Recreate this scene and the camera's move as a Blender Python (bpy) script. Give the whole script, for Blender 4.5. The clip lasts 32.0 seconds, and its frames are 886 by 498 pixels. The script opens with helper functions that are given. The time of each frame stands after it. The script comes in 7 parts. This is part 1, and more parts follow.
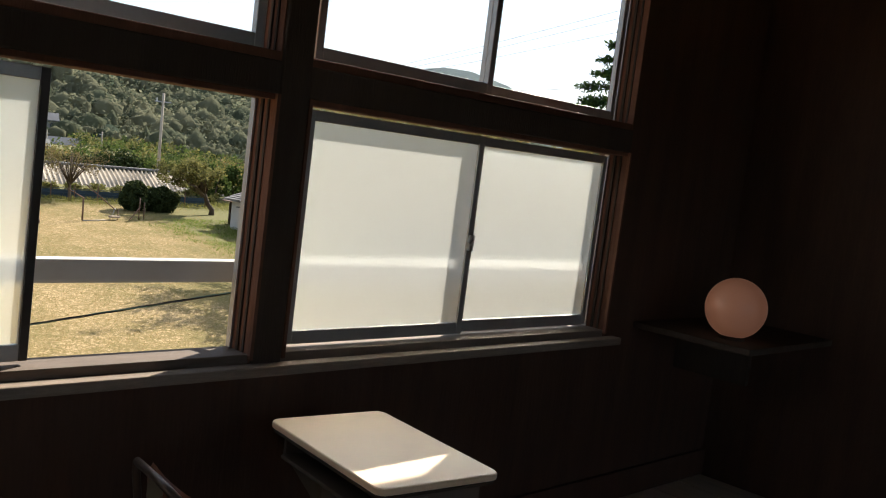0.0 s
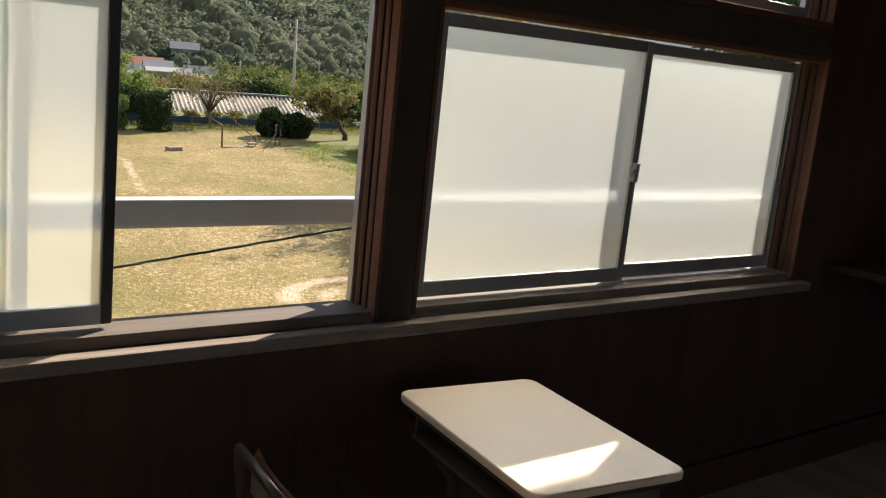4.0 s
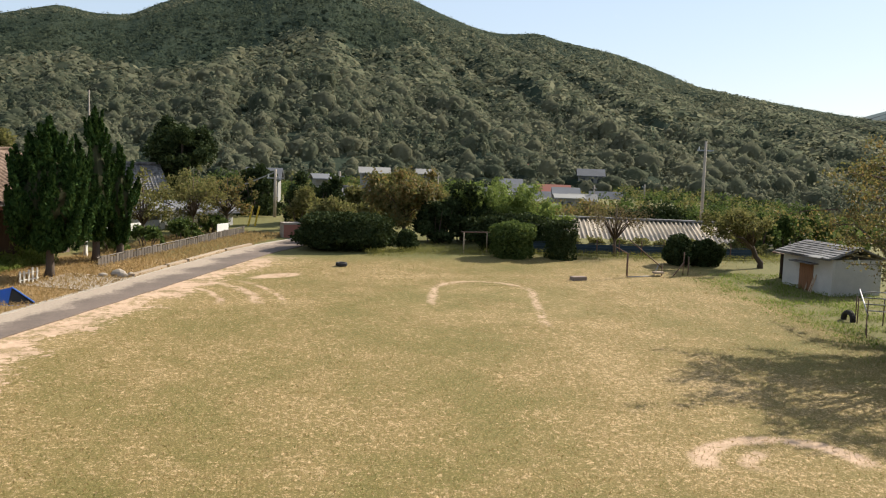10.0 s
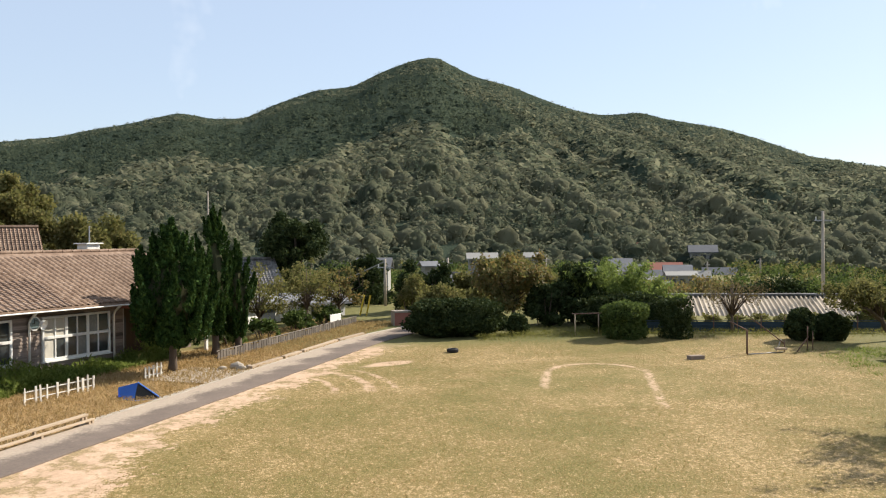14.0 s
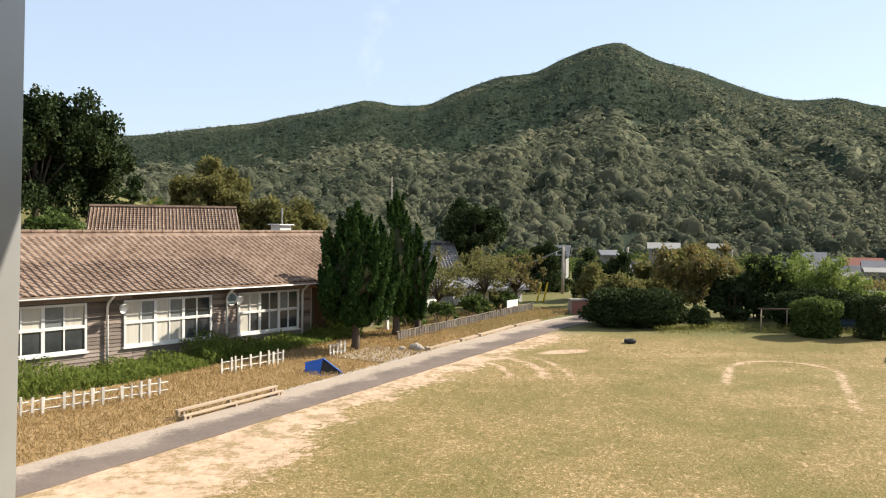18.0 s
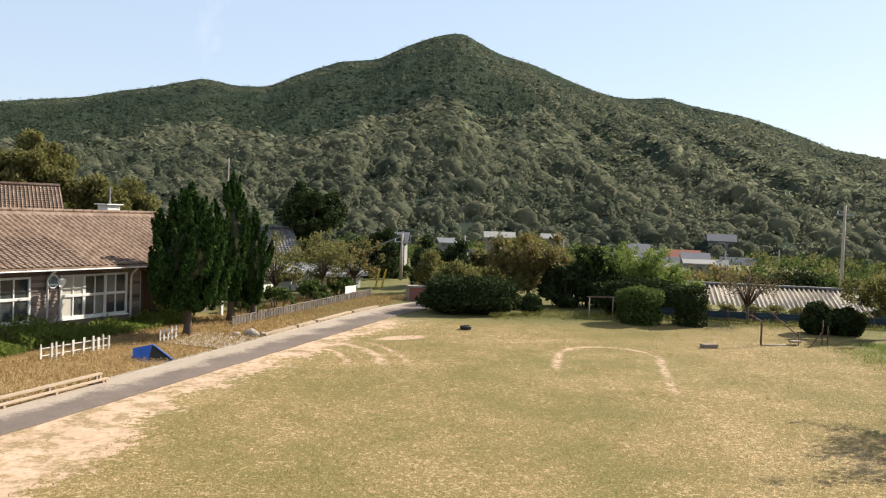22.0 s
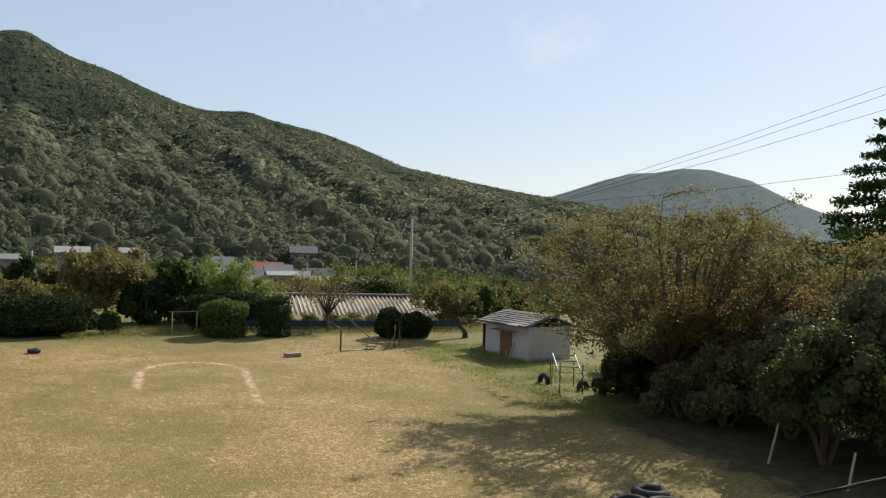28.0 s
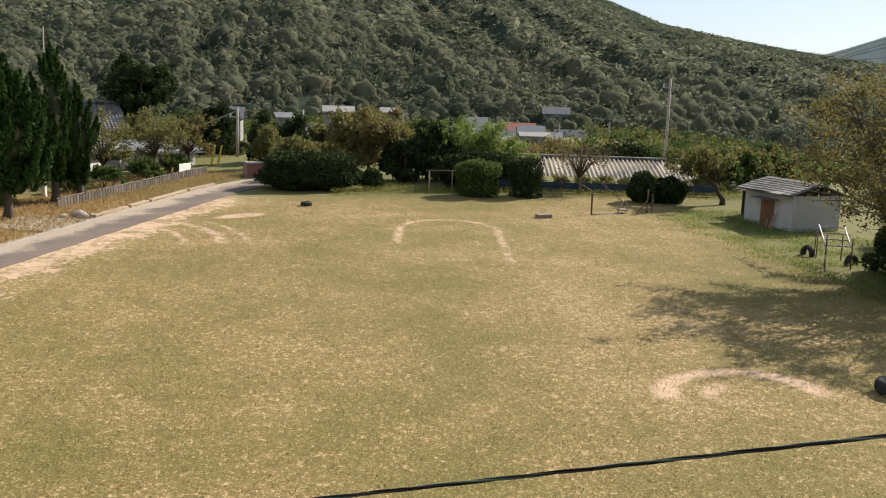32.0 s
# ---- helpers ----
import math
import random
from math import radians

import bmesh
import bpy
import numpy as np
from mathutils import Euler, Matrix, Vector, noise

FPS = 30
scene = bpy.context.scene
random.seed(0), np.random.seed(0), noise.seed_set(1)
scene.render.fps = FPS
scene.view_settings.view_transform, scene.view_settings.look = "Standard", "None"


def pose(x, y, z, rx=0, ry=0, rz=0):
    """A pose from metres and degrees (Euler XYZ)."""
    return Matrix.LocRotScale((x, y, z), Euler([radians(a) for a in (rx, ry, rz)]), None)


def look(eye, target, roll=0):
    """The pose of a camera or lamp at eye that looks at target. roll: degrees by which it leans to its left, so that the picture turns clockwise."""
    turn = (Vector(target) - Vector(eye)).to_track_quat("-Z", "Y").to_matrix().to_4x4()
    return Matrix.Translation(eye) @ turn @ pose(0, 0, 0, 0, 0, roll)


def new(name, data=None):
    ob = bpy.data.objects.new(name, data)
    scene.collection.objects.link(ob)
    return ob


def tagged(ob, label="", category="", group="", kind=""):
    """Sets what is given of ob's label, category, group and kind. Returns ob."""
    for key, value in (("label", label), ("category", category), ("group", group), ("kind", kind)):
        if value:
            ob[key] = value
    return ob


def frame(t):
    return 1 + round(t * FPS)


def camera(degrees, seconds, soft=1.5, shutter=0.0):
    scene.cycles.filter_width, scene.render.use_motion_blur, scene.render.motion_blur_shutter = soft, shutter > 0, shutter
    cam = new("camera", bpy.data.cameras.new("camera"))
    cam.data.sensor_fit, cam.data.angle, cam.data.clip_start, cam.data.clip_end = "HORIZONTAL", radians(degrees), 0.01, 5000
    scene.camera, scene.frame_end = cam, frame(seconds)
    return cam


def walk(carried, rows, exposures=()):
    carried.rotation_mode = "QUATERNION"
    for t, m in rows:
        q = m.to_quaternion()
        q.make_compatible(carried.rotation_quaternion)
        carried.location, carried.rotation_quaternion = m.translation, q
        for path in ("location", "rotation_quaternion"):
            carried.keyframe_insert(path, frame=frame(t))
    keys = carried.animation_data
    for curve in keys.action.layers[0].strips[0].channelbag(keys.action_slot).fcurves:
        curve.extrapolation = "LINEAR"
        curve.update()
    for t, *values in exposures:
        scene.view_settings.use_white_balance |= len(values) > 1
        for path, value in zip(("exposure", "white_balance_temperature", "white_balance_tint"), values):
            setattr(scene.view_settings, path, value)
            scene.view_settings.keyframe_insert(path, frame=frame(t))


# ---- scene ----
cam = camera(50.77, 32.0, soft=1.15)
PATH = [
    (0, (-1.799, -2.414, 5.663), (-0.384, -1.018, 5.444), 6.38),
    (0.5, (-1.815, -2.380, 5.636), (-0.497, -0.914, 5.300), 8.52),
    (1, (-1.818, -2.386, 5.619), (-0.585, -0.877, 5.168), 8.11),
    (1.5, (-1.810, -2.362, 5.570), (-0.610, -0.859, 5.022), 7.38),
    (2, (-1.797, -2.359, 5.553), (-0.585, -0.883, 4.961), 6.75),
    (2.5, (-1.775, -2.337, 5.555), (-0.560, -0.862, 4.964), 6.28),
    (4.5, (-1.332, -1.706, 5.636), (-0.174, -0.112, 5.291), 5.15),
    (5, (-1.203, -1.370, 5.628), (-0.153, 0.304, 5.320), 5.51),
    (5.5, (-1.101, -1.060, 5.583), (-0.146, 0.679, 5.328), 4.30),
    (6, (-1.018, -0.822, 5.600), (-0.084, 0.936, 5.409), 2.63),
    (6.5, (-0.932, -0.600, 5.602), (-0.030, 1.174, 5.406), 2.04),
    (7, (-0.870, -0.390, 5.618), (-0.016, 1.409, 5.434), 1.75),
    (7.5, (-0.826, -0.250, 5.598), (0.119, 1.505, 5.441), 3.00),
    (8, (-0.790, -0.120, 5.624), (0.165, 1.630, 5.471), 2.69),
    (8.5, (-0.750, -0.040, 5.663), (-0.004, 1.808, 5.490), 2.38),
    (9, (-0.730, 0.000, 5.666), (-0.095, 1.890, 5.513), 1.68),
    (9.5, (-0.730, 0.000, 5.679), (-0.220, 1.924, 5.488), 1.77),
    (10, (-0.730, 0.000, 5.684), (-0.289, 1.940, 5.480), 2.11),
    (10.5, (-0.730, 0.000, 5.677), (-0.270, 1.937, 5.489), 2.41),
    (11, (-0.730, 0.000, 5.681), (-0.267, 1.939, 5.514), 1.54),
    (11.5, (-0.730, 0.000, 5.667), (-0.304, 1.951, 5.559), 1.48),
    (12, (-0.730, 0.000, 5.654), (-0.321, 1.957, 5.590), 0.62),
    (12.5, (-0.730, 0.000, 5.651), (-0.327, 1.959, 5.619), -0.33),
    (13, (-0.730, 0.000, 5.663), (-0.352, 1.964, 5.642), -0.66),
    (13.5, (-0.730, 0.000, 5.661), (-0.420, 1.976, 5.642), -0.68),
    (14, (-0.730, 0.000, 5.664), (-0.519, 1.989, 5.638), -0.51),
    (14.5, (-0.730, 0.000, 5.664), (-0.595, 1.995, 5.637), 0.04),
    (15, (-0.730, -0.020, 5.669), (-0.678, 1.979, 5.632), -0.09),
    (15.5, (-0.730, -0.035, 5.690), (-0.799, 1.963, 5.650), 0.16),
    (17.5, (-0.731, -0.068, 5.674), (-0.911, 1.923, 5.616), 0.57),
    (18, (-0.732, -0.071, 5.668), (-0.901, 1.921, 5.613), 0.70),
    (18.5, (-0.732, -0.071, 5.668), (-0.876, 1.923, 5.613), 0.93),
    (19, (-0.732, -0.071, 5.662), (-0.838, 1.925, 5.603), 1.32),
    (19.5, (-0.731, -0.060, 5.672), (-0.799, 1.938, 5.602), 1.80),
    (20, (-0.731, -0.050, 5.666), (-0.761, 1.948, 5.589), 1.71),
    (20.5, (-0.732, -0.040, 5.670), (-0.719, 1.958, 5.580), 1.93),
    (21, (-0.732, -0.030, 5.664), (-0.670, 1.967, 5.575), 2.64),
    (21.5, (-0.732, -0.015, 5.669), (-0.621, 1.980, 5.584), 2.19),
    (22, (-0.732, 0.000, 5.652), (-0.557, 1.991, 5.576), 2.10),
    (22.5, (-0.732, 0.000, 5.648), (-0.490, 1.984, 5.573), 2.13),
    (23, (-0.732, 0.000, 5.656), (-0.402, 1.971, 5.579), 2.80),
    (23.5, (-0.732, 0.000, 5.650), (-0.305, 1.952, 5.573), 3.10),
    (24, (-0.733, 0.000, 5.651), (-0.236, 1.936, 5.570), 3.03),
    (24.5, (-0.733, 0.000, 5.634), (-0.158, 1.915, 5.566), 3.58),
    (25, (-0.733, 0.000, 5.652), (-0.074, 1.887, 5.593), 3.72),
    (25.5, (-0.733, -0.020, 5.648), (-0.014, 1.845, 5.596), 3.42),
    (26, (-0.733, -0.040, 5.660), (0.050, 1.800, 5.608), 3.59),
    (26.5, (-0.733, -0.060, 5.648), (0.123, 1.747, 5.602), 3.07),
    (28.5, (-0.734, -0.110, 5.654), (0.282, 1.613, 5.637), 1.70),
    (29, (-0.734, -0.060, 5.644), (0.278, 1.665, 5.609), 2.02),
    (29.5, (-0.734, -0.030, 5.646), (0.202, 1.735, 5.554), 2.20),
    (30, (-0.734, 0.000, 5.651), (0.082, 1.818, 5.486), 2.06),
    (30.5, (-0.735, 0.000, 5.639), (-0.007, 1.856, 5.473), 3.37),
    (31, (-0.735, 0.000, 5.635), (-0.100, 1.888, 5.454), 3.30),
    (31.5, (-0.735, 0.000, 5.655), (-0.181, 1.902, 5.382), 1.93),
    (32, (-0.735, 0.000, 5.655), (-0.222, 1.905, 5.325), 1.98),
]
walk(cam, [(t, look(e, g, r)) for t, e, g, r in PATH], exposures=((0.0, 1.3), (1.0, 1.4), (2.0, 1.95), (2.5, 1.95), (4.5, 1.15), (6.0, 1.05), (7.0, 1.0), (9.0, 0.85), (12.0, 0.9), (15.0, 1.0), (19.0, 1.1), (23.0, 0.95), (26.0, 0.75), (28.5, 0.6), (30.0, 0.95), (32.0, 0.78)))

# ---- world and sun ----
SUN_AZ, SUN_EL = 64.0, 35.0          # degrees clockwise from +y, and above the horizon
sun_dir = Vector((math.sin(radians(SUN_AZ)) * math.cos(radians(SUN_EL)), math.cos(radians(SUN_AZ)) * math.cos(radians(SUN_EL)), math.sin(radians(SUN_EL))))
world = bpy.data.worlds.new("world")
scene.world = world
world.use_nodes = True
wn = world.node_tree
sky = wn.nodes.new("ShaderNodeTexSky")
sky.sky_type, sky.sun_disc = "NISHITA", False
sky.sun_elevation, sky.sun_rotation = radians(SUN_EL), radians(SUN_AZ)
sky.air_density, sky.dust_density, sky.ozone_density = 1.0, 0.6, 1.6
wn.nodes["Background"].inputs["Strength"].default_value = 0.088
# thin scattered cloud, even over the whole sky
tc = wn.nodes.new("ShaderNodeTexCoord")
cn = wn.nodes.new("ShaderNodeTexNoise")
cn.inputs["Scale"].default_value, cn.inputs["Detail"].default_value, cn.inputs["Roughness"].default_value = 4.2, 5.0, 0.62
wn.links.new(tc.outputs["Generated"], cn.inputs["Vector"])
cm = wn.nodes.new("ShaderNodeMapRange")
cm.inputs["From Min"].default_value, cm.inputs["From Max"].default_value, cm.inputs["To Max"].default_value = 0.60, 0.80, 0.5
wn.links.new(cn.outputs["Fac"], cm.inputs["Value"])
cx = wn.nodes.new("ShaderNodeMix")
cx.data_type = "RGBA"
wn.links.new(cm.outputs[0], cx.inputs[0])
cx.inputs[7].default_value = (7.0, 7.1, 7.3, 1.0)
hz = wn.nodes.new("ShaderNodeMix")      # even thin haze over the whole sky
hz.data_type = "RGBA"
hz.inputs[0].default_value = 0.62
wn.links.new(sky.outputs["Color"], hz.inputs[6])
hz.inputs[7].default_value = (3.9, 4.5, 5.5, 1.0)
wn.links.new(hz.outputs[2], cx.inputs[6])
wn.links.new(cx.outputs[2], wn.nodes["Background"].inputs["Color"])
sun = new("sun", bpy.data.lights.new("sun", "SUN"))
sun.data.energy, sun.data.angle, sun.data.color = 4.7, radians(0.5), (1.0, 0.93, 0.82)
sun.matrix_world = (-sun_dir).to_track_quat("-Z", "Y").to_matrix().to_4x4()
rnd = random.Random(7)
rng = np.random.default_rng(11)


# ---- materials ----
class Nodes:
    """A small node builder for one material."""

    def __init__(self, name):
        self.mat = bpy.data.materials.new(name)
        self.mat.use_nodes = True
        self.tree = self.mat.node_tree
        self.bsdf = self.tree.nodes["Principled BSDF"]
        self.out = self.tree.nodes["Material Output"]

    def add(self, kind, **values):
        node = self.tree.nodes.new(kind)
        for key, value in values.items():
            if key in node.inputs:
                self.put(value, node.inputs[key])
        return node

    def put(self, value, socket):
        if isinstance(value, bpy.types.NodeSocket):
            self.tree.links.new(value, socket)
        else:
            socket.default_value = value

    def math(self, op, a, b=0.0, c=0.0, clamp=False):
        node = self.tree.nodes.new("ShaderNodeMath")
        node.operation, node.use_clamp = op, clamp
        for k, value in enumerate((a, b, c)):
            self.put(value, node.inputs[k])
        return node.outputs[0]

    def pos(self):
        return self.tree.nodes.new("ShaderNodeNewGeometry").outputs["Position"]

    def obj(self):
        return self.tree.nodes.new("ShaderNodeTexCoord").outputs["Object"]

    def xyz(self, vec):
        node = self.tree.nodes.new("ShaderNodeSeparateXYZ")
        self.put(vec, node.inputs[0])
        return node.outputs

    def scaled(self, vec, x, y, z):
        node = self.tree.nodes.new("ShaderNodeMapping")
        self.put(vec, node.inputs["Vector"])
        node.inputs["Scale"].default_value = (x, y, z)
        return node.outputs[0]

    def noise(self, vec, scale, detail=4.0, rough=0.55):
        return self.add("ShaderNodeTexNoise", Vector=vec, Scale=scale, Detail=detail, Roughness=rough).outputs["Fac"]

    def ramp(self, fac, stops):
        node = self.tree.nodes.new("ShaderNodeValToRGB")
        self.put(fac, node.inputs[0])
        e = node.color_ramp.elements
        while len(e) < len(stops):
            e.new(0.5)
        for k, (p, col) in enumerate(stops):
            e[k].position, e[k].color = p, (*col, 1.0) if len(col) == 3 else col
        return node.outputs[0]

    def step(self, value, low, high):
        node = self.tree.nodes.new("ShaderNodeMapRange")
        node.interpolation_type = "SMOOTHSTEP"
        self.put(value, node.inputs["Value"])
        node.inputs["From Min"].default_value, node.inputs["From Max"].default_value = low, high
        return node.outputs[0]

    def mix(self, fac, a, b, blend="MIX"):
        node = self.tree.nodes.new("ShaderNodeMix")
        node.data_type, node.blend_type = "RGBA", blend
        self.put(fac, node.inputs[0])
        for value, socket in ((a, node.inputs[6]), (b, node.inputs[7])):
            self.put((*value, 1.0) if isinstance(value, tuple) and len(value) == 3 else value, socket)
        return node.outputs[2]

    def random(self, island=False):
        if island:
            return self.tree.nodes.new("ShaderNodeNewGeometry").outputs["Random Per Island"]
        return self.tree.nodes.new("ShaderNodeObjectInfo").outputs["Random"]

    def bump(self, height, strength, distance):
        node = self.add("ShaderNodeBump", Height=height, Strength=strength, Distance=distance)
        self.tree.links.new(node.outputs[0], self.bsdf.inputs["Normal"])

    def finish(self, colour, rough=0.7, metal=0.0, spec=None):
        self.put((*colour, 1.0) if isinstance(colour, tuple) and len(colour) == 3 else colour, self.bsdf.inputs["Base Color"])
        self.put(rough, self.bsdf.inputs["Roughness"])
        self.bsdf.inputs["Metallic"].default_value = metal
        if spec is not None:
            self.bsdf.inputs["Specular IOR Level"].default_value = spec
        return self.mat


def plain(name, col, rough=0.6, metal=0.0, var=0.25, scale=6.0, bump=0.0, island=False, stretch=(1, 1, 1)):
    """A surface of one colour with two scales of variation and a fine relief."""
    n = Nodes(name)
    shift = n.tree.nodes.new("ShaderNodeVectorMath")
    shift.operation = "ADD"
    n.put(n.obj(), shift.inputs[0])
    n.put(n.math("MULTIPLY", n.random(), 90.0), shift.inputs[1])
    p = n.scaled(shift.outputs[0], *stretch)
    big, fine = n.noise(p, scale), n.noise(p, scale * 9, 3)
    f = n.math("ADD", n.math("MULTIPLY", big, 0.65), n.math("MULTIPLY", fine, 0.35))
    if island is not None:
        f = n.math("ADD", n.math("MULTIPLY", f, 0.7), n.math("MULTIPLY", n.random(island), 0.3))
    lo, hi = tuple(c * (1 - var) for c in col), tuple(min(1.0, c * (1 + var)) for c in col)
    c = n.ramp(f, [(0.25, lo), (0.75, hi)])
    if bump:
        n.bump(fine, 0.5, bump)
    return n.finish(c, n.math("ADD", n.math("MULTIPLY", fine, 0.2), rough - 0.1), metal, 0.5 if metal or rough < 0.6 else 0.15)


def leafy(name, lo, mid, hi, trans=0.25, rough=0.8, spec=0.06):
    """Foliage: the tone varies from leaf to leaf and from clump to clump."""
    n = Nodes(name)
    f = n.math("ADD", n.math("MULTIPLY", n.random(True), 0.55), n.math("MULTIPLY", n.noise(n.pos(), 0.9, 3), 0.45))
    c = n.ramp(f, [(0.15, lo), (0.5, mid), (0.85, hi)])
    n.finish(c, rough, 0.0, spec)
    t = n.add("ShaderNodeBsdfTranslucent", Color=n.mix(0.2, c, (0.13, 0.15, 0.025)))
    m = n.add("ShaderNodeMixShader", Fac=trans)
    n.tree.links.new(n.bsdf.outputs[0], m.inputs[1])
    n.tree.links.new(t.outputs[0], m.inputs[2])
    n.tree.links.new(m.outputs[0], n.out.inputs[0])
    return n.mat


def dist_to_line(n, x, y, ax, ay, dx, dy):
    """Signed distance to a line through (ax, ay) along the unit vector (dx, dy), positive to its right."""
    a = n.math("MULTIPLY", n.math("SUBTRACT", x, ax), dy)
    b = n.math("MULTIPLY", n.math("SUBTRACT", y, ay), dx)
    return n.math("SUBTRACT", a, b)


ROAD_A, ROAD_B = Vector((-10.06, 17.0)), Vector((1.08, 41.16))     # right edge of the lane, near and far
road_dir = (ROAD_B - ROAD_A).normalized()
road_nor = Vector((road_dir.y, -road_dir.x))                      # towards the yard
GX, GY = 0.00639, 0.02663                                             # fall of the yard


def ground_material():
    n = Nodes("dry grass")
    p = n.pos()
    x, y, z = n.xyz(p)
    patch, mid, fine = n.noise(p, 0.16, 5, 0.6), n.noise(p, 0.9, 5, 0.65), n.noise(n.scaled(p, 1, 0.7, 1), 6.5, 6, 0.85)
    grain = n.noise(p, 30.0, 3, 0.7)
    fleck = n.noise(n.scaled(p, 1.0, 0.8, 1), 9.0, 5, 0.78)
    f = n.math("ADD", n.math("MULTIPLY", patch, 0.5), n.math("MULTIPLY", mid, 0.25))
    f = n.math("ADD", f, n.math("MULTIPLY", fine, 0.25))
    grass = n.ramp(f, [(0.38, (0.126, 0.117, 0.028)), (0.46, (0.172, 0.138, 0.042)), (0.53, (0.248, 0.170, 0.066)), (0.62, (0.325, 0.220, 0.100))])
    # dead leaves and bare straw in crisp flecks, thicker in some stretches
    dens = n.math("ADD", fleck, n.math("MULTIPLY", n.math("SUBTRACT", n.math("ADD", n.math("MULTIPLY", patch, 0.6), n.math("MULTIPLY", mid, 0.4)), 0.5), 0.55))
    grass = n.mix(n.math("MULTIPLY", n.step(dens, 0.55, 0.585), 0.9), grass, (0.55, 0.38, 0.205))
    speck = n.noise(n.scaled(p, 1.1, 0.9, 1), 21.0, 3, 0.75)
    grass = n.mix(n.math("MULTIPLY", n.step(speck, 0.53, 0.585), 0.65), grass, (0.46, 0.335, 0.155))
    grass = n.mix(n.math("MULTIPLY", n.step(grain, 0.47, 0.56), 0.68), grass, (0.098, 0.082, 0.026))
    grass = n.mix(n.math("MULTIPLY", n.step(n.noise(p, 13.0, 4, 0.75), 0.49, 0.57), 0.6), grass, (0.134, 0.104, 0.032))
    # sandy soil beside the lane, broad only near the schoolhouse end
    d = dist_to_line(n, x, y, ROAD_A.x, ROAD_A.y, road_dir.x, road_dir.y)
    wide = n.math("MULTIPLY", n.step(n.math("MULTIPLY", y, -1.0), -26.0, -18.0), 2.0)
    de = n.math("SUBTRACT", n.math("SUBTRACT", d, wide), 1.1)
    de = n.math("ADD", de, n.math("MULTIPLY", n.math("SUBTRACT", mid, 0.5), 3.0))
    de = n.math("ADD", de, n.math("MULTIPLY", n.math("SUBTRACT", n.noise(p, 4.0, 5, 0.8), 0.5), 3.6))
    soil_f = n.math("SUBTRACT", 1.0, n.step(de, -0.12, 0.12))
    soil_f = n.math("MULTIPLY", soil_f, n.step(d, -0.3, 0.0))
    soil_f = n.math("MULTIPLY", soil_f, n.math("ADD", 0.3, n.math("MULTIPLY", n.step(n.noise(p, 1.5, 5, 0.75), 0.42, 0.54), 0.7)))
    soil = n.ramp(n.math("ADD", n.math("MULTIPLY", fine, 0.6), n.math("MULTIPLY", mid, 0.4)), [(0.35, (0.38, 0.255, 0.16)), (0.65, (0.62, 0.435, 0.30))])
    # turning tracks of a cart and a bare patch beyond them
    tx, ty = n.math("ADD", x, 6.2), n.math("SUBTRACT", y, 29.6)
    tr = n.math("SQRT", n.math("ADD", n.math("MULTIPLY", tx, tx), n.math("MULTIPLY", ty, ty)))
    tr = n.math("ADD", tr, n.math("MULTIPLY", n.math("SUBTRACT", mid, 0.5), 0.3))
    track = 0.0
    for rad_, w_ in ((5.13, 0.10), (6.28, 0.14), (7.1, 0.08)):
        one = n.math("SUBTRACT", 1.0, n.step(n.math("ABSOLUTE", n.math("SUBTRACT", tr, rad_)), w_ * 0.5, w_ * 1.9))
        track = n.math("MAXIMUM", track, one)
    track = n.math("MULTIPLY", track, n.math("MULTIPLY", n.step(ty, -0.4, 0.5), n.math("SUBTRACT", 1.0, n.step(ty, 3.0, 4.6))))
    track = n.math("MULTIPLY", track, n.step(n.noise(p, 2.2, 3, 0.6), 0.38, 0.55))
    qx, qy = n.math("SUBTRACT", x, 0.9), n.math("SUBTRACT", y, 34.9)
    qa = n.math("MULTIPLY", n.math("ADD", n.math("MULTIPLY", qx, 0.885), n.math("MULTIPLY", qy, 0.466)), 0.95)
    qb = n.math("MULTIPLY", n.math("SUBTRACT", n.math("MULTIPLY", qy, 0.885), n.math("MULTIPLY", qx, 0.466)), 2.3)
    qr = n.math("ADD", n.math("SQRT", n.math("ADD", n.math("MULTIPLY", qa, qa), n.math("MULTIPLY", qb, qb))), n.math("SUBTRACT", mid, 0.5))
    track = n.math("MAXIMUM", track, n.math("SUBTRACT", 1.0, n.step(qr, 0.75, 1.2)))
    # worn ring of a playing field and a scraped crescent
    dx, dy = n.math("SUBTRACT", x, 7.4), n.math("SUBTRACT", y, 29.3)
    ex = n.math("SUBTRACT", n.math("MULTIPLY", dx, 0.97), n.math("MULTIPLY", dy, 0.24))
    ey = n.math("ADD", n.math("MULTIPLY", dx, 0.24), n.math("MULTIPLY", dy, 0.97))
    cap = n.math("MULTIPLY", n.math("MAXIMUM", n.math("SUBTRACT", ey, 2.4), 0.0), 0.88)
    rr = n.math("SQRT", n.math("ADD", n.math("MULTIPLY", ex, ex), n.math("MULTIPLY", cap, cap)))
    rr = n.math("ADD", rr, n.math("MULTIPLY", n.math("SUBTRACT", mid, 0.5), 0.35))
    ring = n.math("SUBTRACT", 1.0, n.step(n.math("ABSOLUTE", n.math("SUBTRACT", rr, 1.75)), 0.03, 0.22))
    ring = n.math("MULTIPLY", ring, n.step(n.math("ADD", ey, n.math("MULTIPLY", ex, 0.8)), -2.2, -1.4))
    ring = n.math("MULTIPLY", n.math("MULTIPLY", ring, 0.85), n.step(n.math("ADD", n.math("MULTIPLY", n.noise(p, 1.3, 4, 0.7), 0.5), n.math("MULTIPLY", fleck, 0.5)), 0.43, 0.52))
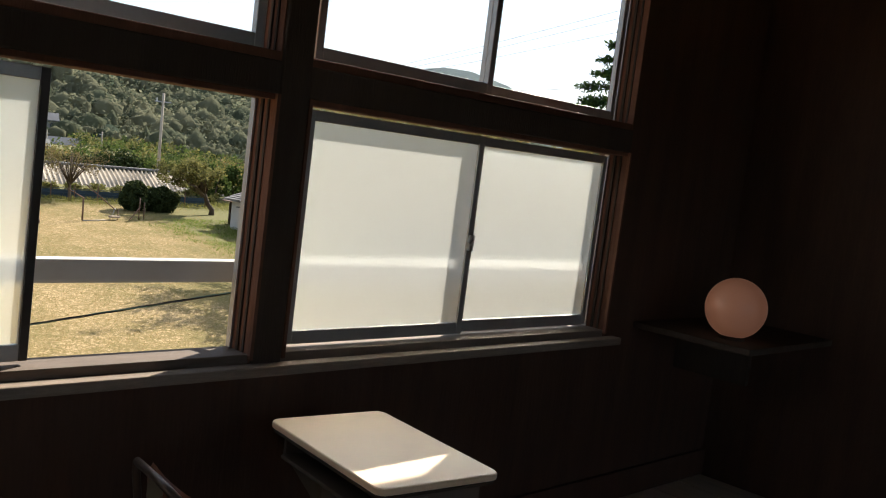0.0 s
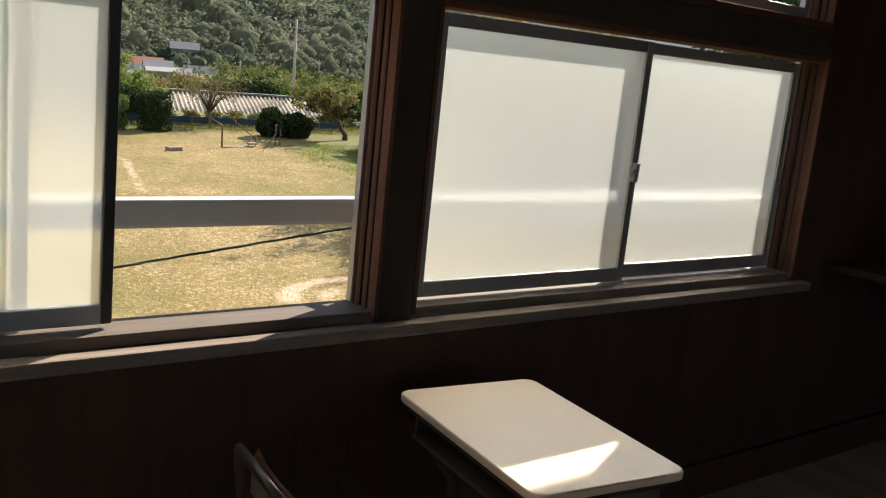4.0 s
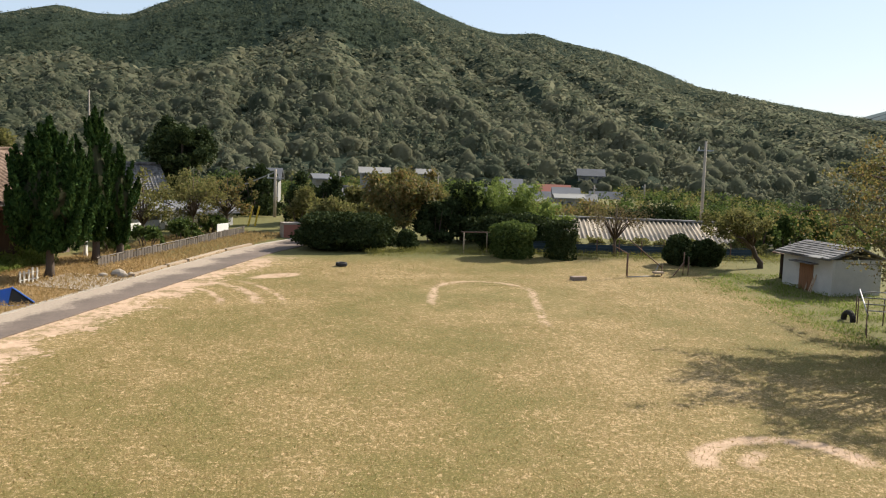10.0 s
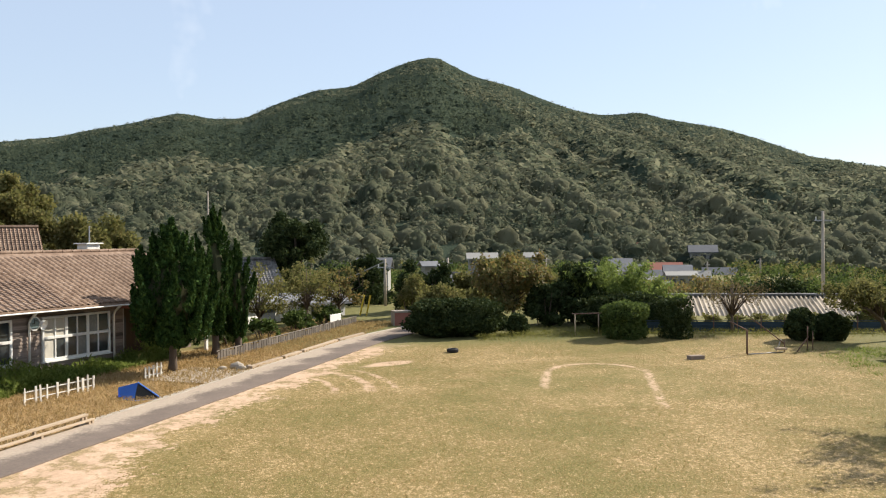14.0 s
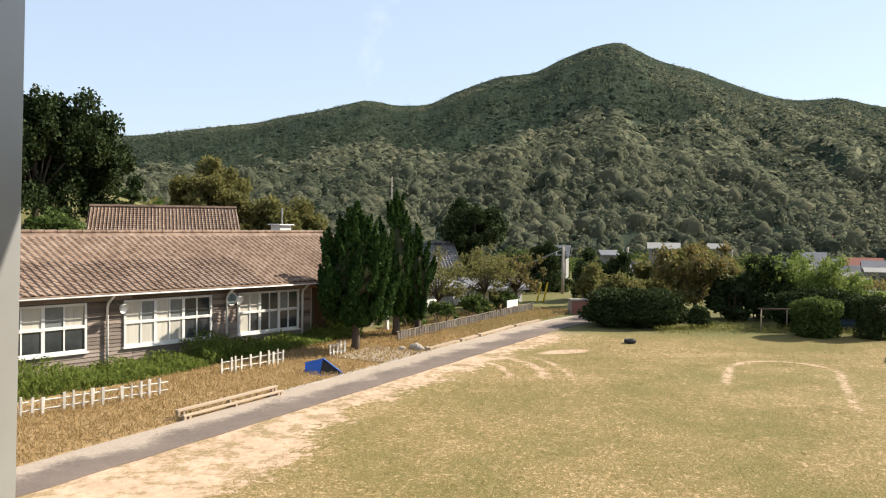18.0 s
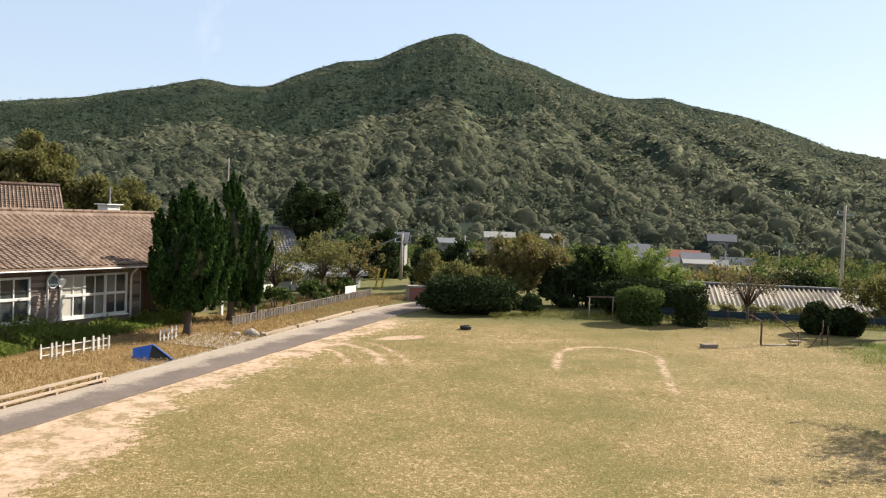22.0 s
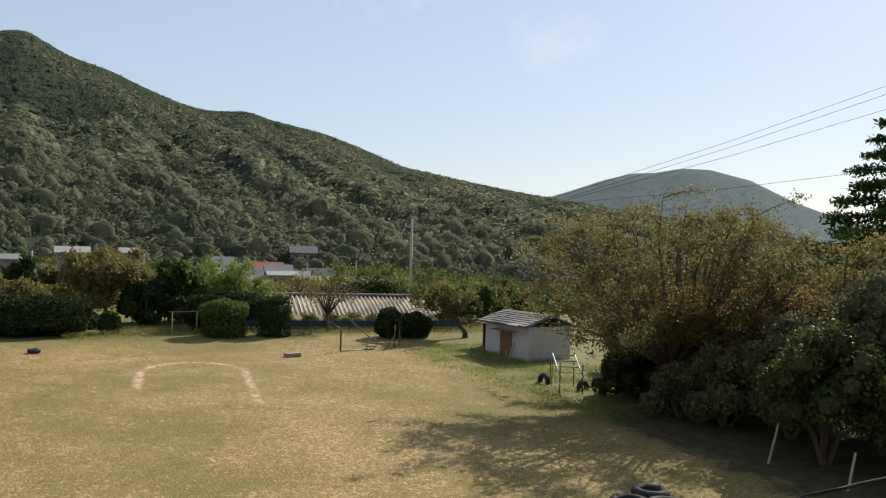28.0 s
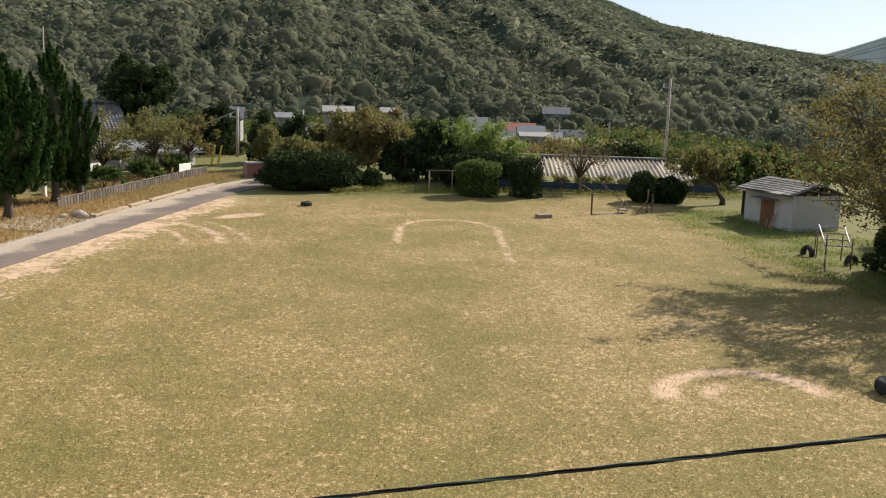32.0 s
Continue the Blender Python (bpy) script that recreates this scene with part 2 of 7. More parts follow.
    cx, cy = n.math("SUBTRACT", x, 8.9), n.math("SUBTRACT", y, 14.3)
    cr = n.math("SQRT", n.math("ADD", n.math("MULTIPLY", cx, cx), n.math("MULTIPLY", n.math("MULTIPLY", cy, cy), 1.6)))
    cr = n.math("ADD", cr, n.math("MULTIPLY", n.math("SUBTRACT", mid, 0.5), 0.7))
    outer = n.math("SUBTRACT", 1.0, n.step(n.math("ABSOLUTE", n.math("SUBTRACT", cr, 1.55)), 0.10, 0.34))
    inner = n.math("SUBTRACT", 1.0, n.step(n.math("ABSOLUTE", n.math("SUBTRACT", cr, 0.72)), 0.04, 0.26))
    inner = n.math("MULTIPLY", inner, n.step(n.math("MULTIPLY", cx, -1.0), -0.1, 0.25))
    cres = n.math("MAXIMUM", n.math("MULTIPLY", outer, n.step(n.math("ADD", cy, n.math("MULTIPLY", cx, 0.12)), -0.45, 0.05)), n.math("MULTIPLY", inner, 0.8))
    cres = n.math("MULTIPLY", cres, n.step(n.math("ADD", cy, n.math("MULTIPLY", cx, 0.1)), -0.5, 0.1))
    bare = n.math("MAXIMUM", soil_f, n.math("MULTIPLY", n.math("MAXIMUM", n.math("MAXIMUM", n.math("MULTIPLY", ring, 1.0), n.math("MULTIPLY", cres, n.step(n.noise(p, 2.6, 4, 0.7), 0.30, 0.46))), track), 0.85), clamp=True)
    col = n.mix(bare, grass, soil)
    # straw verge on the far side of the lane
    verge = n.ramp(fine, [(0.3, (0.26, 0.165, 0.07)), (0.7, (0.44, 0.30, 0.145))])
    col = n.mix(n.math("SUBTRACT", 1.0, n.step(d, -1.9, -1.6)), col, verge)
    # greener growth along the edges of the yard and in the valley
    green = n.ramp(n.math("ADD", n.math("MULTIPLY", f, 0.6), n.math("MULTIPLY", fine, 0.4)), [(0.35, (0.085, 0.088, 0.026)), (0.65, (0.19, 0.165, 0.062))])
    col = n.mix(n.step(n.math("ADD", y, n.math("MULTIPLY", mid, 3.0)), 39.5, 42.5), col, green)
    # brown floor under the trees, its colour darkened for their shade
    shaded_litter = n.ramp(n.math("ADD", n.math("MULTIPLY", fine, 0.5), n.math("MULTIPLY", n.noise(p, 2.2, 4, 0.7), 0.5)), [(0.38, (0.030, 0.026, 0.014)), (0.55, (0.065, 0.056, 0.028)), (0.68, (0.12, 0.095, 0.05))])
    col = n.mix(n.step(n.math("ADD", n.math("SUBTRACT", x, n.math("MULTIPLY", y, 0.12)), n.math("ADD", n.math("MULTIPLY", n.math("SUBTRACT", mid, 0.5), 3.0), n.math("MULTIPLY", n.math("SUBTRACT", fleck, 0.5), 3.0))), 13.9, 14.9), col, n.mix(n.step(n.math("ADD", y, n.math("MULTIPLY", mid, 3.0)), 21.5, 24.5), shaded_litter, green))
    n.bump(n.math("ADD", fine, n.math("MULTIPLY", grain, 0.5)), 0.5, 0.02)
    return n.finish(col, 0.95, 0.0, 0.15)


def tile_material(name, lo, mid, hi):
    """Fired clay: tone drifts over the roof and from tile to tile, with lichen specks."""
    n = Nodes(name)
    p = n.pos()
    f = n.math("ADD", n.math("MULTIPLY", n.noise(p, 0.5, 4, 0.6), 0.4), n.math("MULTIPLY", n.noise(p, 3.6, 1, 0.5), 0.4))
    f = n.math("ADD", f, n.math("MULTIPLY", n.noise(p, 26.0, 4, 0.7), 0.2))
    n.bump(n.noise(p, 40.0, 3), 0.3, 0.003)
    return n.finish(n.ramp(f, [(0.34, lo), (0.5, mid), (0.66, hi)]), 0.9, 0.0, 0.2)


def lane_material():
    """Worn asphalt, with sand and dust blown over its house side."""
    n = Nodes("worn asphalt")
    p = n.pos()
    x, y, z = n.xyz(p)
    d = dist_to_line(n, x, y, ROAD_A.x, ROAD_A.y, road_dir.x, road_dir.y)
    big, fine = n.noise(p, 0.7, 5, 0.65), n.noise(p, 14.0, 4, 0.7)
    tar = n.ramp(n.math("ADD", n.math("MULTIPLY", big, 0.6), n.math("MULTIPLY", fine, 0.4)), [(0.35, (0.125, 0.098, 0.080)), (0.65, (0.20, 0.155, 0.124))])
    dust = n.ramp(fine, [(0.3, (0.33, 0.265, 0.20)), (0.7, (0.46, 0.37, 0.28))])
    edge = n.math("ADD", n.math("MULTIPLY", d, -1.0), n.math("MULTIPLY", n.math("SUBTRACT", big, 0.5), 2.2))
    edge = n.math("ADD", edge, n.math("MULTIPLY", n.math("SUBTRACT", fine, 0.5), 0.5))
    col = n.mix(n.math("MULTIPLY", n.step(edge, 0.7, 1.35), 0.85), tar, dust)
    n.bump(fine, 0.4, 0.006)
    return n.finish(col, 0.95, 0.0, 0.15)


M = {}
M["ground"] = ground_material()
M["asphalt"] = lane_material()
M["concrete"] = plain("old concrete", (0.34, 0.29, 0.23), 0.9, 0, 0.25, 2.5, 0.006)
M["plaster"] = plain("pale stained plaster", (0.43, 0.41, 0.365), 0.9, 0, 0.2, 1.6, 0.004)
M["white"] = plain("white painted wood", (0.66, 0.64, 0.59), 0.55, 0, 0.12, 3.0, 0.002)
M["picket"] = plain("flaking white picket paint", (0.52, 0.48, 0.41), 0.8, 0, 0.3, 7.0, 0.003)
M["pale_wood"] = plain("weathered pale timber", (0.38, 0.29, 0.20), 0.85, 0, 0.25, 3.0, 0.005, stretch=(1, 6, 6))
M["board"] = plain("weathered grey cladding", (0.20, 0.158, 0.128), 0.9, 0, 0.75, 1.6, 0.006, stretch=(0.5, 1, 16))
M["old_board"] = plain("old dark fence board", (0.125, 0.105, 0.085), 0.9, 0, 0.45, 2.0, 0.004, stretch=(1, 1, 0.4))
M["tile"] = tile_material("brown clay roof tile", (0.115, 0.075, 0.052), (0.21, 0.142, 0.10), (0.31, 0.225, 0.165))
M["tile_dark"] = tile_material("grey roof tile", (0.065, 0.060, 0.056), (0.15, 0.14, 0.13), (0.27, 0.255, 0.24))
M["far_grey"] = plain("pale grey roof", (0.15, 0.15, 0.155), 1.0, 0, 0.3, 0.3)
M["far_red"] = plain("faded red roof", (0.30, 0.13, 0.095), 1.0, 0, 0.15, 0.3)
M["far_wall"] = plain("house wall", (0.24, 0.23, 0.21), 0.9, 0, 0.2, 0.3)
M["far_dark"] = plain("dark window opening", (0.03, 0.035, 0.04), 0.3, 0, 0.1, 0.3)
M["steel"] = plain("galvanised steel", (0.30, 0.30, 0.30), 0.55, 0.5, 0.2, 4.0)
M["rust"] = plain("rusted steel pipe", (0.13, 0.075, 0.05), 0.85, 0.1, 0.4, 6.0, 0.003)
M["blue"] = plain("blue painted board", (0.055, 0.19, 0.60), 0.5, 0, 0.15, 3.0)
# near-black, also used where an opening would only be in shade
M["black"] = plain("black for lines and shaded openings", (0.02, 0.02, 0.021), 0.8, 0, 0.1, 3.0)
M["rubber"] = plain("sun-worn tyre rubber", (0.045, 0.042, 0.040), 0.8, 0, 0.35, 8.0, 0.004)
M["bark"] = plain("rough bark", (0.10, 0.075, 0.055), 0.95, 0, 0.4, 5.0, 0.02, stretch=(1, 1, 0.3))
M["curtain"] = plain("cream curtain", (0.50, 0.46, 0.38), 0.9, 0, 0.25, 9.0, 0, stretch=(1, 1, 0.05))
M["pane_grey"] = plain("dusty grey window glass", (0.17, 0.18, 0.17), 0.25, 0, 0.3, 2.0)
M["clock_face"] = plain("dull teal clock face", (0.16, 0.22, 0.22), 0.5, 0, 0.2, 6.0)
M["corrugated"] = plain("stained corrugated sheet", (0.29, 0.25, 0.20), 0.95, 0, 0.4, 1.6)
def woods(name, lo, mid, hi):
    """Forest seen from afar: tone drifts over whole stands, and a little from crown to crown."""
    n = Nodes(name)
    p = n.pos()
    f = n.math("ADD", n.math("MULTIPLY", n.noise(p, 0.012, 4, 0.6), 0.35), n.math("MULTIPLY", n.noise(p, 0.06, 3, 0.6), 0.25))
    f = n.math("ADD", f, n.math("MULTIPLY", n.noise(p, 0.22, 3, 0.55), 0.18))
    f = n.math("ADD", f, n.math("MULTIPLY", n.random(True), 0.18))
    f = n.math("ADD", f, n.math("MULTIPLY", n.noise(p, 0.9, 3, 0.7), 0.08))
    c = n.ramp(f, [(0.41, lo), (0.50, mid), (0.59, hi)])
    n.bump(n.noise(p, 1.1, 4, 0.7), 0.8, 0.9)
    n.finish(c, 1.0, 0.0, 0.02)
    t = n.add("ShaderNodeBsdfTranslucent", Color=c)
    m = n.add("ShaderNodeMixShader", Fac=0.5)
    n.tree.links.new(n.bsdf.outputs[0], m.inputs[1])
    n.tree.links.new(t.outputs[0], m.inputs[2])
    n.tree.links.new(m.outputs[0], n.out.inputs[0])
    return n.mat


# canopy colours lightened and greyed to stand in for haze over the distance
M["forest"] = woods("haze-lightened forest canopy", (0.094, 0.108, 0.070), (0.141, 0.152, 0.096), (0.198, 0.195, 0.124))
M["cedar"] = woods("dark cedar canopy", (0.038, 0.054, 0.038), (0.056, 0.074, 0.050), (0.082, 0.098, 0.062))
# dark colour for added cores, in place of shade inside the foliage
M["inner"] = plain("dark shade core", (0.060, 0.062, 0.030), 1.0, 0, 0.4, 1.5)
# pale blue-green with the far hill's haze put into the colour
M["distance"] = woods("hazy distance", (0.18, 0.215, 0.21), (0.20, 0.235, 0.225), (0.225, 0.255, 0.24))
M["leaf_green"] = leafy("green leaves", (0.04, 0.065, 0.018), (0.075, 0.11, 0.03), (0.13, 0.165, 0.05), 0.35)
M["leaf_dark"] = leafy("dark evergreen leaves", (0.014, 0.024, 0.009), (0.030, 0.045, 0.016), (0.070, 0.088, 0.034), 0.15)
M["leaf_cypress"] = leafy("deep green cypress sprays", (0.009, 0.024, 0.007), (0.022, 0.052, 0.013), (0.065, 0.115, 0.028), 0.2)
M["leaf_bamboo"] = leafy("light green bamboo leaves", (0.09, 0.13, 0.032), (0.16, 0.21, 0.055), (0.27, 0.31, 0.09), 0.5)
M["leaf_autumn"] = leafy("olive and rust autumn leaves", (0.072, 0.082, 0.031), (0.164, 0.147, 0.052), (0.30, 0.18, 0.070), 0.45, 0.62, 0.17)
M["leaf_rust"] = leafy("rust brown autumn leaves", (0.11, 0.065, 0.03), (0.21, 0.115, 0.045), (0.34, 0.18, 0.06), 0.5, 0.66, 0.14)
M["leaf_gloss"] = leafy("glossy dark camellia leaves", (0.028, 0.038, 0.010), (0.055, 0.070, 0.018), (0.13, 0.15, 0.040), 0.3, 0.55, 0.12)
M["leaf_grey"] = leafy("dull grey green leaves", (0.085, 0.086, 0.042), (0.155, 0.150, 0.075), (0.26, 0.24, 0.13), 0.45, 0.5, 0.25)
M["leaf_olive"] = leafy("dull olive leaves", (0.085, 0.088, 0.030), (0.165, 0.155, 0.055), (0.26, 0.22, 0.09), 0.45)
M["leaf_dry"] = leafy("thin dry brown leaves", (0.10, 0.07, 0.04), (0.17, 0.12, 0.06), (0.20, 0.17, 0.07), 0.3)
M["grass_green"] = leafy("green weeds", (0.08, 0.115, 0.022), (0.15, 0.195, 0.04), (0.25, 0.28, 0.08), 0.55)
M["grass_olive"] = leafy("yellow green grass", (0.11, 0.115, 0.03), (0.17, 0.165, 0.045), (0.26, 0.23, 0.075), 0.5)
M["straw"] = leafy("dry straw grass", (0.24, 0.155, 0.065), (0.37, 0.245, 0.11), (0.48, 0.355, 0.19), 0.5)


def glass_material(name, tint, rough):
    n = Nodes(name)
    n.finish(tint, rough, 0.0)
    n.bsdf.inputs["Transmission Weight"].default_value = 1.0
    n.bsdf.inputs["IOR"].default_value = 1.02
    return n.mat


def window_dark():
    n = Nodes("dark window glass")
    return n.finish(n.ramp(n.noise(n.obj(), 1.5), [(0.3, (0.02, 0.024, 0.026)), (0.7, (0.05, 0.06, 0.06))]), 0.08)


def frosted():
    n = Nodes("frosted glass")
    n.tree.nodes.remove(n.bsdf)
    grain = n.noise(n.obj(), 60.0, 2)
    t = n.add("ShaderNodeBsdfTranslucent", Color=(0.94, 0.95, 0.90, 1.0))
    r = n.add("ShaderNodeBsdfRefraction", Color=(1.0, 1.0, 0.98, 1.0), Roughness=0.29, IOR=1.45)
    m = n.add("ShaderNodeMixShader", Fac=n.math("ADD", n.math("MULTIPLY", grain, 0.04), 0.74))
    n.tree.links.new(t.outputs[0], m.inputs[1])
    n.tree.links.new(r.outputs[0], m.inputs[2])
    n.tree.links.new(m.outputs[0], n.out.inputs[0])
    return n.mat


M["glass_dark"], M["frosted"] = window_dark(), frosted()
M["clear"] = glass_material("clear window glass", (0.97, 0.98, 0.98), 0.0)
M["aluminium"] = plain("anodised aluminium sash", (0.42, 0.41, 0.39), 0.4, 0.6, 0.15, 8.0)
M["bronze"] = plain("dark sash stile", (0.05, 0.042, 0.035), 0.5, 0.2, 0.2, 8.0)
M["frame_wood"] = plain("stained wooden window frame", (0.17, 0.078, 0.048), 0.8, 0, 0.35, 4.0, 0.003, stretch=(5, 5, 0.6))
M["dark_wood"] = plain("dark stained timber", (0.070, 0.051, 0.038), 0.9, 0, 0.35, 4.0, 0.003, stretch=(5, 5, 0.6))
M["sill_wood"] = plain("worn wooden sill", (0.30, 0.235, 0.18), 0.7, 0, 0.4, 5.0, 0.003, stretch=(0.6, 6, 6))
M["track_wood"] = plain("worn grey brown window track", (0.17, 0.13, 0.10), 0.7, 0, 0.35, 5.0, 0.002, stretch=(0.6, 6, 6))
M["seat_back"] = plain("brown varnished plywood", (0.30, 0.10, 0.038), 0.35, 0, 0.2, 4.0, 0, stretch=(1, 6, 1))
M["room_wall"] = plain("dark varnished wall boards", (0.085, 0.046, 0.030), 0.7, 0, 0.45, 2.0, 0.003, stretch=(5, 5, 0.5))
M["room_plaster"] = plain("old wall plaster", (0.58, 0.53, 0.45), 0.9, 0, 0.15, 2.0, 0.003)
M["floor"] = plain("grey worn floorboards", (0.60, 0.50, 0.38), 0.36, 0, 0.35, 3.0, 0.003, stretch=(6, 0.6, 1))
M["seat"] = plain("orange varnished plywood", (0.62, 0.20, 0.055), 0.35, 0, 0.12, 4.0, 0, stretch=(1, 6, 1))
M["desk_top"] = plain("cream laminate desk top", (0.90, 0.67, 0.44), 0.4, 0, 0.05, 5.0)
M["tube"] = plain("dark worn steel tube", (0.12, 0.085, 0.065), 0.4, 0.5, 0.3, 8.0)
M["desk_steel"] = plain("brown grey painted steel", (0.135, 0.100, 0.074), 0.5, 0.3, 0.25, 8.0)
M["desk_foot"] = plain("dark plastic foot", (0.03, 0.027, 0.025), 0.5, 0, 0.2, 8.0)
M["paper"] = plain("stained paper label", (0.24, 0.22, 0.17), 0.8, 0, 0.1, 10.0)


# ---- mesh helpers ----
def thing(name, x, y, z, rz=0.0, label="", category="", group="", kind=""):
    ob = new(name)
    ob.empty_display_size = 0.2
    ob.matrix_world = pose(x, y, z, 0, 0, rz)
    return tagged(ob, label, category, group, kind)


def part(name, bm, material, parent=None, label="", smooth=False):
    me = bpy.data.meshes.new(name)
    bm.to_mesh(me)
    bm.free()
    me.materials.append(material)
    if smooth:
        me.shade_smooth()
    ob = new(name, me)
    if parent is not None:
        ob.parent = parent
    return tagged(ob, label)


def arrays(name, verts, faces, material, parent=None, label="", smooth=False):
    """A mesh from arrays of vertices and of faces that all have as many corners."""
    verts, faces = np.asarray(verts, np.float32), np.asarray(faces, np.int32)
    me = bpy.data.meshes.new(name)
    me.vertices.add(len(verts))
    me.vertices.foreach_set("co", verts.ravel())
    k = faces.shape[1]
    me.loops.add(faces.size)
    me.loops.foreach_set("vertex_index", faces.ravel())
    me.polygons.add(len(faces))
    me.polygons.foreach_set("loop_start", np.arange(0, faces.size, k, dtype=np.int32))
    me.update(calc_edges=True)
    me.materials.append(material)
    if smooth:
        me.shade_smooth()
    ob = new(name, me)
    if parent is not None:
        ob.parent = parent
    return tagged(ob, label)


def box(bm, x0, x1, y0, y1, z0, z1, bevel=0.0):
    r = bmesh.ops.create_cube(bm, size=1.0, matrix=Matrix.Translation(((x0 + x1) / 2, (y0 + y1) / 2, (z0 + z1) / 2)) @ Matrix.Diagonal((abs(x1 - x0), abs(y1 - y0), abs(z1 - z0), 1)))
    if bevel:
        edges = list({e for v in r["verts"] for e in v.link_edges})
        bmesh.ops.bevel(bm, geom=edges, offset=bevel, segments=2, affect="EDGES", profile=0.6)
    return bm


def boxed(x0, x1, y0, y1, z0, z1, bevel=0.0):
    return box(bmesh.new(), x0, x1, y0, y1, z0, z1, bevel)


def tube(bm, points, radii, seg=8, caps=True):
    """A round bar along points, with a radius at each."""
    pts = [Vector(p) for p in points]
    if not hasattr(radii, "__len__"):
        radii = [radii] * len(pts)
    rings, side = [], None
    for k, p in enumerate(pts):
        d = (pts[min(k + 1, len(pts) - 1)] - pts[max(k - 1, 0)]).normalized()
        if side is None:
            side = d.cross(Vector((0, 0, 1)) if abs(d.z) < 0.9 else Vector((1, 0, 0))).normalized()
        side = (side - d * side.dot(d)).normalized()
        up = d.cross(side)
        rings.append([bm.verts.new(p + (side * math.cos(a) + up * math.sin(a)) * radii[k]) for a in (2 * math.pi * j / seg for j in range(seg))])
    for a, b in zip(rings, rings[1:]):
        for j in range(seg):
            bm.faces.new((a[j], a[(j + 1) % seg], b[(j + 1) % seg], b[j]))
    if caps:
        bm.faces.new(rings[0][::-1])
        bm.faces.new(rings[-1])
    return bm


def bar(points, radii, seg=8):
    return tube(bmesh.new(), points, radii, seg)


def lathe(profile, seg=32):
    """A turned shape from (radius, height) pairs."""
    bm = bmesh.new()
    rings = [[bm.verts.new((r * math.cos(2 * math.pi * j / seg), r * math.sin(2 * math.pi * j / seg), z)) for j in range(seg)] for r, z in profile]
    for a, b in zip(rings, rings[1:]):
        for j in range(seg):
            bm.faces.new((a[j], a[(j + 1) % seg], b[(j + 1) % seg], b[j]))
    return bm


def leaf_arrays(p, size, up=0.3, long=1.6, out=None):
    """Small folded leaves at the points p: two triangles each side of a midrib."""
    n = len(p)
    a = rng.normal(size=(n, 3))
    if out is not None:
        a = a * 0.8 + out
    a /= np.linalg.norm(a, axis=1)[:, None] + 1e-9
    b = np.cross(a, rng.normal(size=(n, 3)) + np.array([0, 0, up]))
    b /= np.linalg.norm(b, axis=1)[:, None] + 1e-9
    c = np.cross(a, b)
    s = size * rng.uniform(0.6, 1.3, n)[:, None]
    v = np.stack([p - a * s * long / 2, p + b * s / 2 + c * s * 0.12, p + a * s * long / 2, p - b * s / 2 + c * s * 0.12], 1).reshape(-1, 3)
    return v, np.arange(4 * n, dtype=np.int32).reshape(-1, 4)


def clump_points(centres, radii, count, shell=0.55, flat=1.0):
    """Points in a cloud of ball-shaped clumps, denser near their skins."""
    centres, radii = np.asarray(centres, float), np.asarray(radii, float)
    pick = rng.choice(len(centres), count, p=radii ** 2 / (radii ** 2).sum())
    d = rng.normal(size=(count, 3))
    d /= np.linalg.norm(d, axis=1)[:, None]
    r = radii[pick] * (shell + (1 - shell) * rng.random(count)) * rng.uniform(0.85, 1.1, count)
    d[:, 2] *= flat
    return centres[pick] + d * r[:, None], d


def grow_tree(name, x, y, height, crown_r, crown_z, leaves, leaf, material, label, trunk_r=0.14, clumps=22, squash=0.75, lean=(0, 0), core=None, limbs=9, shell=0.45, group="", fine=1.0):
    """A tree: a tapered trunk, limbs that reach into the clumps, and a crown of single leaves."""
    z0 = ground_z(x, y)
    tree = thing(name, x, y, z0 - 0.05, 0, label, "tree", group)
    mid = np.array([lean[0], lean[1], crown_z])
    cs, rs = [], []
    for k in range(clumps):
        d = rng.normal(size=3)
        d /= np.linalg.norm(d)
        q = mid + d * np.array([crown_r, crown_r, (height - crown_z)]) * rng.uniform(0.3, 0.95)
        if q[2] < crown_z - (height - crown_z) * squash:
            q[2] = crown_z - (height - crown_z) * squash * rng.random()
        cs.append(q)
        rs.append(crown_r * rng.uniform(0.10, 0.36) * fine)
    bm = bmesh.new()
    fork = Vector((lean[0] * 0.35, lean[1] * 0.35, crown_z * 0.5))
    tube(bm, [(0, 0, -0.1), (0.02, 0.01, 0.3), fork * 0.6, fork, (lean[0] * 0.8, lean[1] * 0.8, crown_z), (lean[0], lean[1], height * 0.85)], [trunk_r * 1.35, trunk_r * 1.05, trunk_r * 0.9, trunk_r * 0.8, trunk_r * 0.45, trunk_r * 0.12], 9)
    part("trunk", bm, M["bark"], tree, smooth=True)
    for k in range(min(limbs, clumps)):
        q = Vector(cs[k])
        start = fork * rng.uniform(0.85, 1.15)
        m1 = start.lerp(q, 0.5) + Vector((0, 0, 0.12 * crown_r))
        part("limb", bar([start, m1, q], [trunk_r * 0.42, trunk_r * 0.26, trunk_r * 0.06], 6), M["bark"], tree, smooth=True)
    p, d = clump_points(cs, rs, leaves, shell)
    v, f = leaf_arrays(p, leaf, out=d * 0.5)
    arrays("crown", v, f, material, tree)
    return tree


